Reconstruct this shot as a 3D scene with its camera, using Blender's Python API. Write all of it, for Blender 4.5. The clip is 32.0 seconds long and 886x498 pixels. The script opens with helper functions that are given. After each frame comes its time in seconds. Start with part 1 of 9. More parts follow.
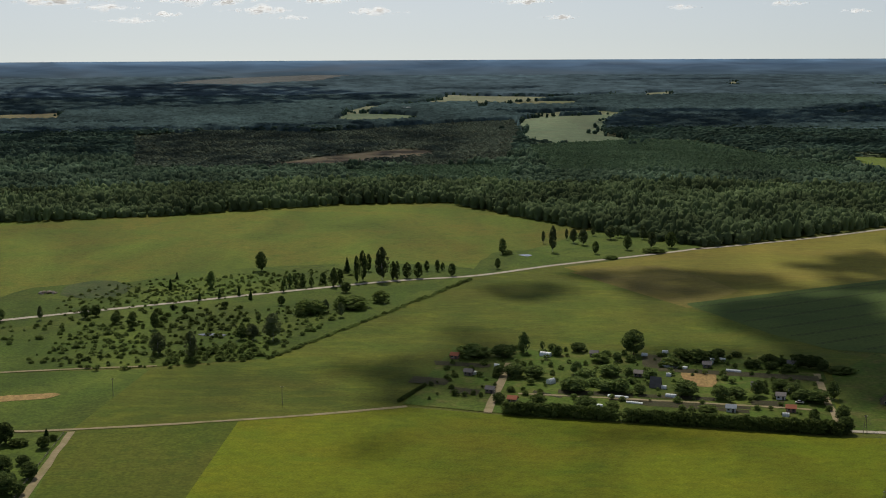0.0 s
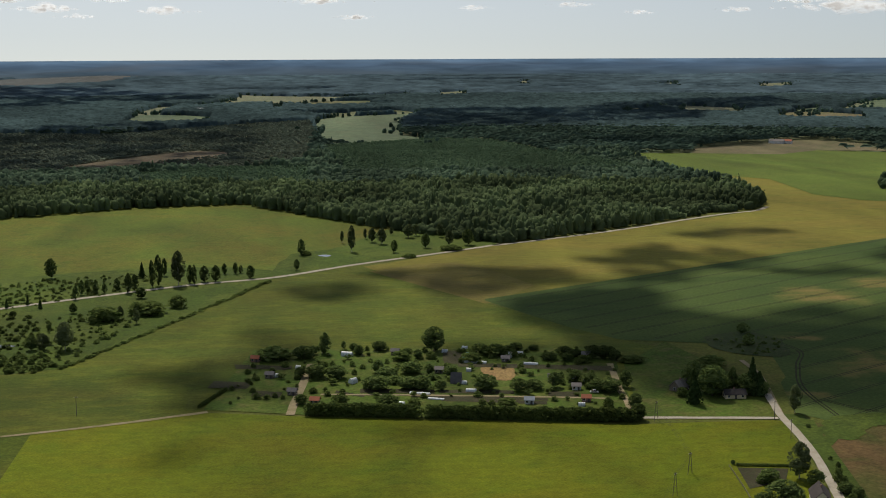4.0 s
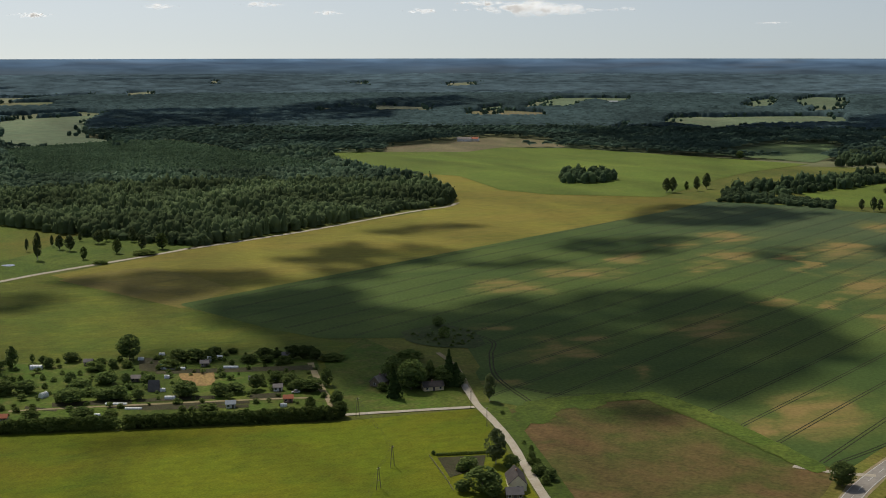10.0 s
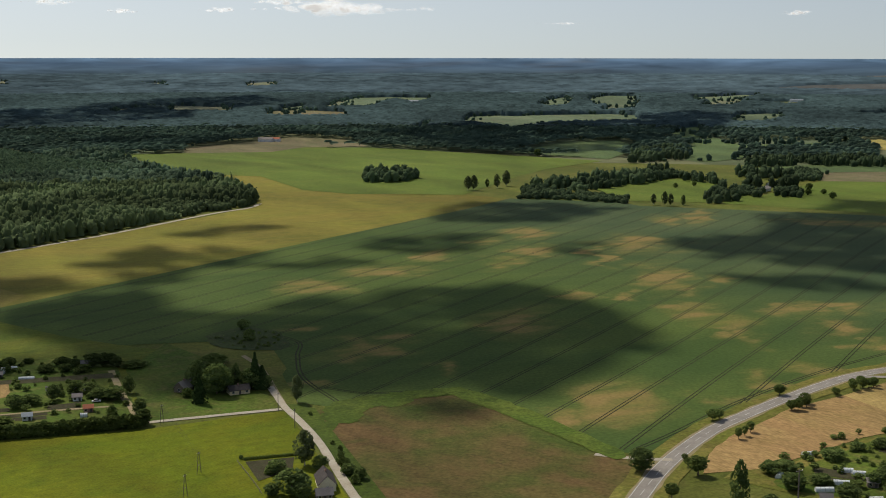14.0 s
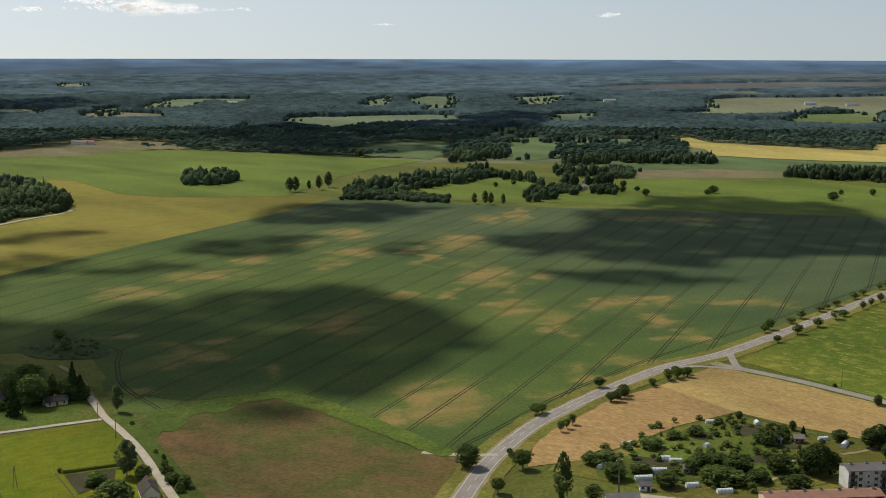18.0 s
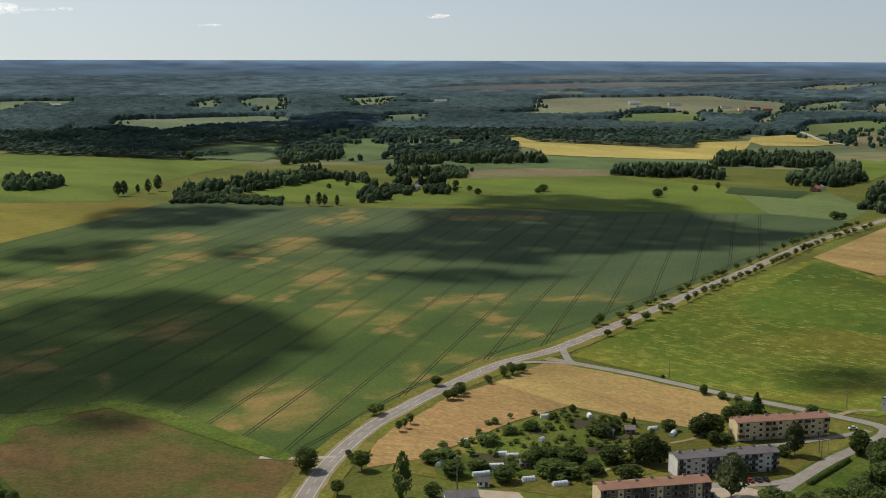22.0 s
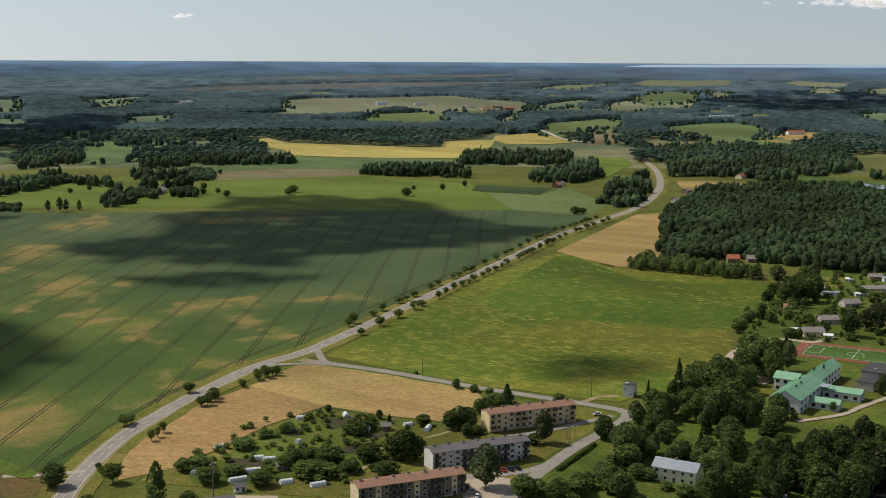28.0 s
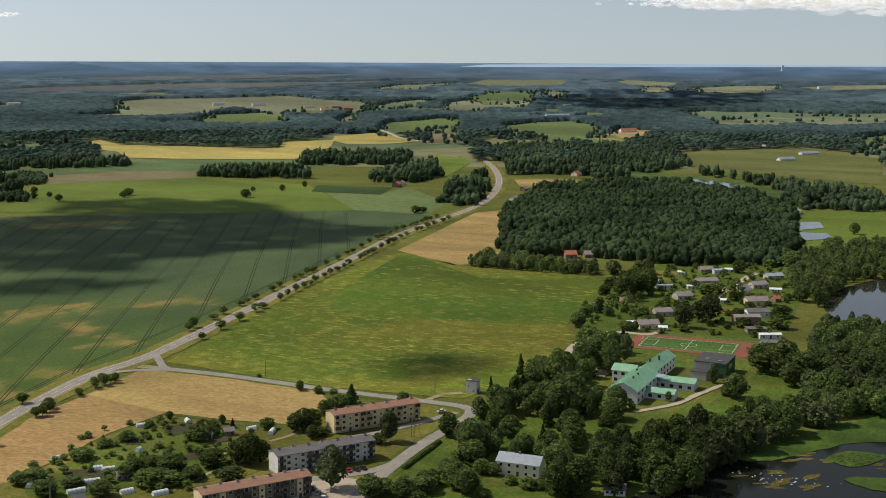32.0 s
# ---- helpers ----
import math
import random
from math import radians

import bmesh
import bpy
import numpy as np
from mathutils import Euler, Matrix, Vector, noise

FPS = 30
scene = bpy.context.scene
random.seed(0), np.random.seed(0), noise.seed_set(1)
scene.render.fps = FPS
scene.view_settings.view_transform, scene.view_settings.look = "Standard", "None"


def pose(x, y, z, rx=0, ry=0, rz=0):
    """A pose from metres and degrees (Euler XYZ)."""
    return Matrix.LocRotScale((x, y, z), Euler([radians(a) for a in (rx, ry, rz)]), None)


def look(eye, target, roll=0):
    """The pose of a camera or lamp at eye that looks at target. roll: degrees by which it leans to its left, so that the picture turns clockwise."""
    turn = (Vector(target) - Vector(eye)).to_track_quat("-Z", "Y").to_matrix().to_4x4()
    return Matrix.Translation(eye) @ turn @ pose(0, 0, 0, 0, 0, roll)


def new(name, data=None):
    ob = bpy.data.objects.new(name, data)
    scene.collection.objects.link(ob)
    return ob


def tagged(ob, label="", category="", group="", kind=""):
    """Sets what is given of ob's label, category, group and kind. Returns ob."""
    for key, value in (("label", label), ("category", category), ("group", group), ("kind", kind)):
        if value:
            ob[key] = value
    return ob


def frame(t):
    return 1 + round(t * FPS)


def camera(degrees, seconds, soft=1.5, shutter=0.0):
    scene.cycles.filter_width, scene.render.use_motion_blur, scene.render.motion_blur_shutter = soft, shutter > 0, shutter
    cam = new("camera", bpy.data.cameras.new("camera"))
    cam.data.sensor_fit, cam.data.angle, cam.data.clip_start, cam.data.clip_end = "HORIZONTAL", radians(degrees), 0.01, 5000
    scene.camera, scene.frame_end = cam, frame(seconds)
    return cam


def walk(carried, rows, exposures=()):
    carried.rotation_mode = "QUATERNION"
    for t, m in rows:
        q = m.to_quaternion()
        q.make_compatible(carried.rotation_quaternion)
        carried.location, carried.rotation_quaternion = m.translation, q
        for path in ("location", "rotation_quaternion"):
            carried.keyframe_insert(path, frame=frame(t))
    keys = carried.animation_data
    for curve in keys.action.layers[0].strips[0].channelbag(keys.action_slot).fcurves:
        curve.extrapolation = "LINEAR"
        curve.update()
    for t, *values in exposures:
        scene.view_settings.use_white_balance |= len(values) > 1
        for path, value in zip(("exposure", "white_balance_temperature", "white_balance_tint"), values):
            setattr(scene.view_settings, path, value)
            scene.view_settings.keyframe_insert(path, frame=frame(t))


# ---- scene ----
SUN_STRENGTH, SKY_STRENGTH = 3.2, 0.085
EXPOSURES = ((0.0, -0.13), (6.0, -0.08), (13.0, 0.05), (19.0, 0.2), (25.0, 0.2), (32.0, 0.28))
cam = camera(37.9, 32.0, 1.0)
PATH = [
    (0.0, 0.00, 0.00, 165.00, 81.262, 0.259, -0.000),
    (0.5, 0.00, 0.00, 165.00, 81.259, 0.236, -1.113),
    (1.0, 0.00, 0.00, 165.00, 81.250, 0.258, -2.244),
    (1.5, 0.00, 0.00, 165.00, 81.255, 0.262, -3.369),
    (2.0, 0.00, 0.00, 165.00, 81.263, 0.257, -4.493),
    (2.5, 0.00, 0.00, 165.00, 81.248, 0.242, -5.615),
    (3.0, 0.00, 0.00, 165.00, 81.221, 0.241, -6.747),
    (3.5, 0.00, 0.00, 165.00, 81.223, 0.244, -7.883),
    (5.5, 0.00, 0.00, 165.00, 81.181, 0.205, -12.381),
    (6.0, 0.00, 0.00, 165.00, 81.181, 0.170, -13.501),
    (6.5, 0.00, 0.00, 165.00, 81.176, 0.153, -14.639),
    (7.0, 0.00, 0.00, 165.00, 81.164, 0.129, -15.777),
    (7.5, 0.00, 0.00, 165.00, 81.159, 0.099, -16.911),
    (8.0, 0.00, 0.00, 165.00, 81.174, 0.078, -18.042),
    (8.5, 0.00, 0.00, 165.00, 81.170, 0.091, -19.177),
    (9.0, 0.00, 0.00, 165.00, 81.195, 0.106, -20.299),
    (9.5, 0.00, 0.00, 165.00, 81.207, 0.063, -21.410),
    (10.0, 0.00, 0.00, 165.00, 81.194, 0.046, -22.541),
    (10.5, 0.00, 0.00, 165.00, 81.187, 0.028, -23.666),
    (11.0, 0.00, 0.00, 165.00, 81.187, -0.011, -24.800),
    (11.5, 0.00, 0.00, 165.00, 81.175, -0.001, -25.942),
    (12.0, 0.00, 0.00, 165.00, 81.162, -0.023, -27.072),
    (12.5, 0.00, 0.00, 165.00, 81.151, -0.051, -28.174),
    (13.0, 0.00, 0.00, 165.00, 81.160, -0.061, -29.230),
    (13.5, 0.00, 0.00, 165.00, 81.167, -0.082, -30.262),
    (14.0, 0.00, 0.00, 165.00, 81.177, -0.058, -31.296),
    (14.5, 0.00, 0.00, 165.00, 81.182, -0.086, -32.316),
    (16.5, 0.00, 0.00, 165.00, 81.182, -0.068, -36.359),
    (17.0, 0.00, 0.00, 165.00, 81.188, -0.088, -37.321),
    (17.5, 0.00, 0.00, 165.00, 81.208, -0.105, -38.276),
    (18.0, 0.00, 0.00, 165.00, 81.228, -0.142, -39.210),
    (18.5, 0.00, 0.00, 165.00, 81.255, -0.118, -40.157),
    (19.0, 0.00, 0.00, 165.00, 81.265, -0.130, -41.085),
    (19.5, 0.00, 0.00, 165.00, 81.277, -0.135, -42.014),
    (20.0, 0.00, 0.00, 165.00, 81.257, -0.114, -42.938),
    (20.5, 0.00, 0.00, 165.00, 81.260, -0.137, -43.856),
    (21.0, 0.00, 0.00, 165.00, 81.251, -0.152, -44.782),
    (21.5, 0.00, 0.00, 165.00, 81.261, -0.174, -45.712),
    (22.0, 0.00, 0.00, 165.00, 81.291, -0.163, -46.623),
    (22.5, 0.00, 0.00, 165.00, 81.300, -0.183, -47.496),
    (23.0, 0.00, 0.00, 165.00, 81.313, -0.168, -48.252),
    (23.5, 0.00, 0.00, 165.00, 81.323, -0.197, -49.006),
    (24.0, 0.00, 0.00, 165.00, 81.325, -0.205, -49.926),
    (24.5, 0.00, 0.00, 165.00, 81.313, -0.215, -50.940),
    (25.0, 0.00, 0.00, 165.00, 81.316, -0.229, -51.958),
    (25.5, 0.00, 0.00, 165.00, 81.293, -0.235, -52.974),
    (27.5, 0.00, 0.00, 165.00, 81.335, -0.314, -56.785),
    (28.0, 0.00, 0.00, 165.00, 81.357, -0.308, -57.727),
    (28.5, 0.00, 0.00, 165.00, 81.363, -0.322, -58.629),
    (29.0, 0.00, 0.00, 165.00, 81.353, -0.303, -59.533),
    (29.5, 0.00, 0.00, 165.00, 81.335, -0.337, -60.417),
    (30.0, 0.00, 0.00, 165.00, 81.331, -0.328, -61.325),
    (30.5, 0.00, 0.00, 165.00, 81.342, -0.391, -62.217),
    (31.0, 0.00, 0.00, 165.00, 81.355, -0.403, -63.077),
    (31.5, 0.00, 0.00, 165.00, 81.375, -0.393, -63.952),
    (32.0, 0.00, 0.00, 165.00, 81.390, -0.293, -64.836),
]
walk(cam, [(t, pose(x, y, z, rx, ry, rz)) for t, x, y, z, rx, ry, rz in PATH], EXPOSURES)

# ---- sky, sun, exposure ----
SUN_AZ, SUN_EL = radians(-8), radians(50)
TO_SUN = Vector((math.sin(SUN_AZ) * math.cos(SUN_EL), math.cos(SUN_AZ) * math.cos(SUN_EL), math.sin(SUN_EL)))
world = bpy.data.worlds.new("sky")
world.use_nodes = True
scene.world = world
sky = world.node_tree.nodes.new("ShaderNodeTexSky")
sky.sky_type, sky.sun_disc = "NISHITA", False
sky.sun_elevation, sky.sun_rotation = SUN_EL, SUN_AZ
sky.air_density, sky.dust_density, sky.ozone_density = 1.0, 1.0, 0.3
back = world.node_tree.nodes["Background"]
back.inputs["Strength"].default_value = SKY_STRENGTH
lift = world.node_tree.nodes.new("ShaderNodeVectorMath")
lift.operation = "ADD"
lift.inputs[1].default_value = (0, 0, 0.09)
world.node_tree.links.new(world.node_tree.nodes.new("ShaderNodeTexCoord").outputs["Generated"], lift.inputs[0])
world.node_tree.links.new(lift.outputs[0], sky.inputs["Vector"])
haze = world.node_tree.nodes.new("ShaderNodeHueSaturation")
haze.inputs["Saturation"].default_value = 0.62
world.node_tree.links.new(sky.outputs[0], haze.inputs["Color"])
world.node_tree.links.new(haze.outputs[0], back.inputs["Color"])
sun = new("sun", bpy.data.lights.new("sun", "SUN"))
sun.data.energy, sun.data.angle, sun.data.color = SUN_STRENGTH, radians(1.2), (1.0, 0.92, 0.78)
sun.matrix_world = look(TO_SUN * 100, (0, 0, 0))

# ---- helpers for building ----
EYE_H = 165.0
R0, RM = 2050.0, 4850.0


def far(v):
    """Distant country drawn in towards the site, so that all of it lies within five kilometres."""
    v = np.asarray(v, dtype=float).reshape(-1, 3).copy()
    r = np.hypot(v[:, 0], v[:, 1])
    a = RM - R0
    r2 = np.where(r > R0, RM - a * a / (a + np.maximum(r - R0, 0)), r)
    k = np.where(r > R0, r2 / np.maximum(r, 1.0), 1.0)
    v[:, 0] *= k
    v[:, 1] *= k
    v[:, 2] = EYE_H + (v[:, 2] - EYE_H) * k
    return v


def inside(px, py, poly):
    """Which of the points lie in the polygon."""
    hit = np.zeros(len(px), bool)
    n = len(poly)
    for i in range(n):
        x0, y0 = poly[i]
        x1, y1 = poly[(i + 1) % n]
        if y0 == y1:
            continue
        c = ((y0 > py) != (y1 > py)) & (px < (x1 - x0) * (py - y0) / (y1 - y0) + x0)
        hit ^= c
    return hit


def mesh_from(name, verts, faces, material, smooth=False):
    me = bpy.data.meshes.new(name)
    me.from_pydata([tuple(v) for v in verts], [], [tuple(f) for f in faces])
    me.materials.append(material)
    if smooth:
        me.shade_smooth()
    return me


def part(name, bm, material, parent, label=""):
    """Link a bmesh as one mesh object under a thing or a part."""
    me = bpy.data.meshes.new(name)
    bm.to_mesh(me)
    bm.free()
    me.materials.append(material)
    ob = new(name, me)
    ob.parent = parent
    return tagged(ob, label)


def thing(name, x, y, z=0, turn=0, label="", category="", group="", kind=""):
    ob = new(name)
    ob.matrix_world = pose(x, y, z, 0, 0, turn)
    ob.empty_display_size = 0.5
    return tagged(ob, label, category, group, kind)


def box(bm, x0, x1, y0, y1, z0, z1):
    vs = [bm.verts.new(p) for p in ((x0, y0, z0), (x1, y0, z0), (x1, y1, z0), (x0, y1, z0), (x0, y0, z1), (x1, y0, z1), (x1, y1, z1), (x0, y1, z1))]
    for f in ((0, 3, 2, 1), (4, 5, 6, 7), (0, 1, 5, 4), (1, 2, 6, 5), (2, 3, 7, 6), (3, 0, 4, 7)):
        bm.faces.new([vs[i] for i in f])
    return vs


def boxes(*rows):
    bm = bmesh.new()
    for r in rows:
        box(bm, *r)
    return bm


def smooth_line(pts, step=8.0):
    """A Catmull-Rom line through the points, resampled at about the step."""
    p = [Vector((a, b, 0)) for a, b in pts]
    p = [p[0] * 2 - p[1]] + p + [p[-1] * 2 - p[-2]]
    out = []
    for i in range(1, len(p) - 2):
        n = max(2, int((p[i + 1] - p[i]).length / step))
        for j in range(n):
            t = j / n
            out.append(0.5 * ((2 * p[i]) + (p[i + 1] - p[i - 1]) * t + (2 * p[i - 1] - 5 * p[i] + 4 * p[i + 1] - p[i + 2]) * t * t
                              + (3 * p[i] - p[i - 1] - 3 * p[i + 1] + p[i + 2]) * t * t * t))
    out.append(p[-2])
    return out


def strip(line, half, z, offset=0.0, rag=0.0, seed=1, depth=0.06):
    """A band along a line: its top, with bevelled shoulders going down to the ground."""
    rnd = random.Random(seed)
    verts, faces = [], []
    for i, c in enumerate(line):
        d = line[min(i + 1, len(line) - 1)] - line[max(i - 1, 0)]
        d.normalize()
        n = Vector((-d.y, d.x, 0))
        a = half + rnd.uniform(-rag, rag)
        b = half + rnd.uniform(-rag, rag)
        m = c + n * offset
        for q, h in ((m + n * (a + depth), z - depth), (m + n * a, z), (m - n * b, z), (m - n * (b + depth), z - depth)):
            verts.append((q.x, q.y, h))
    for i in range(len(line) - 1):
        k = i * 4
        for j in range(3):
            faces.append((k + j, k + j + 1, k + j + 5, k + j + 4))
    return verts, faces


# ---- materials ----
def material(name, rough=0.9, metallic=0.0, spec=0.2):
    m = bpy.data.materials.new(name)
    m.use_nodes = True
    b = m.node_tree.nodes["Principled BSDF"]
    b.inputs["Roughness"].default_value, b.inputs["Metallic"].default_value = rough, metallic
    b.inputs["Specular IOR Level"].default_value = spec
    return m, m.node_tree.nodes, m.node_tree.links, b


def mixcol(nodes, links, fac, a, b, blend="MIX"):
    n = nodes.new("ShaderNodeMix")
    n.data_type, n.blend_type = "RGBA", blend
    for sock, v in ((n.inputs[0], fac), (n.inputs[6], a), (n.inputs[7], b)):
        if isinstance(v, (int, float)):
            sock.default_value = v
        elif isinstance(v, tuple):
            sock.default_value = (*v, 1)
        else:
            links.new(v, sock)
    return n.outputs[2]


def noise_fac(nodes, links, scale, lo, hi, detail=4, coords=None, distort=0.0):
    t = nodes.new("ShaderNodeTexNoise")
    t.inputs["Scale"].default_value, t.inputs["Detail"].default_value, t.inputs["Distortion"].default_value = scale, detail, distort
    if coords is not None:
        links.new(coords, t.inputs["Vector"])
    r = nodes.new("ShaderNodeMapRange")
    r.inputs["From Min"].default_value, r.inputs["From Max"].default_value = lo, hi
    links.new(t.outputs["Fac"], r.inputs["Value"])
    return r.outputs[0]


def place(nodes, links, turn=0.0, stretch=(1, 1, 1)):
    c = nodes.new("ShaderNodeNewGeometry")
    m = nodes.new("ShaderNodeMapping")
    m.inputs["Rotation"].default_value[2] = radians(turn)
    m.inputs["Scale"].default_value = stretch
    links.new(c.outputs["Position"], m.inputs["Vector"])
    return m.outputs[0]


def bump(nodes, links, b, scale, strength, coords=None, distance=0.3):
    t = nodes.new("ShaderNodeTexNoise")
    t.inputs["Scale"].default_value, t.inputs["Detail"].default_value = scale, 5
    if coords is not None:
        links.new(coords, t.inputs["Vector"])
    n = nodes.new("ShaderNodeBump")
    n.inputs["Strength"].default_value, n.inputs["Distance"].default_value = strength, distance
    links.new(t.outputs["Fac"], n.inputs["Height"])
    links.new(n.outputs[0], b.inputs["Normal"])


def grassy(name, base, other, third, turn=0.0, stretch=(1, 1, 1), big=0.012, mid=0.07, fine=0.6, amount=0.8, rows=0.0, row_turn=0.0):
    """Field or meadow: two colours in wide drifts, a third in flecks, and fine grain."""
    m, n, l, b = material(name, 0.95, 0, 0.1)
    c = place(n, l, turn, stretch)
    col = mixcol(n, l, noise_fac(n, l, big, 0.38, 0.66, 6, c, 0.6), base, other)
    fle = noise_fac(n, l, mid, 0.5, 0.75, 6, c, 0.3)
    k = n.new("ShaderNodeMath")
    k.operation = "MULTIPLY"
    k.inputs[1].default_value = amount
    l.new(fle, k.inputs[0])
    col = mixcol(n, l, k.outputs[0], col, third)
    drift = n.new("ShaderNodeMapRange")
    drift.inputs["To Min"].default_value, drift.inputs["To Max"].default_value = 0.7, 1.28
    l.new(noise_fac(n, l, big * 0.55, 0.3, 0.7, 5, place(n, l, turn + 25, (1.4, 0.5, 1)), 0.8), drift.inputs["Value"])
    col = mixcol(n, l, 1.0, col, drift.outputs[0], "MULTIPLY")
    patch = n.new("ShaderNodeMapRange")
    patch.inputs["To Min"].default_value, patch.inputs["To Max"].default_value = 0.86, 1.14
    l.new(noise_fac(n, l, mid * 3.2, 0.32, 0.68, 4, c, 0.4), patch.inputs["Value"])
    col = mixcol(n, l, 1.0, col, patch.outputs[0], "MULTIPLY")
    grain = noise_fac(n, l, fine, 0.3, 0.7, 3, c)
    g = n.new("ShaderNodeMapRange")
    g.inputs["To Min"].default_value, g.inputs["To Max"].default_value = 0.74, 1.22
    l.new(grain, g.inputs["Value"])
    col = mixcol(n, l, 1.0, col, g.outputs[0], "MULTIPLY")
    if rows:
        w = n.new("ShaderNodeTexWave")
        w.inputs["Scale"].default_value, w.inputs["Distortion"].default_value = rows, 1.5
        w.inputs["Detail"].default_value = 3
        l.new(place(n, l, row_turn), w.inputs["Vector"])
        g2 = n.new("ShaderNodeMapRange")
        g2.inputs["To Min"].default_value, g2.inputs["To Max"].default_value = 0.86, 1.08
        l.new(w.outputs["Fac"], g2.inputs["Value"])
        col = mixcol(n, l, 1.0, col, g2.outputs[0], "MULTIPLY")
    l.new(col, b.inputs["Base Color"])
    bump(n, l, b, fine * 1.5, 0.5, c)
    return m


def foliage(name, a, b_, c_, translucent=0.25, stands=0.009, dim=0.62, lush=1.4, mottle=0.0):
    """Leaves: colour varies from clump to clump and from tree to tree; some light comes through."""
    m = bpy.data.materials.new(name)
    m.use_nodes = True
    n, l = m.node_tree.nodes, m.node_tree.links
    n.remove(n["Principled BSDF"])
    out = n["Material Output"]
    geo = n.new("ShaderNodeNewGeometry")
    info = n.new("ShaderNodeObjectInfo")
    col = mixcol(n, l, geo.outputs["Random Per Island"], a, b_)
    half = n.new("ShaderNodeMath")
    half.operation = "MULTIPLY"
    half.inputs[1].default_value = 0.6
    l.new(info.outputs["Random"], half.inputs[0])
    col = mixcol(n, l, half.outputs[0], col, c_)
    stand = noise_fac(n, l, stands, 0.36, 0.66, 4, place(n, l))
    k = n.new("ShaderNodeMapRange")
    k.inputs["To Min"].default_value, k.inputs["To Max"].default_value = dim, lush
    l.new(stand, k.inputs["Value"])
    col = mixcol(n, l, 1.0, col, k.outputs[0], "MULTIPLY")
    if mottle:
        g = n.new("ShaderNodeMapRange")
        g.inputs["To Min"].default_value, g.inputs["To Max"].default_value = 0.62, 1.35
        l.new(noise_fac(n, l, mottle, 0.32, 0.68, 6, place(n, l)), g.inputs["Value"])
        col = mixcol(n, l, 1.0, col, g.outputs[0], "MULTIPLY")
    d = n.new("ShaderNodeBsdfDiffuse")
    t = n.new("ShaderNodeBsdfTranslucent")
    mix = n.new("ShaderNodeMixShader")
    mix.inputs[0].default_value = translucent
    l.new(col, d.inputs[0])
    l.new(col, t.inputs[0])
    l.new(d.outputs[0], mix.inputs[1])
    l.new(t.outputs[0], mix.inputs[2])
    l.new(mix.outputs[0], out.inputs[0])
    return m


def plain(name, base, other, scale=1.5, rough=0.85, metallic=0.0, spec=0.3, relief=0.2):
    """A built surface: a base colour with stains and grain."""
    m, n, l, b = material(name, rough, metallic, spec)
    t = n.new("ShaderNodeTexCoord").outputs["Object"]
    col = mixcol(n, l, noise_fac(n, l, scale, 0.35, 0.7, 6, t, 0.4), base, other)
    g = n.new("ShaderNodeMapRange")
    g.inputs["To Min"].default_value, g.inputs["To Max"].default_value = 0.88, 1.1
    l.new(noise_fac(n, l, scale * 9, 0.3, 0.7, 3, t), g.inputs["Value"])
    col = mixcol(n, l, 1.0, col, g.outputs[0], "MULTIPLY")
    l.new(col, b.inputs["Base Color"])
    if relief:
        bump(n, l, b, scale * 8, relief, t, 0.02)
    return m


M_GROUND = grassy("rough grass", (0.085, 0.105, 0.018), (0.11, 0.118, 0.022), (0.14, 0.125, 0.034))
M_WEST = grassy("ripening grass field", (0.095, 0.13, 0.017), (0.13, 0.125, 0.019), (0.07, 0.11, 0.014), 30, (1, 1, 1))
M_SCRUB = grassy("scrubby pasture", (0.06, 0.096, 0.013), (0.09, 0.118, 0.018), (0.038, 0.062, 0.011), 0, (1, 1, 1), 0.02, 0.12)
M_WEEDS = grassy("tall dark weeds", (0.042, 0.066, 0.02), (0.06, 0.08, 0.024), (0.09, 0.088, 0.045), 0, (1, 1, 1), 0.06, 0.25)
M_MID = grassy("yellow-green hay field", (0.072, 0.1, 0.012), (0.098, 0.108, 0.014), (0.135, 0.148, 0.016), 20, (1, 2.2, 1), 0.016, 0.05)
M_FRONT = grassy("fresh green meadow", (0.108, 0.138, 0.005), (0.13, 0.134, 0.006), (0.068, 0.115, 0.006), 15, (1, 1.6, 1), 0.014, 0.05, 0.9, 0.6)
M_PLOT = grassy("grazed plot", (0.062, 0.085, 0.008), (0.08, 0.09, 0.011), (0.045, 0.072, 0.008), 0, (1, 1, 1))
M_PALE = grassy("yellow stubble grass", (0.19, 0.16, 0.03), (0.17, 0.165, 0.026), (0.13, 0.13, 0.024), 35, (1, 2.5, 1), 0.008, 0.03)
M_BRIGHT = grassy("bright green ley", (0.1, 0.145, 0.022), (0.12, 0.155, 0.026), (0.085, 0.13, 0.02), 40, (1, 1.5, 1))
M_FALLOW = grassy("ploughed fallow", (0.17, 0.14, 0.08), (0.13, 0.125, 0.06), (0.1, 0.11, 0.04))
M_BROWN = grassy("dry grazed meadow", (0.124, 0.08, 0.032), (0.056, 0.078, 0.014), (0.05, 0.074, 0.013), 50, (1, 1, 1), 0.022, 0.06, 0.6, 0.7)
M_HAY = grassy("mown hay field", (0.32, 0.218, 0.088), (0.28, 0.205, 0.075), (0.23, 0.19, 0.06), 0, (2.2, 0.7, 1), 0.02, 0.06, 0.5, 0.5)
M_HAYB = grassy("dry brown hay field", (0.32, 0.2, 0.086), (0.29, 0.198, 0.08), (0.24, 0.19, 0.06), 40, (2.0, 0.8, 1), 0.02, 0.05, 0.4, 0.5)
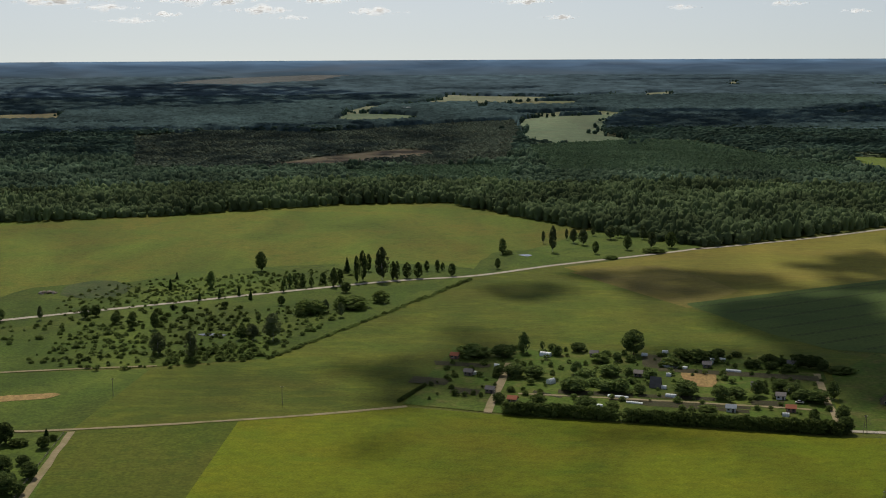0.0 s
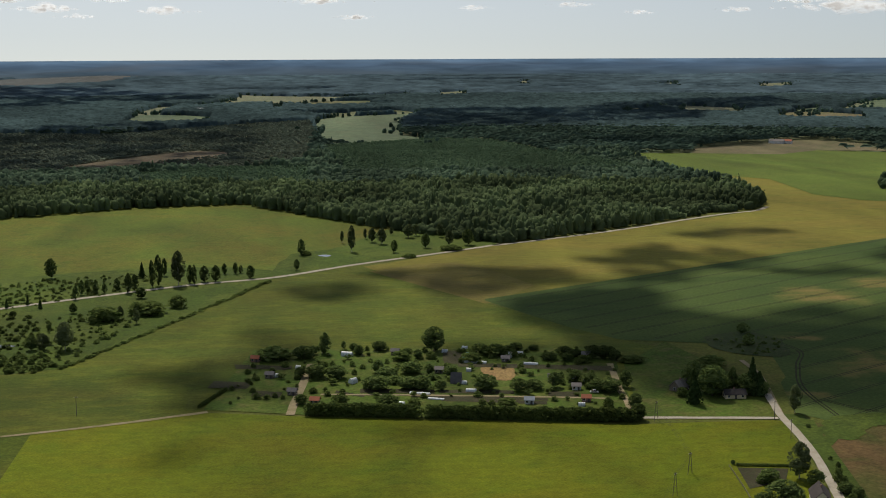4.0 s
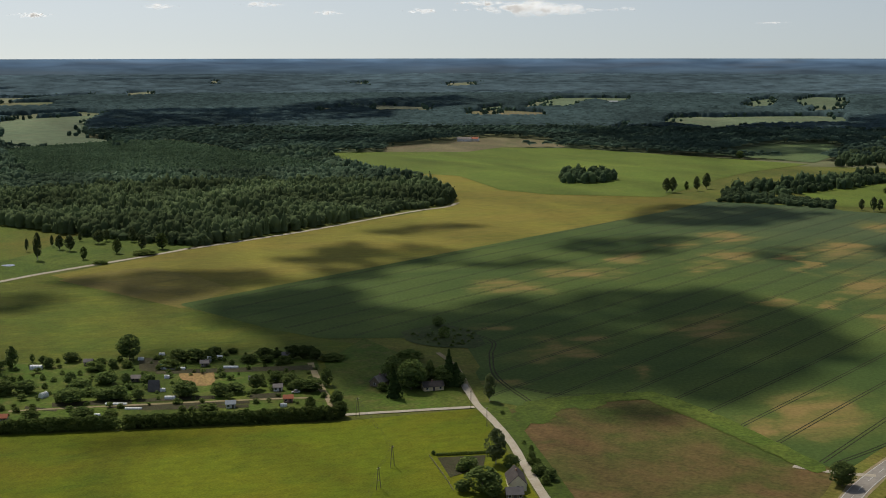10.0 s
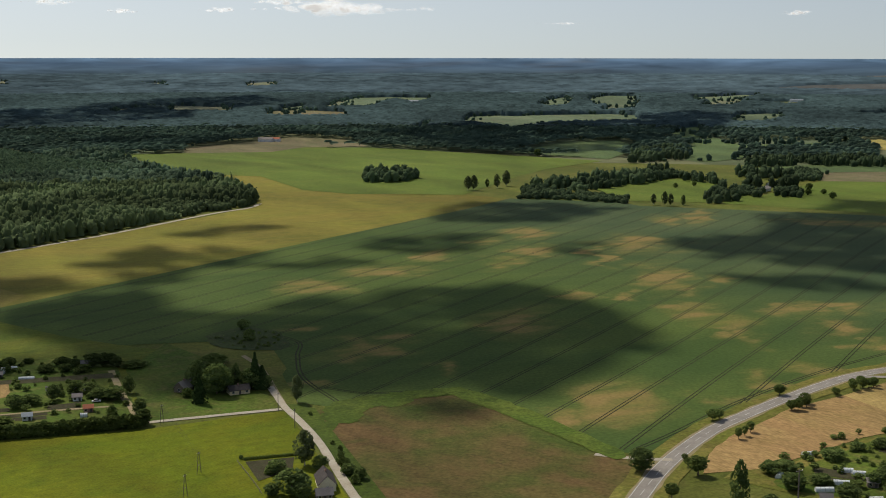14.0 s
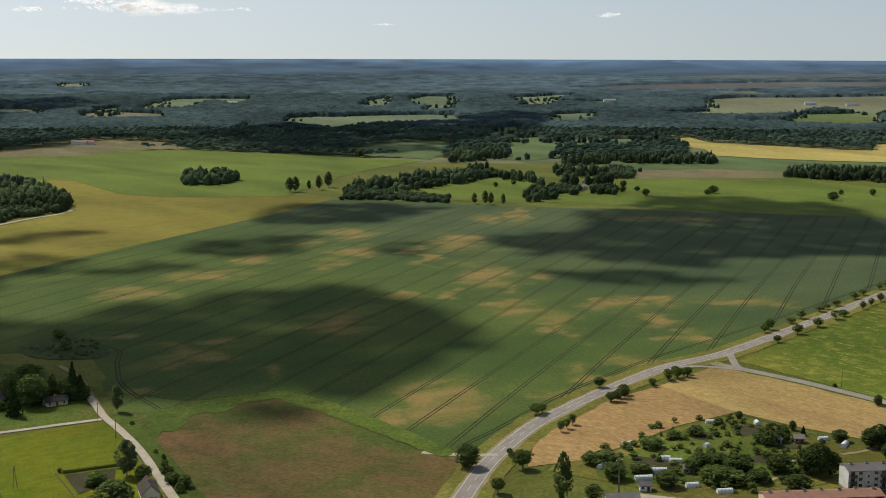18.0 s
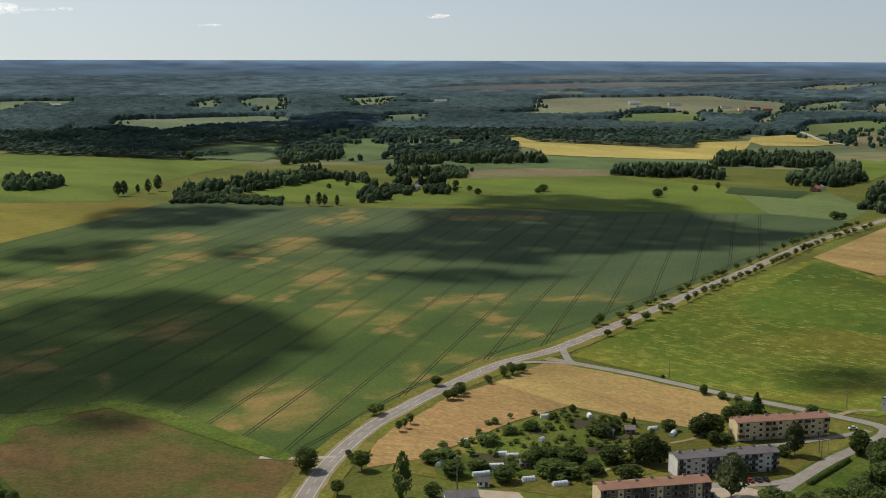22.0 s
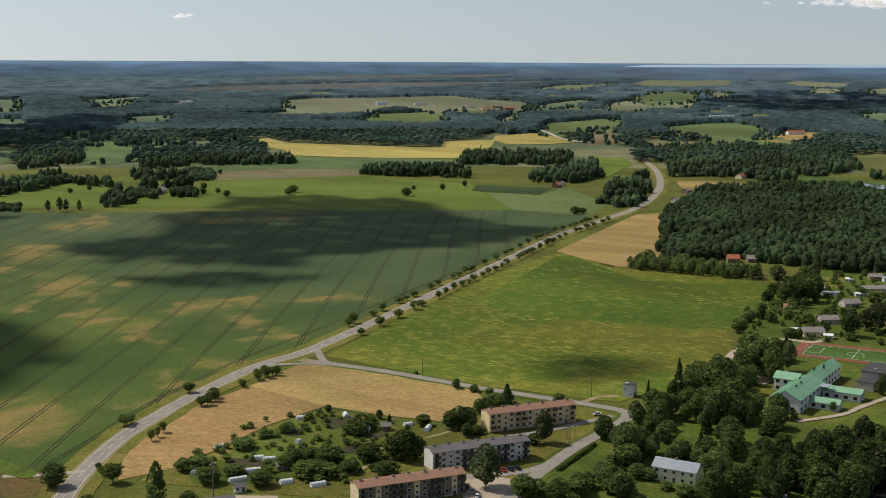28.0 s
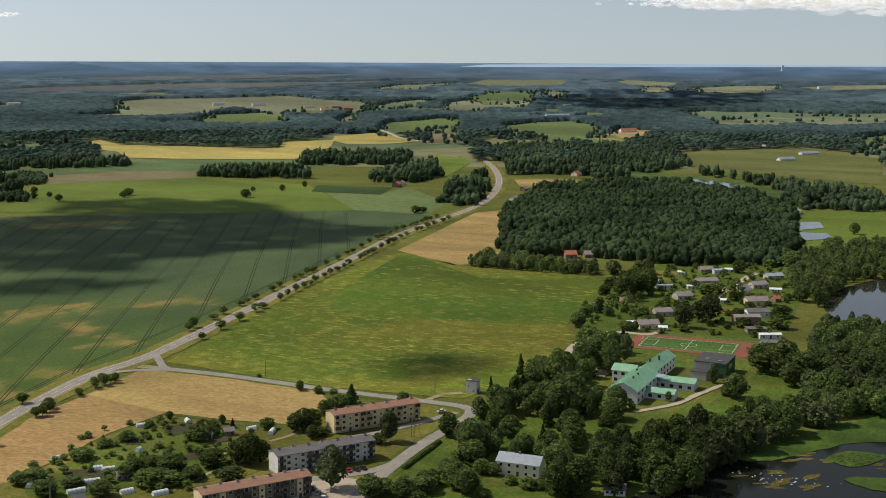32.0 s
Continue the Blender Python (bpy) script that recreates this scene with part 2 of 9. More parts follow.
M_FLOWER = grassy("flowering green meadow", (0.078, 0.118, 0.013), (0.14, 0.135, 0.02), (0.27, 0.26, 0.048), 0, (1, 1, 1), 0.009, 0.1, 0.8, 0.62)
M_MEADOW = grassy("lush green meadow", (0.06, 0.108, 0.012), (0.088, 0.118, 0.014), (0.2, 0.195, 0.035), 0, (1, 1, 1), 0.01, 0.09, 0.8, 0.45)
M_YELLOW = grassy("ripe golden field", (0.36, 0.29, 0.09), (0.31, 0.27, 0.08), (0.28, 0.24, 0.06))
M_BLUE = grassy("blue-green grain field", (0.085, 0.13, 0.05), (0.1, 0.14, 0.05), (0.075, 0.11, 0.04))
M_LAWN = grassy("mown lawn", (0.06, 0.104, 0.013), (0.09, 0.114, 0.018), (0.135, 0.125, 0.037), 0, (1, 1, 1), 0.03, 0.12)
M_DRYLAWN = grassy("dry mown lawn", (0.11, 0.12, 0.02), (0.15, 0.135, 0.03), (0.19, 0.15, 0.045), 0, (1, 1, 1), 0.03, 0.1)
M_SOIL = grassy("dug garden soil", (0.05, 0.046, 0.024), (0.062, 0.056, 0.03), (0.04, 0.056, 0.018), 0, (1, 1, 1), 0.1, 0.4, 2.0)
# Haze painted into the base colour: paler and greyer straw.
M_FARFIELD_HAZY = grassy("haze-paled distant field", (0.165, 0.175, 0.105), (0.135, 0.155, 0.09), (0.2, 0.185, 0.12), 0, (1, 1, 1), 0.004, 0.02)
M_DARKPLOT = grassy("dark green root crop", (0.035, 0.062, 0.02), (0.045, 0.075, 0.024), (0.04, 0.066, 0.02), 30, (1, 3, 1))
# Bright ley green with blue mixed in for haze.
M_LEYFAR_HAZY = grassy("hazed green ley", (0.105, 0.145, 0.05), (0.122, 0.155, 0.054), (0.092, 0.13, 0.048), 0, (1, 1, 1), 0.006, 0.03)
# Green greyed and blued in the paint to carry haze.
M_FARGREEN_HAZY = grassy("haze-greyed green field", (0.1, 0.14, 0.08), (0.12, 0.155, 0.085), (0.14, 0.155, 0.09), 0, (1, 1, 1), 0.004, 0.02)
M_MARSH = grassy("reedy marsh", (0.05, 0.085, 0.02), (0.08, 0.12, 0.03), (0.04, 0.06, 0.02), 0, (1, 1, 1), 0.02, 0.06)
M_FARPAST = grassy("dry green pasture", (0.105, 0.12, 0.034), (0.13, 0.13, 0.042), (0.09, 0.115, 0.03))
# Brown of the heath greyed towards blue, as haze would.
M_FARHEATH_HAZY = grassy("haze-greyed heath", (0.1, 0.105, 0.1), (0.086, 0.1, 0.1), (0.112, 0.108, 0.1), 0, (1, 1, 1), 0.003, 0.012)
M_DUSK = grassy("brown stubble", (0.15, 0.125, 0.034), (0.165, 0.142, 0.03), (0.12, 0.11, 0.028), 35, (1, 2.5, 1), 0.012, 0.04)
M_BARE = grassy("bare brown peat", (0.12, 0.09, 0.055), (0.1, 0.082, 0.05), (0.07, 0.07, 0.035))
M_BOG = grassy("heath bog", (0.05, 0.062, 0.034), (0.06, 0.066, 0.036), (0.04, 0.052, 0.028))


def crop_material():
    """Grain field: dark green, with dry sandy patches where the soil is thin."""
    m, n, l, b = material("grain field", 0.95, 0, 0.1)
    c = place(n, l, 0)
    wob = n.new("ShaderNodeTexNoise")
    wob.inputs["Scale"].default_value, wob.inputs["Detail"].default_value = 0.026, 9
    l.new(c, wob.inputs["Vector"])
    sub = n.new("ShaderNodeVectorMath")
    sub.operation = "SUBTRACT"
    sub.inputs[1].default_value = (0.5, 0.5, 0.5)
    l.new(wob.outputs["Color"], sub.inputs[0])
    sc = n.new("ShaderNodeVectorMath")
    sc.operation = "SCALE"
    sc.inputs["Scale"].default_value = 85
    l.new(sub.outputs[0], sc.inputs[0])
    add = n.new("ShaderNodeVectorMath")
    l.new(c, add.inputs[0])
    l.new(sc.outputs[0], add.inputs[1])
    total = None
    for x, y, wide, deep, bearing in DRY:
        local = n.new("ShaderNodeMapping")
        local.vector_type = "TEXTURE"
        local.inputs["Location"].default_value = (x, y, 0)
        local.inputs["Rotation"].default_value[2] = radians(-bearing)
        local.inputs["Scale"].default_value = (wide, deep, 4000)
        l.new(add.outputs[0], local.inputs["Vector"])
        d = n.new("ShaderNodeVectorMath")
        d.operation = "LENGTH"
        l.new(local.outputs[0], d.inputs[0])
        g = n.new("ShaderNodeMapRange")
        g.interpolation_type = "SMOOTHSTEP"
        g.inputs["From Min"].default_value, g.inputs["From Max"].default_value = 2.3, 0.3
        l.new(d.outputs["Value"], g.inputs["Value"])
        if total is None:
            total = g.outputs[0]
        else:
            mx = n.new("ShaderNodeMath")
            mx.operation = "MAXIMUM"
            l.new(total, mx.inputs[0])
            l.new(g.outputs[0], mx.inputs[1])
            total = mx.outputs[0]
    def times(a, b):
        k = n.new("ShaderNodeMath")
        k.operation = "MULTIPLY"
        for sock, v in zip(k.inputs, (a, b)):
            if isinstance(v, float):
                sock.default_value = v
            else:
                l.new(v, sock)
        return k.outputs[0]

    along = place(n, l, -29.3, (0.35, 1.5, 1))
    core = n.new("ShaderNodeMapRange")
    core.inputs["From Min"].default_value, core.inputs["From Max"].default_value = 0.34, 1.05
    l.new(times(total, noise_fac(n, l, 0.04, 0.2, 0.62, 7, along, 0.5)), core.inputs["Value"])
    green = mixcol(n, l, noise_fac(n, l, 0.01, 0.36, 0.66, 5, place(n, l, -29.3, (0.6, 1.6, 1)), 0.6), (0.05, 0.077, 0.027), (0.08, 0.104, 0.035))
    side = n.new("ShaderNodeSeparateXYZ")
    l.new(add.outputs[0], side.inputs[0])
    lush = n.new("ShaderNodeMapRange")
    lush.interpolation_type = "SMOOTHSTEP"
    lush.inputs["From Min"].default_value, lush.inputs["From Max"].default_value = 820, 480
    l.new(side.outputs[0], lush.inputs["Value"])
    green = mixcol(n, l, lush.outputs[0], mixcol(n, l, 1.0, green, (0.95, 1.0, 1.25), "MULTIPLY"), mixcol(n, l, 1.0, green, (0.98, 1.1, 0.72), "MULTIPLY"))
    thin = times(times(total, noise_fac(n, l, 0.07, 0.25, 0.65, 6, along, 0.4)), 0.74)
    col = mixcol(n, l, thin, green, (0.185, 0.165, 0.042))
    col = mixcol(n, l, core.outputs[0], col, (0.235, 0.168, 0.06))
    gr = n.new("ShaderNodeMapRange")
    gr.inputs["To Min"].default_value, gr.inputs["To Max"].default_value = 0.82, 1.15
    l.new(noise_fac(n, l, 0.5, 0.3, 0.7, 4, c), gr.inputs["Value"])
    col = mixcol(n, l, 1.0, col, gr.outputs[0], "MULTIPLY")
    l.new(col, b.inputs["Base Color"])
    bump(n, l, b, 0.8, 0.4, c)
    return m


# middle, half width, half length and bearing of each dry patch
DRY = [(377, 465, 17, 27, 39), (343, 455, 6, 11, 37), (371, 445, 8, 14, 40), (618, 716, 13, 39, 41), (597, 674, 12, 22, 42), (708, 843, 22, 39, 40), (612, 856, 12, 21, 36), (664, 941, 14, 25, 35), (556, 827, 12, 27, 34), (460, 834, 25, 22, 29), (521, 870, 13, 22, 31), (387, 805, 18, 15, 26), (548, 566, 12, 17, 44), (526, 528, 7, 19, 45), (518, 538, 8, 12, 44), (558, 602, 15, 17, 43), (609, 576, 11, 17, 47), (643, 567, 15, 12, 49), (598, 518, 14, 17, 49)]
DRY += [(576, 481, 7, 11, 50), (434, 442, 8, 11, 44), (650, 683, 9, 15, 44), (881, 954, 10, 45, 43), (321, 615, 14, 19, 28), (343, 564, 7, 11, 31), (440, 636, 16, 27, 35), (639, 810, 6, 35, 38), (692, 518, 21, 12, 53), (970, 844, 40, 18, 49), (607, 927, 11, 17, 33), (316, 690, 9, 10, 25), (362, 637, 10, 12, 30), (501, 456, 11, 9, 48), (524, 689, 8, 12, 37), (548, 671, 8, 12, 39), (467, 460, 7, 10, 45), (840, 957, 14, 22, 41), (272, 564, 6, 8, 26)]
M_CROP = crop_material()
M_GRAVEL = plain("pale gravel", (0.42, 0.38, 0.31), (0.34, 0.3, 0.23), 0.15, 0.95, 0, 0.1, 0)
M_SHOULDER = plain("gravel shoulder", (0.3, 0.24, 0.15), (0.2, 0.18, 0.08), 0.1, 0.95, 0, 0.1, 0)
M_ASPHALT = plain("worn asphalt", (0.22, 0.2, 0.175), (0.28, 0.255, 0.225), 0.1, 0.9, 0, 0.2, 0)
M_PAINT = plain("white road paint", (0.6, 0.59, 0.56), (0.42, 0.41, 0.39), 0.5, 0.8, 0, 0.2, 0)
L_BROAD = foliage("broadleaf foliage", (0.052, 0.092, 0.034), (0.185, 0.238, 0.07), (0.12, 0.155, 0.053), 0.42)
L_BIRCH = foliage("birch foliage", (0.085, 0.115, 0.05), (0.15, 0.18, 0.075), (0.12, 0.14, 0.065), 0.4)
L_SPRUCE = foliage("conifer foliage", (0.022, 0.05, 0.018), (0.05, 0.08, 0.026), (0.045, 0.065, 0.022), 0.1)
# Raised in tone to allow for haze over the forest.
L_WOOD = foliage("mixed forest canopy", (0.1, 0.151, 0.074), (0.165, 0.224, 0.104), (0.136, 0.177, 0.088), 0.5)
# Blue of the haze is painted into these middle-distance leaves.
L_WOOD2_HAZY = foliage("hazed dense canopy", (0.074, 0.123, 0.094), (0.112, 0.168, 0.120), (0.092, 0.139, 0.106), 0.5)
# The front forest's green again, with haze added as blue.
L_WOOD3_HAZY = foliage("hazed canopy behind the front trees", (0.1, 0.154, 0.1), (0.145, 0.205, 0.132), (0.12, 0.172, 0.114), 0.5)
# Blue and pallor of haze are mixed into these leaf colours.
L_FAR_HAZY = foliage("hazed distant canopy", (0.077, 0.125, 0.133), (0.102, 0.155, 0.160), (0.089, 0.139, 0.145), 0.5, 0.003, 0.7, 1.3, 0.05)
L_COPSE = foliage("dark copse foliage", (0.056, 0.088, 0.05), (0.1, 0.142, 0.07), (0.074, 0.104, 0.056), 0.4)
# Leaves farther off, painted bluer still for haze.
L_HORIZON_HAZY = foliage("hazed horizon canopy", (0.1, 0.15, 0.18), (0.114, 0.168, 0.198), (0.105, 0.158, 0.186), 0.4, 0.002, 0.76, 1.2, 0.022)
L_PINE = foliage("dark wood canopy", (0.034, 0.056, 0.028), (0.068, 0.098, 0.044), (0.048, 0.068, 0.033), 0.3, 0.014, 0.7, 1.35)
L_BUSH = foliage("willow scrub foliage", (0.1, 0.15, 0.042), (0.185, 0.23, 0.07), (0.14, 0.18, 0.054), 0.45)
# Scrub lightened and blued in its colour for haze.
L_MOOR_HAZY = foliage("hazed scrub of the moor", (0.101, 0.132, 0.097), (0.132, 0.162, 0.116), (0.120, 0.140, 0.107), 0.3, 0.006, 0.75, 1.25)
# Young trees' green, lifted and cooled to carry haze.
L_YOUNG_HAZY = foliage("young plantation", (0.105, 0.170, 0.102), (0.146, 0.219, 0.127), (0.124, 0.182, 0.109), 0.45, 0.008, 0.82, 1.2)
M_BARK = plain("bark", (0.1, 0.08, 0.06), (0.16, 0.13, 0.1), 3.0, 0.95)
M_BIRCHBARK = plain("birch bark", (0.5, 0.48, 0.44), (0.2, 0.18, 0.16), 3.0, 0.9)


def vapour():
    """Cloud: light goes partly through it; an added glow stands in for sunlight."""
    m = bpy.data.materials.new("glowing cloud")
    m.use_nodes = True
    n, l = m.node_tree.nodes, m.node_tree.links
    n.remove(n["Principled BSDF"])
    d, t, mix = n.new("ShaderNodeBsdfDiffuse"), n.new("ShaderNodeBsdfTranslucent"), n.new("ShaderNodeMixShader")
    d.inputs[0].default_value = t.inputs[0].default_value = (0.96, 0.95, 0.93, 1)
    mix.inputs[0].default_value = 0.5
    glow, both = n.new("ShaderNodeEmission"), n.new("ShaderNodeAddShader")
    glow.inputs[0].default_value = (0.5, 0.48, 0.45, 1)
    clear, mix2 = n.new("ShaderNodeBsdfTransparent"), n.new("ShaderNodeMixShader")
    l.new(d.outputs[0], mix.inputs[1])
    l.new(t.outputs[0], mix.inputs[2])
    mix2.inputs[0].default_value = 0.12
    l.new(clear.outputs[0], mix2.inputs[1])
    l.new(mix.outputs[0], both.inputs[0])
    l.new(glow.outputs[0], both.inputs[1])
    l.new(both.outputs[0], mix2.inputs[2])
    l.new(mix2.outputs[0], n["Material Output"].inputs[0])
    return m


M_VAPOUR = vapour()
M_CLOUD = plain("cloud", (0.9, 0.9, 0.9), (0.82, 0.83, 0.85), 0.01, 1.0, 0, 0, 0)



def patchwork():
    """Far farmland: plots of differing green and straw, each with its own shade."""
    m, n, l, b = material("distant farmland", 0.95, 0, 0.1)
    v = n.new("ShaderNodeTexVoronoi")
    v.inputs["Scale"].default_value = 0.0042
    l.new(place(n, l, 20, (1, 0.8, 1)), v.inputs["Vector"])
    sp = n.new("ShaderNodeSeparateColor")
    l.new(v.outputs["Color"], sp.inputs[0])
    col = mixcol(n, l, sp.outputs[0], (0.085, 0.11, 0.05), (0.19, 0.18, 0.09))
    col = mixcol(n, l, sp.outputs[1], col, (0.1, 0.13, 0.07))
    g = n.new("ShaderNodeMapRange")
    g.inputs["To Min"].default_value, g.inputs["To Max"].default_value = 0.75, 1.15
    l.new(noise_fac(n, l, 0.02, 0.3, 0.7, 5, place(n, l)), g.inputs["Value"])
    col = mixcol(n, l, 1.0, col, g.outputs[0], "MULTIPLY")
    l.new(col, b.inputs["Base Color"])
    return m


M_FARLAND = patchwork()

# ---- ground ----
rings = [0, 150, 300, 450, 600, 800, 1000, 1250, 1500, 1700, 1900] + [1900 * 1.03 ** i for i in range(1, 85)] + [23400]
COLS = 360
gv, gf = [(0, 0, 0)], []
for i, r in enumerate(rings[1:]):
    for j in range(COLS):
        gv.append((r * math.sin(2 * math.pi * j / COLS), r * math.cos(2 * math.pi * j / COLS), 0))
for j in range(COLS):
    gf.append((0, 1 + (j + 1) % COLS, 1 + j))
for i in range(len(rings) - 2):
    for j in range(COLS):
        a, b = 1 + i * COLS + j, 1 + i * COLS + (j + 1) % COLS
        gf.append((a, b, b + COLS, a + COLS))
ground_mesh = mesh_from("ground", far(gv), gf, M_GROUND)
ground_mesh.materials.append(M_FARLAND)
ground_mesh.polygons.foreach_set("material_index", [0] * (COLS * 10) + [1] * (len(gf) - COLS * 10))
tagged(new("ground", ground_mesh), "rough green grassland reaching to the horizon", "ground", "", "structure")

OPEN = []
HEDGED = []


def soft_outline(pts, step=4.0, waver=1.0, seed=3):
    """A closed smooth outline through the points, wavering a little."""
    rnd = random.Random(seed)
    n = len(pts)
    out = []
    for i in range(n):
        p0, p1, p2, p3 = (Vector((*pts[(i + k) % n], 0)) for k in (-1, 0, 1, 2))
        m = max(2, int((p2 - p1).length / step))
        for j in range(m):
            t = j / m
            q = 0.5 * ((2 * p1) + (p2 - p0) * t + (2 * p0 - 5 * p1 + 4 * p2 - p3) * t * t + (3 * p1 - p0 - 3 * p2 + p3) * t * t * t)
            out.append((q.x + rnd.uniform(-waver, waver), q.y + rnd.uniform(-waver, waver)))
    return out


def field(name, pts, mat, level, label, lift=0.0):
    """A field: one sheet a few centimetres above what it lies on; its outline wavers a little."""
    OPEN.append(pts)
    if name == "distant_field":
        HEDGED.append(pts)
    bm = bmesh.new()
    vs = [bm.verts.new((x, y, 0)) for x, y in pts]
    bm.faces.new(vs)
    bm.normal_update()
    bmesh.ops.triangulate(bm, faces=bm.faces[:])
    reach = [math.hypot(*p) for p in pts]
    distant = max(reach) > 2000
    if distant:
        for _ in range(7):
            long_ = [e for e in bm.edges if e.calc_length() > 70 + 0.02 * min(reach)]
            if not long_:
                break
            bmesh.ops.subdivide_edges(bm, edges=long_, cuts=1)
            bmesh.ops.triangulate(bm, faces=bm.faces[:])
        co = far([(v.co.x, v.co.y, 0) for v in bm.verts])
        for v, c in zip(bm.verts, co):
            d = Vector(c) - Vector((0, 0, EYE_H))
            v.co = Vector((0, 0, EYE_H)) + d * (0.9985 - 0.0005 * level)
    else:
        for v in bm.verts:
            v.co.z = 0.05 * level
    bm.normal_update()
    bmesh.ops.reverse_faces(bm, faces=[f for f in bm.faces if f.normal.z < 0])
    me = bpy.data.meshes.new(name)
    bm.to_mesh(me)
    bm.free()
    me.materials.append(mat)
    return tagged(new(name, me), label, "field", "", "structure")


field("pasture", [(-651, 1142), (-438, 1260), (-283, 1316), (-115, 1407), (2, 1419), (115, 1221), (195, 1122), (215, 1073), (142, 1026), (87, 992), (24, 947), (-37, 930), (-92, 900), (-184, 846), (-279, 790), (-406.6, 701.6)], M_WEST, 1, "olive-green hay field before the forest edge")
field("scrub_pasture", [(-392, 735), (-277, 784), (-183, 838), (-76, 899), (24, 940), (19, 928), (-95.0, 684.4), (-152.7, 667.1), (-232.4, 653.8), (-333.6, 620.1)], M_SCRUB, 2, "rough scrubby pasture with bushes beside the gravel road")
field("hay_field", [(24, 940), (93, 986), (157, 822), (219.4, 689.3), (234.8, 672.8), (176.4, 544.0), (-20.6, 589.1), (-17.6, 587.9), (-93.0, 565.6), (-164.9, 551.6), (-154.8, 660.6), (-95.0, 684.4), (19, 928)], M_MID, 1, "yellow-green uncut hay field around the allotments")
field("pasture", [(-333.6, 620.1), (-232.4, 653.8), (-154.8, 662.8), (-164.9, 551.6), (-196.5, 547.1), (-292.1, 540.3)], M_SCRUB, 1, "green pasture with a bare patch")
field("pasture", [(-164.9, 550.5), (-93.0, 564.5), (-97.0, 465.4), (-96.0, 421.8), (-150.7, 424.3)], M_PLOT, 2, "grazed green plot beside the dirt track")
field("meadow", [(-93.0, 564.5), (-17.6, 585.8), (27.7, 571.5), (28.7, 570.5), (168.3, 534.9), (234.7, 530.4), (236.8, 526.4), (210.1, 416.7), (199.5, 365.0), (122.1, 408.8), (60.5, 413.5), (-50.7, 445.7), (-96.0, 421.8), (-97.0, 465.4)], M_FRONT, 3, "bright yellow-green meadow before the clipped hedge")
field("stubble_field", [(92, 978), (157, 817), (273, 893), (453, 990), (707, 1123), (807, 1184), (782, 1242), (675, 1317), (647, 1382), (669, 1557), (620, 1624), (544, 1267), (460, 1208), (353, 1148), (247, 1086), (187, 1056), (176, 1037)], M_PALE, 2, "pale yellow grass field beside the forest")
field("stubble_field", [(95.1, 954.4), (135.6, 982.9), (166.3, 983.7), (188.2, 938.6), (203.9, 876.8), (175.3, 837.8), (157.1, 817.4)], M_DUSK, 2.6, "brownish bare corner of the pale field")
field("ley_field", [(619, 1990), (716, 1973), (842, 1923), (932, 1986), (1027, 1930), (1138, 1677), (1202, 1518), (1053, 1454), (963, 1392), (782, 1242), (675, 1317), (647, 1382), (669, 1557), (620, 1624), (607, 1745)], M_BRIGHT, 1, "bright green ley field with a grove in it")
field("fallow_field", [(749, 2064), (1021, 2229), (1077, 2124), (1039, 1952), (932, 1986), (842, 1923), (716, 1973)], M_FALLOW, 1, "pale brown fallow field before distant woods")
field("crop_field", [(160, 833), (273, 893), (453, 990), (707, 1123), (807, 1184), (890, 1092), (887, 1057), (1024, 888), (1184, 684), (1188, 661), (1194, 577), (1171, 563), (1059, 544), (892, 509), (747, 480), (650.7, 459.5), (555.5, 445.2), (514.3, 443.0), (447.1, 427.9), (387.8, 410.1), (349.5, 393.6), (332.8, 397.2), (327.4, 408.3), (325.3, 458.7), (326.6, 511.6), (296.4, 518.2), (257.2, 525.7), (248.0, 540.1), (263.9, 592.3), (271.0, 602.4), (284.8, 654.4), (263.3, 680.0), (213.2, 699.4), (191.6, 739.4), (159, 827)], M_CROP, 3, "dark green grain field with dry patches and tramlines")
CROP = OPEN[-1]
field("dry_meadow", [(250.1, 523.1), (295.4, 517.0), (326.7, 510.5), (324.3, 457.6), (320.9, 416.1), (330.7, 396.0), (322.6, 377.1), (297.2, 353.8), (263.5, 325.3), (202.4, 378.9), (220.3, 431.3)], M_BROWN, 4, "brownish dry meadow beside the lane")
field("verge", [(237.9, 523.3), (251.1, 527.4), (225.4, 430.6), (205.8, 361.1), (195.3, 366.6), (213.2, 418.0)], M_SCRUB, 5, "green grass verge along the lane")
field("verge", [(239.8, 539.3), (250.0, 535.9), (248.1, 517.6), (229.4, 438.4), (219.7, 399.5), (209.3, 401.7), (226.0, 474.4)], M_SCRUB, 6, "wide green verge between the lane and the meadow")
field("verge", soft_outline([(256.1, 525.9), (285.1, 531.9), (318.5, 526.9), (320.5, 514.1), (302.6, 515.9), (286.2, 508.0), (276.8, 514.2), (258.4, 498.1), (250.7, 498.5), (240.4, 492.7)], 3, 2.2, 12), M_SCRUB, 7, "green upper edge of the dry meadow")
field("verge", soft_outline([(326.7, 525.0), (333.6, 487.4), (332.4, 422.3), (331.6, 400.5), (323.1, 393.9), (321.3, 412.1), (320.0, 472.1), (318.0, 513.7)], 5, 0.8, 13), M_SCRUB, 8, "green grass margin between meadow and grain")
field("stony_mound", soft_outline([(262.2, 694.0), (289.6, 708.1), (303.0, 686.7), (295.2, 650.1), (277.8, 645.4), (260.3, 662.6)], 6, 1.5, 8), M_WEEDS, 6, "weed-grown stony mound in the grain")
field("farmyard_lawn", [(176.4, 545.1), (235.7, 533.7), (249.6, 594.3), (236.7, 690.0), (198.2, 642.8)], M_LAWN, 5, "shaded green lawn round the farm cottages")
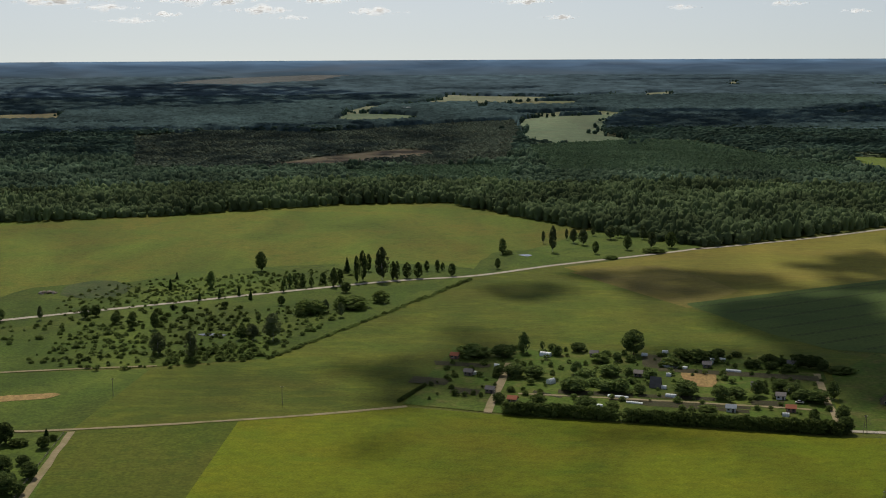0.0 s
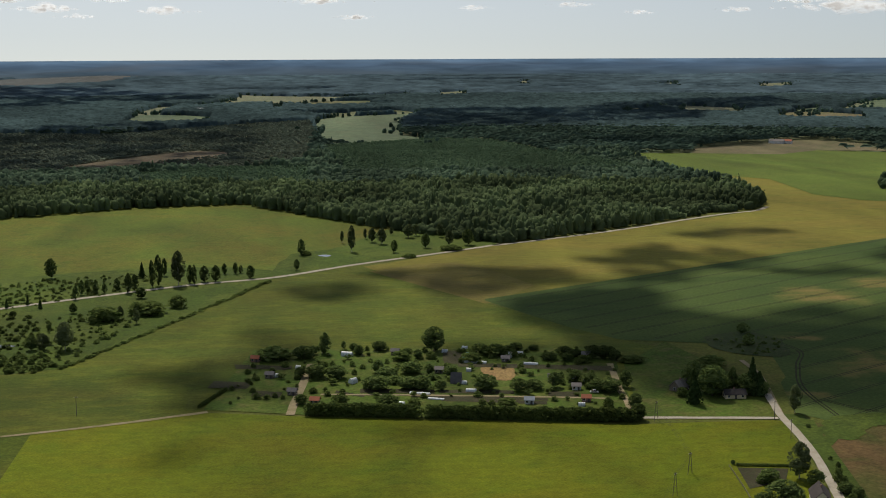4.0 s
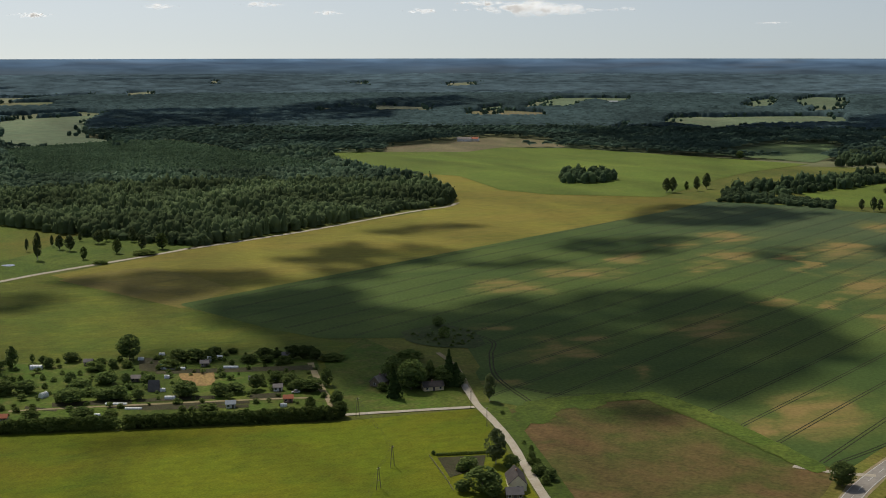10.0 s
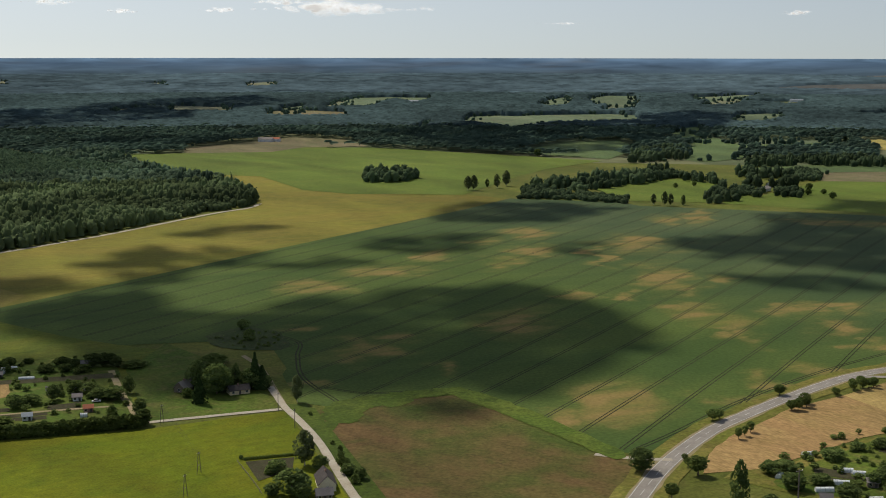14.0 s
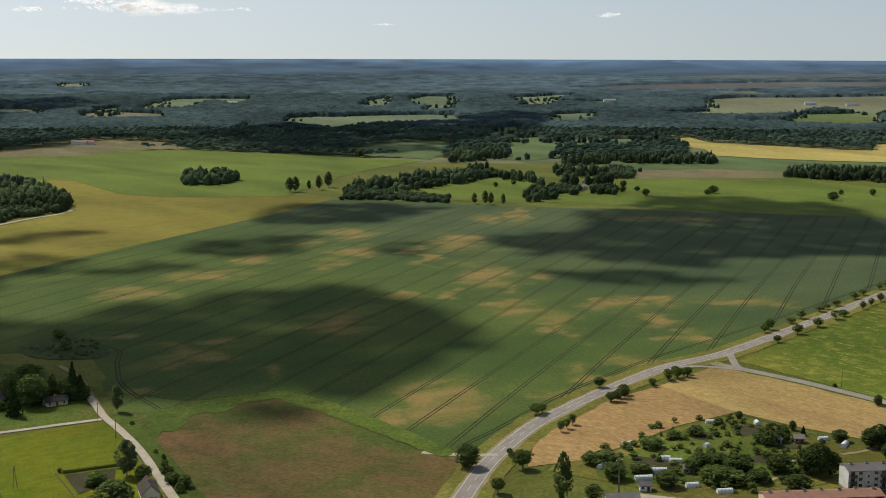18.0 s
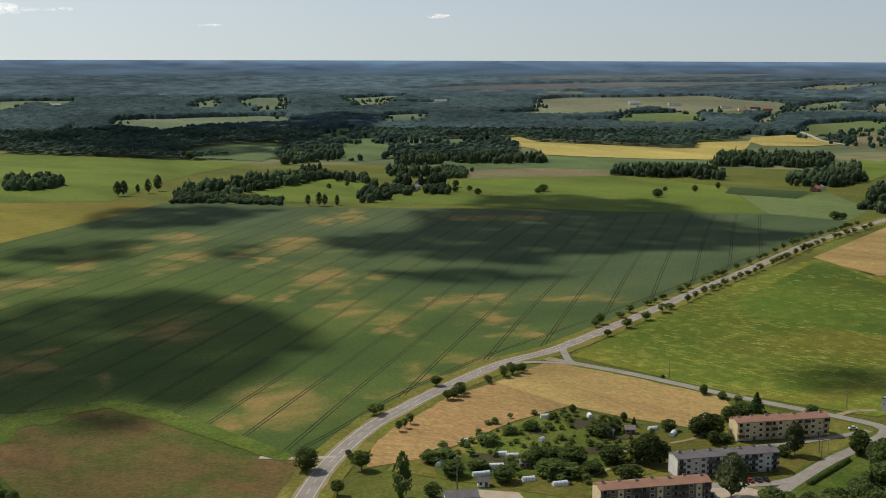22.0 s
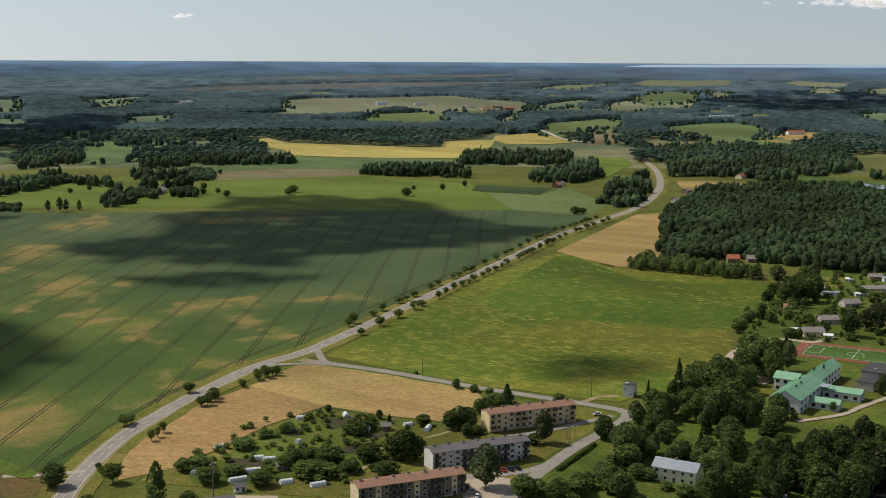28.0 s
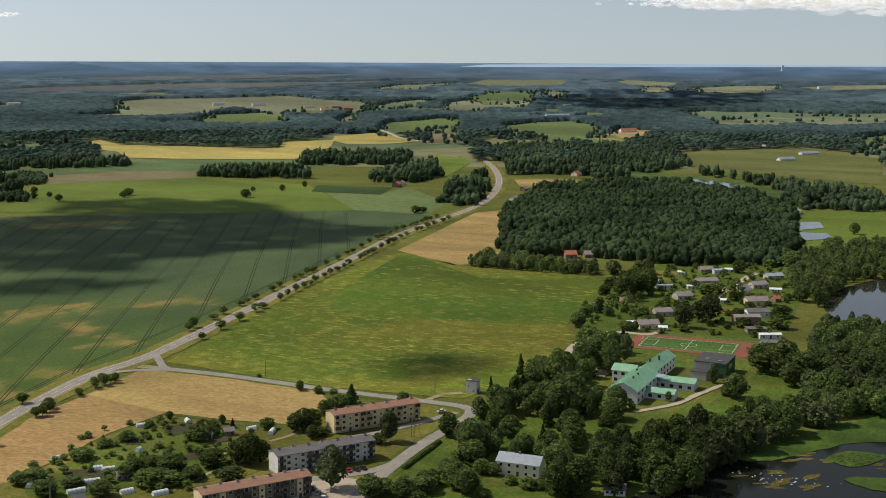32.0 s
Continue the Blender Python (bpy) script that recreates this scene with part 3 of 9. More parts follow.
field("mown_hay_field", [(533.2, 424.2), (537.0, 372.6), (533.4, 316.4), (519.1, 303.4), (479.1, 299.0), (472.3, 328.2), (469.8, 361.1), (478.4, 415.2)], M_HAY, 4, "straw-coloured mown hay field by the side street")
field("mown_hay_field", [(478.4, 415.2), (469.8, 361.1), (432.9, 363.6), (381.9, 357.2), (362.9, 356.2), (340.8, 363.4), (388.9, 407.0), (441.2, 412.4)], M_HAYB, 4, "dry brown mown field along the main road")
field("flower_meadow", [(550.8, 422.8), (627.2, 439.4), (797, 474), (954, 490), (912, 409), (912, 302), (917, 286), (803, 269), (735.3, 261.4), (690.3, 240.7), (591.5, 238.5), (552.0, 248.7), (542.7, 322.6)], M_FLOWER, 4, "green meadow with drifts of yellow flowers")
field("mown_hay_field", [(961, 493), (1231, 540), (1265, 523), (1017, 422), (978, 395), (919, 411), (913, 419)], M_HAY, 4, "straw-coloured hay field beside the wood")
field("green_field", [(984, 1023), (1250, 1139), (1413, 1019), (1400, 844), (1192, 664), (1090, 799)], M_BRIGHT, 4, "bright green field behind the grain field")
field("brown_field", [(1354, 1233), (1519, 1222), (1496, 1079), (1409, 1025), (1250, 1139)], M_FALLOW, 4, "olive-brown field behind the farm")
field("green_field", [(1398.5, 831.6), (1420.2, 735.8), (1337.4, 709.3), (1330.8, 799.3)], M_DARKPLOT, 6, "dark green rectangular plot by the barn")
field("green_field", [(1324, 775), (1350, 712), (1439, 726), (1301, 603), (1194, 577), (1192, 664)], M_LEYFAR_HAZY, 4, "blue-green field beside the main road")
field("golden_field", [(1860, 1629), (1936, 1623), (1861, 1518), (1863, 1454), (1890, 1348), (1902, 1260), (1924, 1220), (2063, 1301), (2163, 1245), (2003, 1161), (1875, 1110), (1742, 1069), (1689, 1150), (1653, 1233), (1634, 1315), (1726, 1414), (1757, 1498)], M_YELLOW, 5, "golden ripe grain field before a wood")
field("golden_field", [(2145, 1241), (2265, 1304), (2385, 1284), (2369, 1251), (2201, 1083), (2118, 1106), (2072, 1170)], M_YELLOW, 5, "golden ripe grain field by the far road")
field("grain_field", [(1273, 1324), (1438, 1310), (1620, 1303), (1659, 1165), (1729, 1064), (1632, 995), (1496, 1079), (1440, 1179), (1340, 1222)], M_BLUE, 3, "blue-green grain field")
field("green_field", [(952, 1232), (1021, 1254), (1115, 1254), (1115, 1180), (1039, 1089), (967, 1041), (906, 1094), (932, 1165)], M_BRIGHT, 5, "bright green clearing among copses")
field("green_field", [(980, 1028), (1048, 1079), (1109, 1011), (1122, 995), (981, 1011)], M_BRIGHT, 5, "green strip by the farm")
field("grain_field", [(1174, 1722), (1388, 1866), (1495, 1841), (1427, 1696), (1228, 1537)], M_BLUE, 4, "shaded blue-green field")
field("distant_field", [(1321, 1468), (1468, 1630), (1655, 1803), (1701, 1816), (1611, 1645), (1843, 1613), (1713, 1497), (1645, 1503), (1551, 1552), (1410, 1442), (1327, 1424)], M_BLUE, 3, "blue-green grain field behind the copses")
field("distant_field", [(180, 3096), (249, 3250), (464, 3376), (522, 3464), (468, 3345), (407, 3102), (369, 2958), (317, 2521), (344, 2416), (341, 2291), (376, 2231), (348, 2205), (237, 2212), (145, 2275), (152, 2533)], M_FARGREEN_HAZY, 2, "pale olive field among the forests")
field("distant_field", [(-258, 3013), (-267, 3508), (-209, 3567), (-194, 3438), (-125, 3401), (-64, 3306), (-66, 3047), (-111, 3000), (-213, 2960)], M_FARGREEN_HAZY, 2, "pale green field far off")
field("distant_field", [(-273, 3511), (-231, 3936), (-167, 3970), (-202, 3504), (-262, 3411)], M_FARFIELD_HAZY, 2, "pale strip of farmland among far woods")
field("distant_field", [(-163, 3960), (-62, 4129), (-1, 4624), (12, 4920), (116, 4783), (237, 4708), (434, 4625), (651, 4897), (610, 4659), (419, 4462), (218, 4143), (197, 3919), (131, 3970), (10, 4028), (-109, 3869)], M_FARFIELD_HAZY, 2, "straw-coloured fields beyond the forest")
field("distant_field", [(106, 4024), (137, 4064), (126, 3647), (98, 3650)], M_FARFIELD_HAZY, 2, "small straw-coloured field far off")
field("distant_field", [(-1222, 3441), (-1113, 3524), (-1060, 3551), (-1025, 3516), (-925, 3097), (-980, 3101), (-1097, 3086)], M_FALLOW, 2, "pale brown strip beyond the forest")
field("distant_field", [(775, 5011), (917, 5200), (837, 4661), (708, 4500)], M_FARFIELD_HAZY, 2, "pale strip of farmland among far woods")
field("distant_field", [(1298, 5929), (1480, 6708), (1546, 6820), (1326, 5824)], M_FARFIELD_HAZY, 2, "pale clearing far off")
field("distant_field", [(954, 3231), (1093, 3506), (1236, 3630), (1191, 3496), (940, 3145)], M_FARFIELD_HAZY, 2, "thin pale clearing in the forest")
field("distant_field", [(1226, 3505), (1291, 3639), (1337, 3573), (1395, 3421), (1248, 3090), (1181, 3158), (1111, 3159)], M_FARFIELD_HAZY, 2, "straw-coloured field in the forest")
field("distant_field", [(2427, 5823), (2695, 6055), (2352, 5266), (2159, 5163)], M_FARFIELD_HAZY, 2, "pale clearing far off")
field("distant_field", [(1979, 6043), (2168, 6189), (1910, 5484)], M_FARFIELD_HAZY, 2, "pale clearing far off")
field("distant_field", [(1477, 3302), (1637, 3466), (1406, 3011), (1365, 2998)], M_FARGREEN_HAZY, 2, "small pale green field far off")
field("distant_field", [(1584, 3258), (1874, 3722), (1856, 3631), (1689, 3289), (1557, 3153)], M_FARFIELD_HAZY, 2, "small pale field far off")
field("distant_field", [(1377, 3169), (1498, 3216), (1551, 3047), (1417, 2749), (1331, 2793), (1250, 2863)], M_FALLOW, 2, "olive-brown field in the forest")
field("distant_field", [(1884, 3717), (2034, 3912), (2145, 3914), (2268, 3795), (2114, 3552), (1937, 3342), (2036, 3641), (1795, 3323), (1694, 3163), (1621, 3199)], M_FARGREEN_HAZY, 2, "pale green field with farms far off")
field("distant_field", [(1520, 2424), (1706, 2682), (1798, 2696), (1820, 2655), (1861, 2665), (1952, 2650), (2084, 2615), (2112, 2539), (1884, 2241), (1811, 2252), (1731, 2267), (1664, 2277), (1560, 2213), (1505, 2175), (1496, 2223), (1499, 2312)], M_FARGREEN_HAZY, 2, "yellow-green field behind dark trees")
field("distant_field", [(1308, 2273), (1495, 2516), (1447, 2419), (1292, 2218)], M_FARFIELD_HAZY, 2, "small straw-coloured clearing")
field("distant_field", [(2171, 3049), (2476, 3422), (2711, 3632), (2647, 3495), (2226, 2979), (2124, 2909)], M_FARGREEN_HAZY, 2, "pale green field with farms far off")
field("distant_field", [(2722, 3513), (2909, 3653), (2960, 3567), (2550, 3037), (2318, 2812), (2322, 2890), (2303, 2941), (2568, 3325)], M_FARGREEN_HAZY, 2, "pale green field with farms far off")
field("distant_field", [(2181, 2766), (2456, 3056), (2522, 3023), (2241, 2699), (2103, 2662)], M_FARFIELD_HAZY, 2, "pale brown field far off")
field("distant_field", [(3067, 3397), (3191, 3393), (3398, 3472), (3411, 3404), (3029, 3094), (2850, 3030), (2757, 3028)], M_FARGREEN_HAZY, 2, "long pale field far off")
field("distant_field", [(2629, 2863), (2949, 3136), (3080, 3172), (2935, 2998), (2634, 2734), (2524, 2748)], M_FARFIELD_HAZY, 2, "pale strip of farmland among far woods")
field("distant_field", [(2074, 2171), (2351, 2419), (2456, 2429), (2476, 2387), (2222, 2149), (2077, 2069), (2016, 2076)], M_FARGREEN_HAZY, 2, "pale green field before dark woods")
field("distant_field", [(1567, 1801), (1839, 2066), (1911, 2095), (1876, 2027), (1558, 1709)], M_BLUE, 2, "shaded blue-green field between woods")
field("distant_field", [(1690, 1722), (1784, 1723), (1771, 1681), (1555, 1510), (1489, 1517)], M_FARGREEN_HAZY, 2, "pale green field between copses")
field("distant_field", [(2554, 2245), (2799, 2295), (3488, 2854), (3757, 2909), (3896, 2783), (4156, 2710), (4292, 2672), (3991, 2326), (3972, 2207), (3755, 2026), (3298, 1783), (3248, 1928), (2970, 1900), (3073, 2040), (3166, 2160), (3003, 2106), (2778, 1992), (2612, 2022), (2562, 2110)], M_FARFIELD_HAZY, 2, "wide pale field before a distant village")
field("distant_field", [(3506, 1901), (3893, 2020), (4132, 2061), (4289, 2056), (4010, 1913), (3476, 1768), (3303, 1778)], M_FARGREEN_HAZY, 2, "pale green field beyond a village")
field("distant_field", [(2500, 1821), (2874, 2033), (3019, 1986), (3079, 1930), (2837, 1781), (2592, 1594), (2433, 1584), (2416, 1663), (2404, 1740)], M_LEYFAR_HAZY, 2, "green field before a distant village")
field("distant_field", [(2702, 1558), (3043, 1706), (3292, 1775), (3185, 1698), (3012, 1655), (2654, 1469), (2565, 1458)], M_FARFIELD_HAZY, 2, "pale field beside a winding road")
field("distant_field", [(2447, 1308), (2752, 1440), (2868, 1428), (3014, 1427), (3032, 1375), (2550, 1155), (2468, 1155), (2351, 1169), (2279, 1191)], M_LEYFAR_HAZY, 2, "green field among far trees")
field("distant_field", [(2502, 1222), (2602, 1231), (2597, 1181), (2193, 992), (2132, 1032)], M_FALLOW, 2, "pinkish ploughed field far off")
field("distant_field", [(5249, 2836), (6041, 3109), (6442, 3060), (6752, 3111), (6188, 2845), (5446, 2666), (5047, 2674)], M_FARFIELD_HAZY, 2, "pale strip of farmland towards the horizon")
field("distant_field", [(6422, 2895), (7788, 3349), (7787, 3072), (8137, 2929), (6651, 2388), (5938, 2342), (5922, 2546)], M_FARFIELD_HAZY, 2, "pale farmland towards the horizon")
field("distant_field", [(3909, 1834), (4297, 1914), (4324, 1770), (4278, 1640), (3631, 1431), (3537, 1502), (3324, 1480), (3234, 1491), (3391, 1585)], M_FARFIELD_HAZY, 2, "pale field with lone trees far off")
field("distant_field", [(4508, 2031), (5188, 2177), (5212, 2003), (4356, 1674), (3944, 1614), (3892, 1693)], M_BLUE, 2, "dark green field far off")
field("distant_field", [(5724, 2178), (5284, 1901), (5315, 1856), (4636, 1702), (4801, 1822)], M_FARFIELD_HAZY, 2, "pale clearing with a road far off")
field("distant_field", [(7503, 2396), (8232, 2533), (7615, 2014), (6512, 1763), (6502, 1969)], M_FARFIELD_HAZY, 2, "pale farmland towards the horizon")
field("distant_field", [(5495, 1643), (6551, 1923), (6312, 1703), (5231, 1458)], M_FARFIELD_HAZY, 2, "pale clearing far off")
field("distant_field", [(6357, 1641), (6956, 1575), (7269, 1359), (6545, 1209), (5387, 1102), (5411, 1200), (5490, 1363)], M_FARFIELD_HAZY, 2, "long pale field towards the horizon")
field("distant_field", [(6811, 1199), (7449, 1121), (7827, 833), (6628, 705), (6168, 852), (6172, 1004)], M_FARFIELD_HAZY, 2, "long pale field towards the horizon")
field("distant_field", [(3599, 948), (3852, 954), (3782, 853), (3874, 774), (3811, 601), (3965, 418), (3442, 362), (3335, 595), (3195, 665), (3222, 783), (3296, 831)], M_FARGREEN_HAZY, 2, "long green strip field")
field("distant_field", [(3201, 785), (3519, 702), (3669, 578), (3674, 386), (3182, 334), (2991, 470), (3123, 530), (2942, 599), (2902, 666)], M_FARFIELD_HAZY, 2, "long pale field beyond the trees")
field("distant_field", [(2755, 1147), (2961, 1137), (3055, 1083), (2912, 973), (2742, 903), (2438, 745), (2268, 682), (2147, 718), (2255, 766), (2270, 804), (2149, 771), (2164, 804), (2311, 864), (2490, 980), (2186, 888), (2543, 1043)], M_LEYFAR_HAZY, 2, "bright green field among far trees")
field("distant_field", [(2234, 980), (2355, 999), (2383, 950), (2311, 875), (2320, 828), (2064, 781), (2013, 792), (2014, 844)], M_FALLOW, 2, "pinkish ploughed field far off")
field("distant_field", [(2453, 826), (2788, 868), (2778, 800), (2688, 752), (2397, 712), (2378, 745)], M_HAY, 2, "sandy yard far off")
field("distant_field", [(2682, 355), (2875, 309), (2425, 252), (2340, 290)], M_LEYFAR_HAZY, 2, "green field by a far farm")
field("distant_field", [(2535, 319), (2628, 282), (2251, 234), (2206, 264)], M_FARFIELD_HAZY, 2, "pale yard by a far farm")
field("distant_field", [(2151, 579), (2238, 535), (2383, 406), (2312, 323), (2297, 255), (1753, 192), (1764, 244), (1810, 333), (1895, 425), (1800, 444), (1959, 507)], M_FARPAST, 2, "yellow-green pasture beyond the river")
field("marsh", [(1794, 592), (1771, 526), (1758, 450), (1691, 351), (1584, 282), (1523, 290), (1546, 334), (1613, 412), (1697, 519)], M_MARSH, 3, "green reedy marsh along the river")
field("distant_field", [(1587, 640), (1626, 591), (1624, 535), (1537, 513), (1505, 554), (1509, 601)], M_HAY, 3, "small dry field by a red-roofed house")
field("pond_meadow", [(1392, 240), (1418, 177), (1490, 138), (1215, 110), (1127, 157), (1065, 174)], M_BRIGHT, 3, "bright green meadow with settling ponds")
field("distant_field", [(1574, 1618), (1690, 1704), (1844, 1654), (1717, 1539), (1611, 1547)], M_FARGREEN_HAZY, 2, "blue-green field before woods")
field("distant_field", [(1859, 667), (1985, 673), (1952, 596), (1826, 601)], M_LEYFAR_HAZY, 2, "small green clearing by the river")
field("green_field", [(1734, 842), (1924, 870), (1796, 795), (1647, 759)], M_BRIGHT, 4, "green field among copses")
field("scrub_pasture", soft_outline([(-363, 823), (-305, 865), (-292, 900), (-222, 928), (-196, 960), (-139, 981), (-75, 1001), (5, 988), (24, 947), (-76, 901), (-184, 844), (-280, 791), (-337, 761)], 14, 3.0, 5), M_SCRUB, 3, "rough green scrub between field and gravel road")
field("scrub_pasture", soft_outline([(26, 950), (41, 1049), (82, 1079), (137, 1181), (191, 1121), (215, 1073), (142, 1028), (87, 992)], 12, 2.5, 6), M_SCRUB, 3.6, "rough grass with birches beside a small pond")
field("overgrown_heap", soft_outline([(-263, 872), (-267, 911), (-248, 929), (-226, 907), (-220, 875), (-238, 859)], 8, 1.5, 7), M_WEEDS, 5, "weed-grown dark green earth heap")
field("green_field", [(1910, 911), (1896, 874), (1697, 768), (1590, 741), (1592, 767)], M_BRIGHT, 3, "bright green field beside the bending road")
field("distant_field", [(1991, 666), (2049, 646), (1963, 582), (1879, 592), (1899, 630)], M_BRIGHT, 3, "green clearing by a far farmhouse")
field("flower_meadow", [(725, 434), (714, 395), (715.6, 353.9), (721.0, 315.9), (724.9, 283.3), (737.4, 262.7), (893, 280), (917, 293), (879, 332), (868, 376), (914, 434), (955, 483), (827, 456)], M_MEADOW, 5, "lush dark green half of the flowering meadow")
OPEN.append([(1653, 1015), (1733, 868), (1700, 750), (2137, 945), (2240, 1119), (2343, 1362), (1932, 1187)])
OPEN.append([(1733, 1460), (1925, 1197), (1631, 1012), (1470, 1239)])

def blob(rng, n_lat=5, n_lon=8):
    """A lumpy closed ball of unit radius."""
    v, f = [(0, 0, -1)], []
    for i in range(1, n_lat):
        th = math.pi * i / n_lat
        for j in range(n_lon):
            a = 2 * math.pi * (j + 0.5 * (i % 2)) / n_lon
            k = 1 + rng.uniform(-0.18, 0.18)
            v.append((k * math.sin(th) * math.cos(a), k * math.sin(th) * math.sin(a), -k * math.cos(th)))
    v.append((0, 0, 1))
    top = len(v) - 1
    for j in range(n_lon):
        f.append((0, 1 + (j + 1) % n_lon, 1 + j))
        f.append((top, top - n_lon + j, top - n_lon + (j + 1) % n_lon))
    for i in range(n_lat - 2):
        for j in range(n_lon):
            a, b = 1 + i * n_lon + j, 1 + i * n_lon + (j + 1) % n_lon
            f.append((a, b, b + n_lon, a + n_lon))
    return np.array(v), f


SKY_CLOUDS = [(-1314, 4356, 334, 229, 33), (-1123, 4409, 312, 125, 25), (-1062, 4424, 269, 145, 20), (-943, 4451, 291, 104, 20), (-811, 4477, 337, 270, 42), (-624, 4507, 304, 145, 33), (-519, 4520, 279, 83, 17), (-411, 4531, 336, 145, 25), (-237, 4544, 297, 125, 33), (283, 4541, 331, 187, 20), (408, 4532, 275, 83, 17), (407, 4531, 279, 83, 17), (820, 4475, 308, 83, 20), (1156, 4399, 316, 104, 20), (1367, 4338, 289, 83, 17), (1677, 4228, 296, 104, 19), (2054, 4060, 301, 332, 50), (1869, 4148, 322, 145, 20), (3303, 3129, 288, 62, 12), (2707, 3655, 252, 83, 10), (3292, 3139, 284, 54, 12), (3293, 3139, 282, 54, 12), (4441, 1004, 337, 498, 46), (4501, 678, 333, 416, 54), (4521, 535, 305, 125, 29), (4384, 1224, 354, 332, 20)]

# ---- roads ----
def road(name, pts, half, z, mat, label, rag=0.0, step=8.0, distant=False):
    v, f = strip(smooth_line(pts, step), half, z, 0, rag, 3)
    if distant:
        v = far(v)
        v = np.array((0, 0, EYE_H)) + (v - np.array((0, 0, EYE_H))) * 0.995
    return tagged(new(name, mesh_from(name, v, f, mat)), label, "road", "", "structure")


GRAVEL_ROAD = [(-336, 758), (-278, 787), (-232, 813), (-183, 840), (-113, 880), (-36, 921), (24, 942), (86, 987), (177, 1043), (220, 1073), (213, 1066), (333, 1131), (467, 1222), (522, 1250), (548, 1280)]
MAIN_ROAD = [(293.2, 349.2), (334.2, 378.4), (379.6, 402.9), (412.6, 414.5), (453.4, 426.3), (508.2, 438.2), (549.5, 438.4), (596.3, 445.2), (688, 463), (755, 477), (878, 501), (1039, 534), (1168, 549), (1281, 562), (1409, 595), (1561, 651), (1728, 729), (1905, 827)]
STREET = [(536.1, 428.6), (540.1, 375.0), (538.6, 320.1), (540.1, 269.9), (539.6, 242.1), (530.6, 234.0), (512.1, 232.7), (479.4, 233.5), (450.2, 231.6), (419.6, 228.1), (401.7, 225.1)]
LANE = [(248.7, 572.9), (243.7, 553.4), (238.8, 531.8), (236.0, 512.5), (230.0, 481.1), (220.1, 444.1), (213.2, 418.0), (210.3, 406.1)]
road("gravel_road", GRAVEL_ROAD, 2.6, 0.3, M_GRAVEL, "pale gravel road along the forest edge", 0.3)
road("farm_road", [(176.4, 544.0), (208.1, 538.3), (236.8, 532.7)], 1.7, 0.3, M_GRAVEL, "pale gravel farm road past the hedge", 0.2)
road("lane", LANE, 1.8, 0.36, M_GRAVEL, "pale gravel lane past a cottage", 0.2)
road("lane", [(262.5, 640.1), (259.7, 610.0), (252.7, 582.8), (239.8, 536.2)], 1.4, 0.32, M_SHOULDER, "narrow dirt lane behind the farm", 0.2)
road("road_verge", MAIN_ROAD, 10.5, 0.23, M_DRYLAWN, "yellow-green grassy verge along the main road", 0.7)
road("road_verge", STREET, 5.2, 0.23, M_LAWN, "green grassy verge along the side street", 0.8)
road("road_shoulder", MAIN_ROAD, 4.9, 0.26, M_SHOULDER, "brownish gravel shoulder of the main road", 0.5)
road("main_road", MAIN_ROAD, 3.7, 0.34, M_ASPHALT, "grey asphalt main road with white lines")
road("side_street", STREET, 3.0, 0.33, M_ASPHALT, "grey asphalt side street to the apartment blocks")
road("allotment_road", [(19.7, 575.5), (22.7, 596.1), (27.7, 625.4), (34.7, 670.9)], 2.0, 0.33, M_SHOULDER, "dirt road through the allotments", 0.2)
road("allotment_road", [(173.4, 544.9), (178.3, 573.0), (182.2, 598.9), (191.1, 644.5)], 1.6, 0.33, M_SHOULDER, "dirt road at the edge of the allotments", 0.2)
road("far_road", [(2187, 1055), (2266, 1153), (2400, 1251), (2744, 1507), (3032, 1631)], 5.0, 0.3, M_GRAVEL, "pale road winding far off", 0, 20, True)

def scatter(poly, gap, seed, rmin=0.0, rmax=1e9, avoid=(), jitter=0.45):
    rng = np.random.default_rng(seed)
    xs = [p[0] for p in poly]
    ys = [p[1] for p in poly]
    gx, gy = np.meshgrid(np.arange(min(xs), max(xs), gap), np.arange(min(ys), max(ys), gap))
    gx = gx.ravel() + rng.uniform(-jitter, jitter, gx.size) * gap
    gy = gy.ravel() + rng.uniform(-jitter, jitter, gy.size) * gap
    r = np.hypot(gx, gy)
    ok = inside(gx, gy, poly) & (r >= rmin) & (r < rmax)
    for a in avoid:
        ok &= ~inside(gx, gy, a)
    return gx[ok], gy[ok]


# ---- clouds: they stand high over the country and shade it ----
CLOUD_H = 900.0


def cloud(shade, seed, gap, size, keep=1.0):
    """A flat cumulus of many puffs that stands between the sun and the patch of ground named."""
    rnd = random.Random(seed)
    xs, ys = scatter(shade, gap, seed, 0, 1e9, (), 0.5)
    mx, my = sum(p[0] for p in shade) / len(shade), sum(p[1] for p in shade) / len(shade)
    dx, dy = TO_SUN.x / TO_SUN.z * CLOUD_H, TO_SUN.y / TO_SUN.z * CLOUD_H
    verts, faces = [], []
    for x, y in zip(xs, ys):
        if rnd.random() > keep:
            continue
        s = size * rnd.uniform(0.55, 1.25)
        bv, bf = blob(rnd, 4, 7)
        k = len(verts)
        for p in bv:
            verts.append((x - mx + p[0] * s, y - my + p[1] * s, p[2] * s * 0.3 + rnd.uniform(-1, 1)))
        faces += [tuple(k + e for e in f) for f in bf]
    ob = new("cloud", mesh_from("cloud", verts, faces, M_CLOUD, True))
    ob.location = (mx + dx, my + dy, CLOUD_H)
    return tagged(ob, "grey-white cumulus cloud drifting over the fields", "cloud", "fair-weather clouds", "structure")


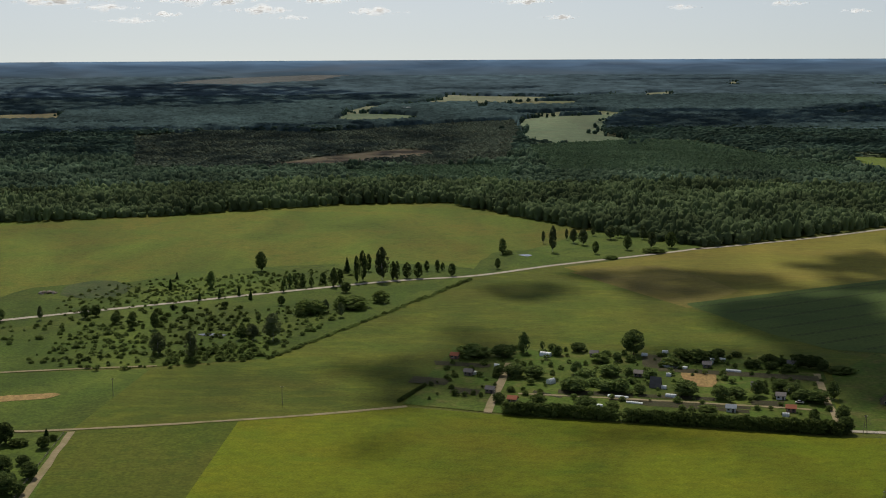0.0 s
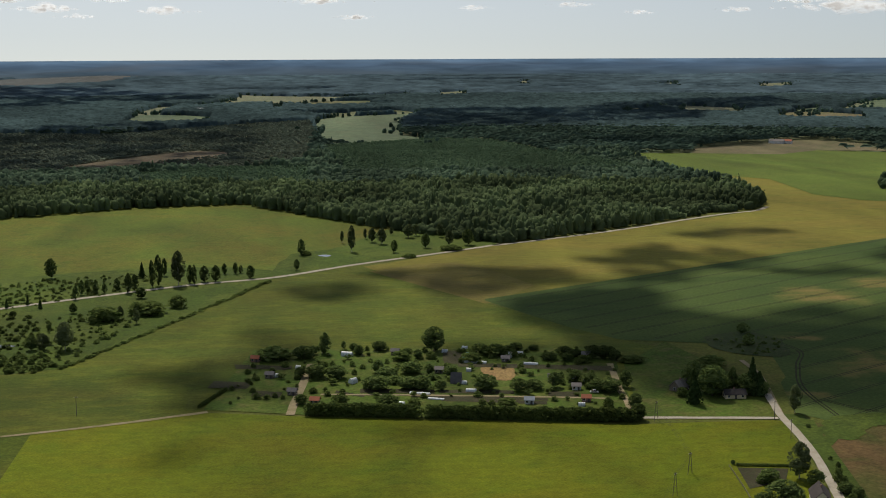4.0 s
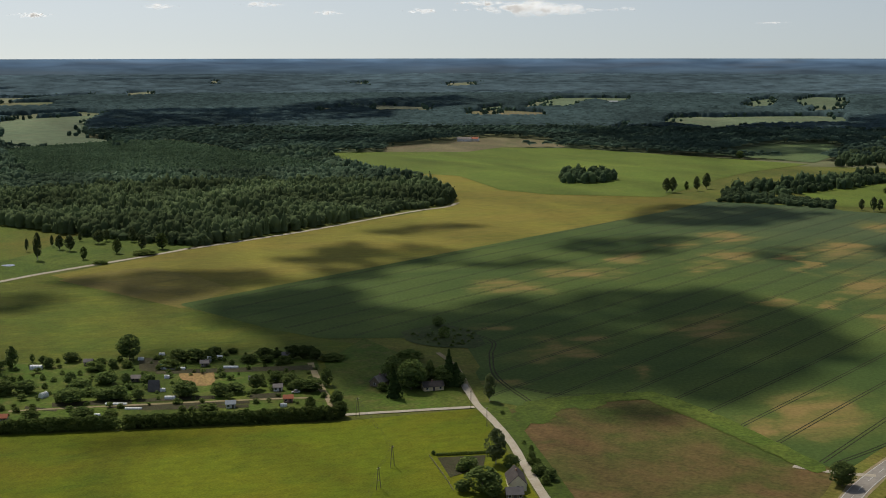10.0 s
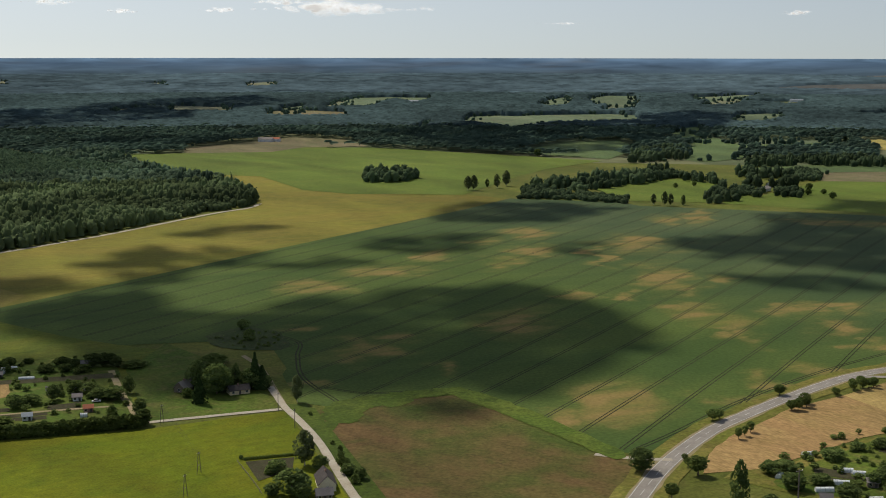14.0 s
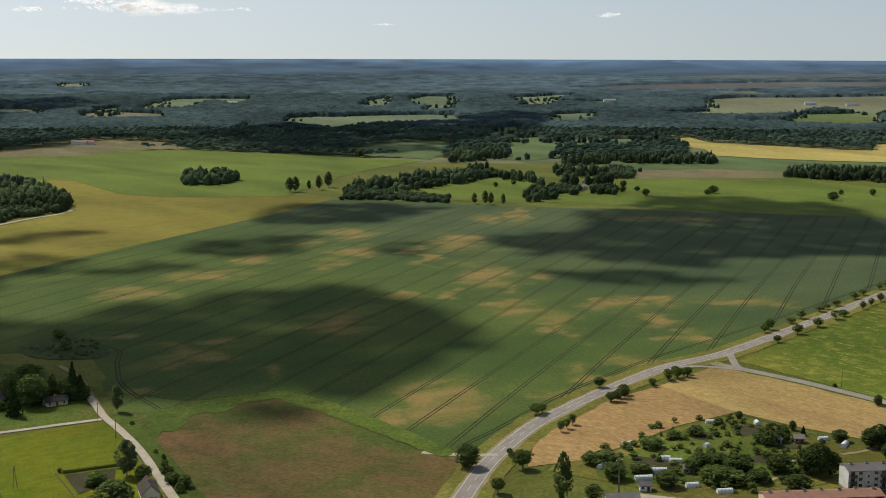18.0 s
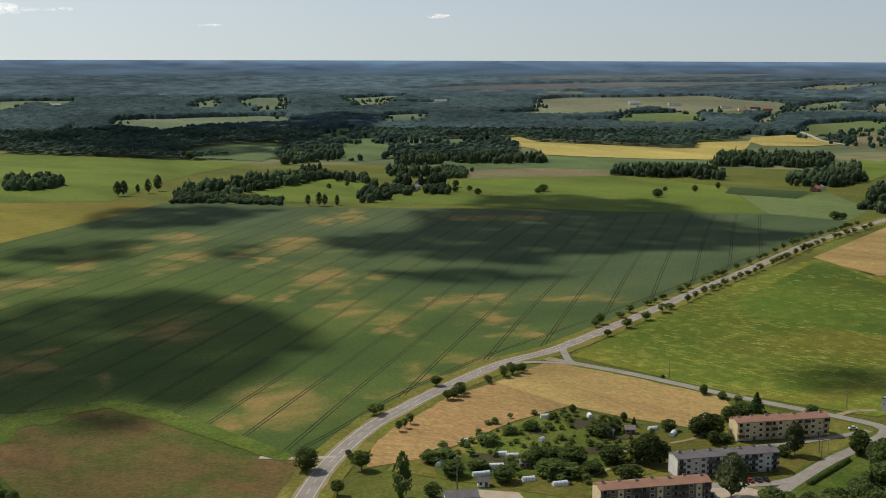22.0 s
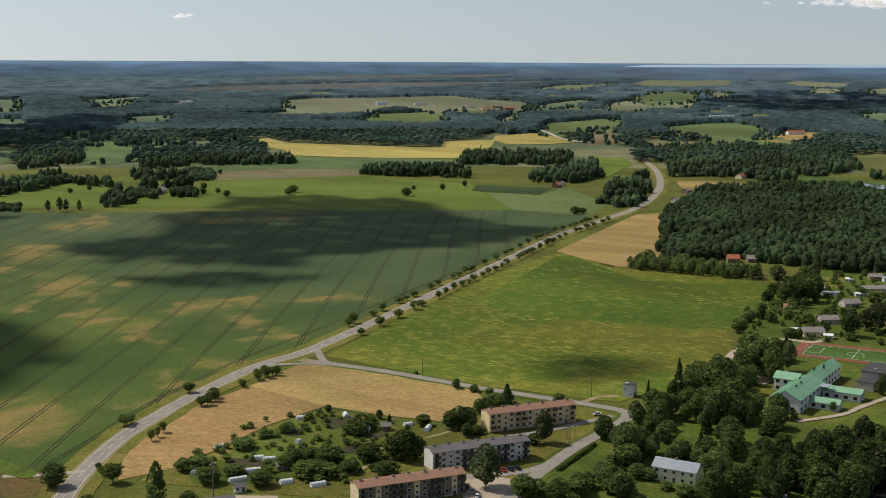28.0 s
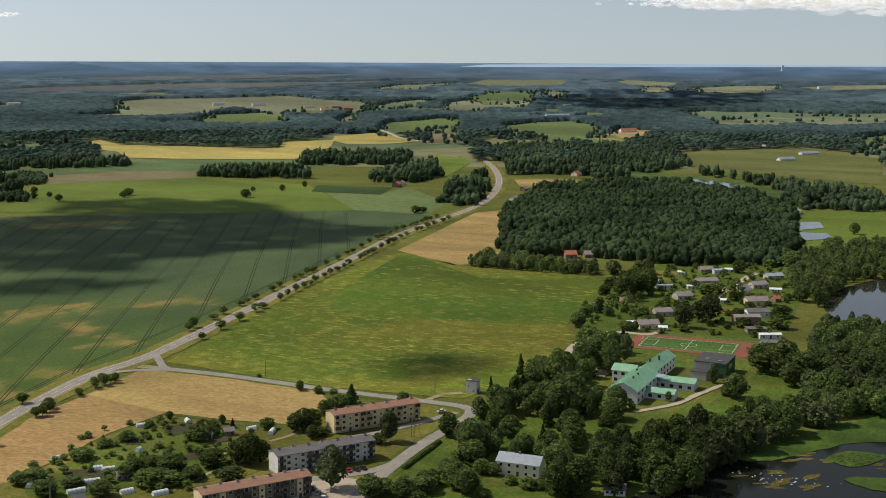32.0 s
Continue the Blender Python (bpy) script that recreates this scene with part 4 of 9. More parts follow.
def high_cloud(shade, seed, keep):
    """A cloud whose shade falls on the patch of far country named."""
    p = far([(x, y, 0) for x, y in shade])
    low = float(p[:, 2].mean())
    ox, oy = TO_SUN.x / TO_SUN.z * low, TO_SUN.y / TO_SUN.z * low
    ring = [(x - ox, y - oy) for x, y in p[:, :2]]
    span = max(math.dist(a, b) for a in ring for b in ring)
    gap = max(9.0, span / 42)
    cloud(ring, seed, gap, gap * 0.95, keep)


for i, (pts, gap, size, keep) in enumerate((
        ([(343.6, 567.1), (377.2, 603.9), (416.5, 644.0), (452.0, 705.5), (464.7, 754.2), (500.8, 751.7), (520.0, 723.5), (517.6, 668.5), (509.1, 616.7), (486.9, 571.2), (466.1, 537.0), (443.3, 531.9), (407.3, 511.6), (378.3, 497.6), (345.1, 489.6), (335.7, 509.6), (328.2, 528.5)], 10, 10.5, 1),
        ([(314.7, 751.7), (361.1, 768.9), (405.0, 757.8), (450.3, 775.8), (473.3, 753.1), (430.1, 665.1), (377.2, 603.9), (343.6, 567.1), (333.8, 559.5), (313.1, 552.2), (280.4, 549.9), (265.7, 568.9), (266.5, 610.2), (289.5, 673.3)], 11, 9.6, 0.92),
        ([(162.9, 823.4), (230.1, 876.5), (310.4, 919.5), (342.9, 925.0), (327.7, 883.2), (282.3, 847.3), (275.0, 779.5), (243.0, 716.9), (212.5, 706.0), (183.0, 749.1)], 13, 12, 0.6),
        ([(205.2, 773.3), (272.3, 772.9), (314.7, 751.7), (293.1, 653.3), (264.9, 599.8), (234.8, 592.1), (211.3, 604.6), (165.7, 631.2)], 10, 8.5, 0.92),
        ([(301.7, 524.6), (312.4, 512.1), (323.9, 496.3), (319.1, 475.4), (297.2, 469.3), (288.1, 487.0), (290.0, 509.6)], 8, 7.5, 0.8),
        ([(157, 812), (235, 854), (289, 830), (260.8, 749.3), (230.6, 690.9), (200.9, 706.3), (171.4, 754.4)], 14, 14, 0.85),
        ([(301.0, 735.1), (346.1, 726.1), (377.0, 665.7), (359.1, 587.3), (321.0, 526.0), (285.1, 531.9), (262.4, 566.0), (248.1, 609.9)], 9, 9.5, 0.8),
        ([(633, 1079), (746, 1185), (829, 1113), (852, 1045), (747, 1001), (651, 1034)], 14, 13, 0.9),
        ([(745.4, 854.3), (811.6, 843.3), (907.7, 867.5), (924.1, 935.8), (1025.9, 915.7), (1124.6, 819.2), (1145.5, 731.2), (1081.7, 635.3), (1090.7, 567.6), (1042.8, 548.4), (961.1, 564.4), (903.8, 605.4), (833.5, 630.2), (818.3, 670.7), (787.7, 623.3), (744.8, 666.2), (744.7, 743.2), (701.2, 760.1)], 15, 14, 0.9),
        ([(655.5, 705.3), (718.6, 659.7), (747.1, 591.3), (712.8, 579.5), (660.7, 633.2)], 12, 10, 0.8),
        ([(494.8, 943.6), (540.8, 988.8), (612.3, 992.3), (639.1, 958.8), (594.9, 927.6), (576.9, 882.3), (528.9, 892.4)], 11, 10, 0.8),
        ([(627.0, 856.2), (669.1, 880.5), (697.1, 876.4), (667.8, 833.4), (631.3, 823.1)], 11, 10, 0.8),
        ([(397.1, 912.8), (449.4, 923.6), (471.1, 880.2), (423.5, 871.1), (389.1, 884.6)], 11, 10, 0.75),
        ([(1106.2, 987.0), (1175.6, 945.1), (1210.0, 849.3), (1188.9, 758.9), (1137.2, 725.9), (1064.5, 856.1), (1031.2, 944.2)], 16, 15, 0.85),
        ([(91, 958), (167, 971), (232, 940), (247, 898), (186, 856), (145, 845), (120, 894)], 13, 12, 0.9),
        ([(267, 987), (334, 1049), (430, 992), (384, 916), (316, 919), (270, 917)], 14, 12, 0.7),
        ([(383, 1101), (458, 1136), (500, 1103), (408, 1065)], 12, 11, 0.8),
        ([(24, 885), (58, 916), (107, 886), (80, 853), (42, 844)], 11, 10, 0.75),
        ([(-59.7, 666.6), (-34.6, 701.4), (-9.6, 686.3), (2.2, 662.8), (-13.6, 587.8), (-23.6, 580.6), (-46.7, 604.2)], 10, 9, 0.6),
        ([(-47.7, 531.4), (-25.6, 541.6), (-14.6, 522.8), (-35.6, 510.4)], 8, 6, 0.7),
        ([(51.9, 551.1), (81.5, 545.8), (113.3, 534.3), (96.9, 522.8), (64.2, 529.9)], 8, 6, 0.7),
        ([(587.0, 320.2), (633.6, 302.9), (641.6, 261.8), (603.0, 253.0), (579.5, 277.1), (573.2, 299.1)], 8, 7, 0.8),
        ([(6.1, 779.3), (29.7, 767.5), (43.8, 703.7), (31.7, 613.7), (10.9, 601.5), (-7.6, 632.0)], 10, 8, 0.6),
        ([(107.5, 709.7), (203.0, 690.3), (201.3, 642.0), (164.6, 645.5), (113.8, 669.0)], 10, 8, 0.6),
        ([(202.5, 629.3), (231.6, 688.8), (280.5, 703.4), (312.4, 675.9), (294.3, 608.4), (257.0, 563.1), (230.4, 569.6), (201.7, 582.8)], 13, 13, 0.95))):
    cloud(pts, 40 + i, gap, size, keep)

# clouds over the far country
for i, (pts, keep) in enumerate((([(-2079, 5801), (-1289, 6121), (-642, 5584), (-132, 4697), (-27, 4363), (-331, 4116), (-456, 3961), (-772, 3656), (-1261, 3506)], 0.55),
                   ([(372, 3006), (498, 3403), (759, 3379), (1122, 3285), (1222, 3275), (1051, 2814), (944, 2759), (725, 2695), (475, 2619), (387, 2422), (326, 2524)], 0.6),
                   ([(1026, 3605), (1241, 3751), (1374, 3872), (1739, 4002), (1621, 3561), (1311, 3167), (1028, 3022), (950, 3091), (858, 3168)], 0.55),
                   ([(1183, 2181), (1494, 2349), (1762, 2308), (1951, 2364), (2244, 2442), (2197, 2241), (1689, 1820), (1415, 1699), (1161, 1660), (1114, 1784)], 0.7),
                   ([(4370, 1701), (5737, 1844), (5566, 1356), (6286, 1233), (4417, 864), (3815, 1013), (3543, 1104), (3748, 1421)], 0.5),
                   ([(-955, 2649), (-465, 2765), (45, 2894), (49, 2353), (-4, 1904), (-216, 1858), (-668, 1845)], 0.3),
                   ([(612, 2265), (801, 2202), (958, 2206), (888, 2095), (729, 2059), (593, 2127)], 0.40))):
    high_cloud(pts, 140 + i, keep)

# small clouds low over the horizon
for i, (x, y, z, w, h) in enumerate(SKY_CLOUDS):
    rnd = random.Random(300 + i)
    w, h = w * 1.5, h * 1.35
    a = math.atan2(x, y)
    verts, faces = [], []
    for j in range(int(10 + w / 9)):
        q = rnd.gauss(0, 0.26) * w
        s = h * rnd.uniform(0.12, 0.42) * max(0.3, 1 - abs(q) / w * 1.6)
        up = rnd.uniform(-0.25, 0.3) * h * max(0.2, 1 - abs(q) / w * 1.8)
        bv, bf = blob(rnd, 4, 7)
        k = len(verts)
        for p in bv:
            verts.append((q * math.cos(a) + p[0] * s * 1.7, -q * math.sin(a) + p[1] * s * 1.7, up + p[2] * s * 0.7))
        faces += [tuple(k + e for e in f) for f in bf]
    ob = new("distant_cloud", mesh_from("distant_cloud", verts, faces, M_VAPOUR, True))
    ob.location = (x, y, z)
    tagged(ob, "small white cumulus low over the horizon", "cloud", "distant clouds", "structure")

# ---- forests ----
def dome(n=6, conifer=False, low=False):
    """A crown for a tree in a wood: rings and a top."""
    v, f = [], []
    if low:
        prof = ((0.54, 0.66), (0.36, 0.9))
    else:
        prof = ((0.42, 0.08), (0.53, 0.5), (0.36, 0.84)) if not conifer else ((0.32, 0.06), (0.3, 0.38), (0.12, 0.76))
    m = len(prof)
    for i0, (r, z) in enumerate(prof):
        for i in range(n):
            a = 2 * math.pi * (i + 0.5 * (i0 % 2)) / n
            v.append((r * math.cos(a), r * math.sin(a), z))
    v.append((0, 0, 1.0 if conifer else 0.96))
    for k in range(0, (m - 1) * n, n):
        for i in range(n):
            f.append((k + i, k + (i + 1) % n, k + n + (i + 1) % n))
            f.append((k + i, k + n + (i + 1) % n, k + n + i))
    for i in range(n):
        f.append(((m - 1) * n + i, (m - 1) * n + (i + 1) % n, m * n))
    return np.array(v), np.array(f)


def wood(name, xs, ys, mat, hs, ws, seed, tufts, label, conifer=0.25, distant=False, sides=6, kind="stuff"):
    """Many trees joined: a crown each, with ragged tufts of leaves standing off it."""
    rng = np.random.default_rng(seed)
    n = len(xs)
    if not n:
        return None
    is_con = rng.random(n) < conifer
    stand = np.sin(xs / 61.0 + 1.3 * np.sin(ys / 97.0)) + np.sin(ys / 83.0 + 1.1 * np.sin(xs / 120.0)) + 0.7 * np.sin((xs + ys) / 37.0)
    if not distant:
        hs = hs * np.where(stand > 0.9, 0.66, np.where(stand < -1.1, 1.16, 0.95 + 0.06 * stand))
    allv, allf, base = [], [], 0
    for flag in (False, True):
        sel = np.where(is_con == flag)[0]
        if not len(sel):
            continue
        tv, tf = dome(sides, flag, distant and sides < 6)
        jit = 1 + rng.uniform(-0.22, 0.22, (len(sel), len(tv), 3)) * ((1.0, 1.0, 0.35) if distant and sides < 6 else (1.0, 1.0, 1.0))
        v = tv[None] * jit
        v[:, :, :2] *= ws[sel][:, None, None]
        v[:, :, 2] *= hs[sel][:, None] * (1.12 if flag else 1.0)
        lean = rng.uniform(-0.5, 0.5, (len(sel), 1, 2))
        v[:, :, :2] += lean * tv[None, :, 2:3]
        v[:, :, 0] += xs[sel][:, None]
        v[:, :, 1] += ys[sel][:, None]
        allv.append(v.reshape(-1, 3))
        allf.append((tf[None] + (np.arange(len(sel)) * len(tv))[:, None, None]).reshape(-1, 3) + base)
        base += len(sel) * len(tv)
        if tufts:
            m = len(sel) * tufts
            ti = np.repeat(sel, tufts)
            a = rng.uniform(0, 2 * np.pi, m)
            z = rng.uniform(0.3, 1.0, m)
            rad = (0.52 * np.sqrt(np.clip(1 - ((z - 0.45) / 0.58) ** 2, 0.02, 1)) if not flag else 0.36 * (1.05 - z))
            c = np.stack([xs[ti] + np.cos(a) * rad * ws[ti], ys[ti] + np.sin(a) * rad * ws[ti], z * hs[ti] * (1.12 if flag else 1.0)], 1)
            sz = ws[ti] * rng.uniform(0.1, 0.2, m)
            u = rng.normal(size=(m, 3))
            u /= np.linalg.norm(u, axis=1)[:, None]
            w = np.cross(u, rng.normal(size=(m, 3)))
            w /= np.linalg.norm(w, axis=1)[:, None]
            tri = np.stack([c + u * sz[:, None], c - u * sz[:, None] * 0.6 + w * sz[:, None], c - u * sz[:, None] * 0.6 - w * sz[:, None]], 1)
            allv.append(tri.reshape(-1, 3))
            allf.append(np.arange(m * 3).reshape(-1, 3) + base)
            base += m * 3
    v = np.concatenate(allv)
    f = np.concatenate(allf)
    if distant:
        v = far(v)
    me = bpy.data.meshes.new(name)
    me.vertices.add(len(v))
    me.vertices.foreach_set("co", v.astype(np.float32).ravel())
    me.loops.add(len(f) * 3)
    me.loops.foreach_set("vertex_index", f.astype(np.int32).ravel())
    me.polygons.add(len(f))
    me.polygons.foreach_set("loop_start", np.arange(0, len(f) * 3, 3, dtype=np.int32))
    me.update(calc_edges=True)
    me.materials.append(mat)
    me.shade_smooth()
    return tagged(new(name, me), label, "forest", "", kind)


def sizes(n, lo, hi, seed):
    return np.random.default_rng(seed).uniform(lo, hi, n)


FOREST = [(-1648, 672), (-952, 898)] + [(-632, 1108), (-435, 1252), (-280, 1302), (-114, 1392), (2, 1408), (114, 1213), (193, 1105), (220, 1073), (225, 1077), (337, 1146), (474, 1240), (528, 1265), (556, 1300), (586, 1459), (571, 1667), (596, 1934)] + [(640, 2134), (620, 2296), (-1770, 2524)]
OPEN_NEAR = [p for p in OPEN]
MOOR = [(-602, 2503), (-474, 2714), (-240, 2635), (-113, 2800), (60, 2986), (168, 3061), (155, 2527), (120, 2205), (94, 1880), (4, 1821), (-75, 1816), (-206, 1821), (-300, 1785), (-426, 1758)]
YOUNG = [(135, 2203), (245, 2278), (354, 2331), (450, 2284), (489, 2019), (544, 1798), (547, 1680), (430, 1650), (328, 1666), (245, 1713), (140, 1730)]
BARE_MOOR = [(-259, 1900), (-188, 2045), (-115, 2146), (-70, 2187), (-23, 2154), (-13, 2071), (-81, 1988), (-144, 1918), (-204, 1872)]
YOUNG_TOO = [(-139, 1743), (-28, 1824), (99, 1821), (87, 1599), (-11, 1566), (-91, 1546)]
OPEN += [YOUNG, YOUNG_TOO]
field("moor", MOOR, M_BOG, 1, "brown boggy moor within the forest")
field("bare_moor", BARE_MOOR, M_BARE, 3, "bare brown strip of the moor")
x, y = scatter(FOREST, 7.0, 11, 0, 1560, (MOOR, YOUNG, YOUNG_TOO))
wood("forest", x, y, L_WOOD, sizes(len(x), 7.5, 17, 1), sizes(len(x), 5.5, 11.5, 2), 3, 9, "dense mixed forest of birch, aspen and spruce", 0.22)
x, y = scatter(FOREST, 8.0, 12, 1560, 2040, OPEN_NEAR + [MOOR, YOUNG, YOUNG_TOO])
wood("forest", x, y, L_WOOD3_HAZY, sizes(len(x), 9, 16, 4), sizes(len(x), 8, 13, 5), 6, 4, "dense mixed forest stretching back", 0.2, False, 5)
x, y = scatter(MOOR, 9.0, 13, 0, 4000, (BARE_MOOR,))
wood("moor_scrub", x, y, L_MOOR_HAZY, sizes(len(x), 2.4, 5.2, 21), sizes(len(x), 6.0, 11.0, 22), 23, 4, "low brownish scrub pines on the moor", 0.3, True, 5)
for ring in (YOUNG, YOUNG_TOO):
    x, y = scatter(ring, 5.2, 14, 0, 4000)
    wood("young_forest", x, y, L_YOUNG_HAZY, sizes(len(x), 5.0, 7.6, 24), sizes(len(x), 4.5, 7.0, 25), 26, 5, "dense young plantation of even height", 0.2, True, 5)
BY_RIVER = ([(2151, 579), (2238, 535), (2383, 406), (2312, 323), (2297, 255), (1753, 192), (1764, 244), (1810, 333), (1895, 425), (1800, 444), (1959, 507)], [(1587, 640), (1626, 591), (1624, 535), (1537, 513), (1505, 554), (1509, 601)], [(1939, 721), (2035, 741), (2032, 700), (1994, 674), (1909, 667), (1885, 686)], [(1794, 592), (1771, 526), (1758, 450), (1691, 351), (1584, 282), (1523, 290), (1546, 334), (1613, 412), (1697, 519)])
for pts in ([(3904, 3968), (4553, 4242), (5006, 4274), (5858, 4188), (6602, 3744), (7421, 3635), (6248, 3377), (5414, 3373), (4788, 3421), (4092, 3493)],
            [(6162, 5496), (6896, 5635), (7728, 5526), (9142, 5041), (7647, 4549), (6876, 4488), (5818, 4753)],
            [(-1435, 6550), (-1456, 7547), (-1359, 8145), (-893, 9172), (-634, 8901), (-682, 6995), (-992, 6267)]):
    field("heath", pts, M_FARHEATH_HAZY, 3, "hazy brown heath towards the horizon")
for nm, pts, lab in (("wood", [(1256, 519), (1017, 422), (960, 385), (1011, 359), (997, 325), (999, 302), (988, 257), (1020, 225), (1026, 185), (1143, 192), (1391, 242), (1619, 354), (1602, 496), (1488, 562)], "dense tall wood beside the river village"), ("copse", [(870, 1252), (920, 1279), (989, 1278), (1082, 1301), (1143, 1314), (1097, 1253), (998, 1221), (920, 1200), (854, 1211)], "long copse of broadleaf trees between fields"), ("thicket", [(820, 1173), (859, 1130), (886, 1077), (916, 1115), (902, 1176), (867, 1238)], "dark low thicket at the field edge"), ("copse", [(962, 1033), (990, 1026), (1060, 1096), (1083, 1142), (1030, 1103)], "dark clump of trees beside a farm"), ("thicket", [(1039, 1079), (1052, 1049), (1095, 1091), (1087, 1125)], "dark trees beside a farmhouse"), ("thicket", [(1073, 1038), (1094, 1027), (1138, 1070), (1116, 1080)], "dark trees at a farmhouse gable"), ("copse", [(1116, 1138), (1160, 1095), (1193, 1130), (1146, 1164)], "trees sheltering a farmhouse"), ("copse", [(1198, 1227), (1208, 1199), (1264, 1252), (1261, 1287)], "broadleaf clump by a farm road"), ("copse", [(1221, 1206), (1236, 1183), (1264, 1210), (1249, 1233)], "low trees by a farm road"), ("thicket", [(1217, 1164), (1250, 1140), (1331, 1216), (1315, 1249)], "dense clump of trees by a farm"), ("copse", [(1309, 1330), (1387, 1307), (1454, 1258), (1503, 1210), (1554, 1257), (1528, 1301), (1466, 1359), (1383, 1394)], "tree belt before the golden field"), ("copse", [(1205, 1465), (1265, 1469), (1309, 1461), (1404, 1553), (1402, 1613), (1323, 1584)], "tree belt before dark fields"), ("copse", [(1105, 1302), (1103, 1229), (1109, 1172), (1153, 1216), (1152, 1283), (1146, 1345)], "copse before a brown field"), ("copse", [(1412, 1020), (1469, 886), (1560, 940), (1485, 1065)], "narrow copse between green fields"),
                     ("copse", [(1645, 1010), (1719, 869), (1878, 941), (1847, 1038), (1764, 1079)], "tree belt before golden fields"), ("copse", [(1464, 795), (1470, 734), (1611, 742), (1724, 829), (1536, 824)], "copse by a red barn"), ("copse", [(1310, 621), (1260, 566), (1355, 584), (1615, 694), (1534, 698)], "roadside trees at the bend"), 
                     ("copse", [(2083, 873), (2289, 626), (1921, 477), (1692, 524), (1647, 533), (1696, 599), (1642, 670)], "broadleaf trees along the river"), ("copse", [(1809, 448), (1663, 292), (1573, 147), (1426, 133), (1434, 179), (1424, 237), (1599, 329)], "trees along the far riverbank"), ("grove", [(759, 1447), (806, 1507), (850, 1493), (827, 1426), (795, 1397), (751, 1412)], "small round grove standing in a green field")):
    rr = min(math.hypot(*p) for p in pts)
    gap = 6.4 if nm == "wood" else 4.8 if nm == "thicket" else (6.2 if rr < 1300 else 7.0)
    x, y = scatter(pts, gap, len(lab), 0, 1e9, BY_RIVER)
    tall = (6, 11.5) if nm == "wood" else ((5, 9) if nm == "thicket" else (5, 16))
    if nm == "copse":
        open_ = np.array([noise.noise((u / 34.0, v / 34.0, 5.0)) for u, v in zip(x, y)]) > -0.12
        x, y = x[open_], y[open_]
    stray = np.random.default_rng(len(lab) + 3)
    x, y = x + stray.normal(0, 1.2 if nm == "wood" else 3.6, len(x)), y + stray.normal(0, 1.2 if nm == "wood" else 3.6, len(x))
    wood(nm, x, y, L_PINE if nm == "wood" or rr < 1000 else L_COPSE, sizes(len(x), *tall, 7), sizes(len(x), gap * (0.7 if nm == "copse" else 0.95), gap * 1.55, 8), 9, 16 if rr < 1000 else 9, lab, 0.05 if nm == "wood" else 0.1, rr > 1650)

# single trees and hedges along the edges of the far fields
hedge_rng = np.random.default_rng(91)
hx, hy = [], []
for ring in HEDGED:
    if min(math.hypot(*p) for p in ring) < 1900 or max(math.hypot(*p) for p in ring) > 7800:
        continue
    for a, b in zip(ring, ring[1:] + ring[:1]):
        span = math.dist(a, b)
        for _ in range(int(span / 16)):
            t, w = hedge_rng.random(), hedge_rng.normal(0, 9 + span * 0.012)
            if noise.noise((a[0] / 90 + t * span / 60, a[1] / 90, 2.0)) > -0.05:
                hx.append(a[0] + (b[0] - a[0]) * t - w * (b[1] - a[1]) / span)
                hy.append(a[1] + (b[1] - a[1]) * t + w * (b[0] - a[0]) / span)
hx, hy = np.array(hx), np.array(hy)
wood("field_trees", hx, hy, L_WOOD2_HAZY, sizes(len(hx), 5, 13, 41), sizes(len(hx), 6, 12, 42), 43, 3, "scattered trees along the edges of far fields", 0.1, True, 6)

# far country: forest wherever there is no field
AZ0, AZ1 = radians(-24), radians(90)


def wooded(px, py):
    """Where the far country bears forest."""
    rr = np.hypot(px, py)
    yes = rr > 2000
    for p in OPEN:
        yes &= ~inside(px, py, p)
    yes &= ~inside(px, py, FOREST) | (rr > 2040)
    az = np.degrees(np.arctan2(px, py))
    glade = np.array([noise.noise((u / 620.0, v / 520.0, 3.0)) + 0.35 * noise.noise((u / 170.0, v / 150.0, 7.0)) for u, v in zip(px, py)])
    return yes & ~((glade > np.where(az > 52, 0.24, 0.5)) & (rr > 3000) & (rr < 9500))


rng = np.random.default_rng(77)
fx, fy, fw = [], [], []
r = 2000.0
while r < 2720:
    m = int((AZ1 - AZ0) * r / 9.5)
    a = AZ0 + (np.arange(m) + rng.uniform(-0.45, 0.45, m)) * (AZ1 - AZ0) / m
    rr = r + rng.uniform(-0.5, 0.5, m) * r * 0.012
    fx.append(rr * np.sin(a))
    fy.append(rr * np.cos(a))
    r *= 1.0075
fx, fy = np.concatenate(fx), np.concatenate(fy)
ok = wooded(fx, fy)
fx, fy = fx[ok], fy[ok]
wood("far_forest", fx, fy, L_WOOD2_HAZY, sizes(len(fx), 9, 13.5, 15), sizes(len(fx), 12, 19, 16), 17, 1, "far forest in dark belts", 0.12, True, 5)


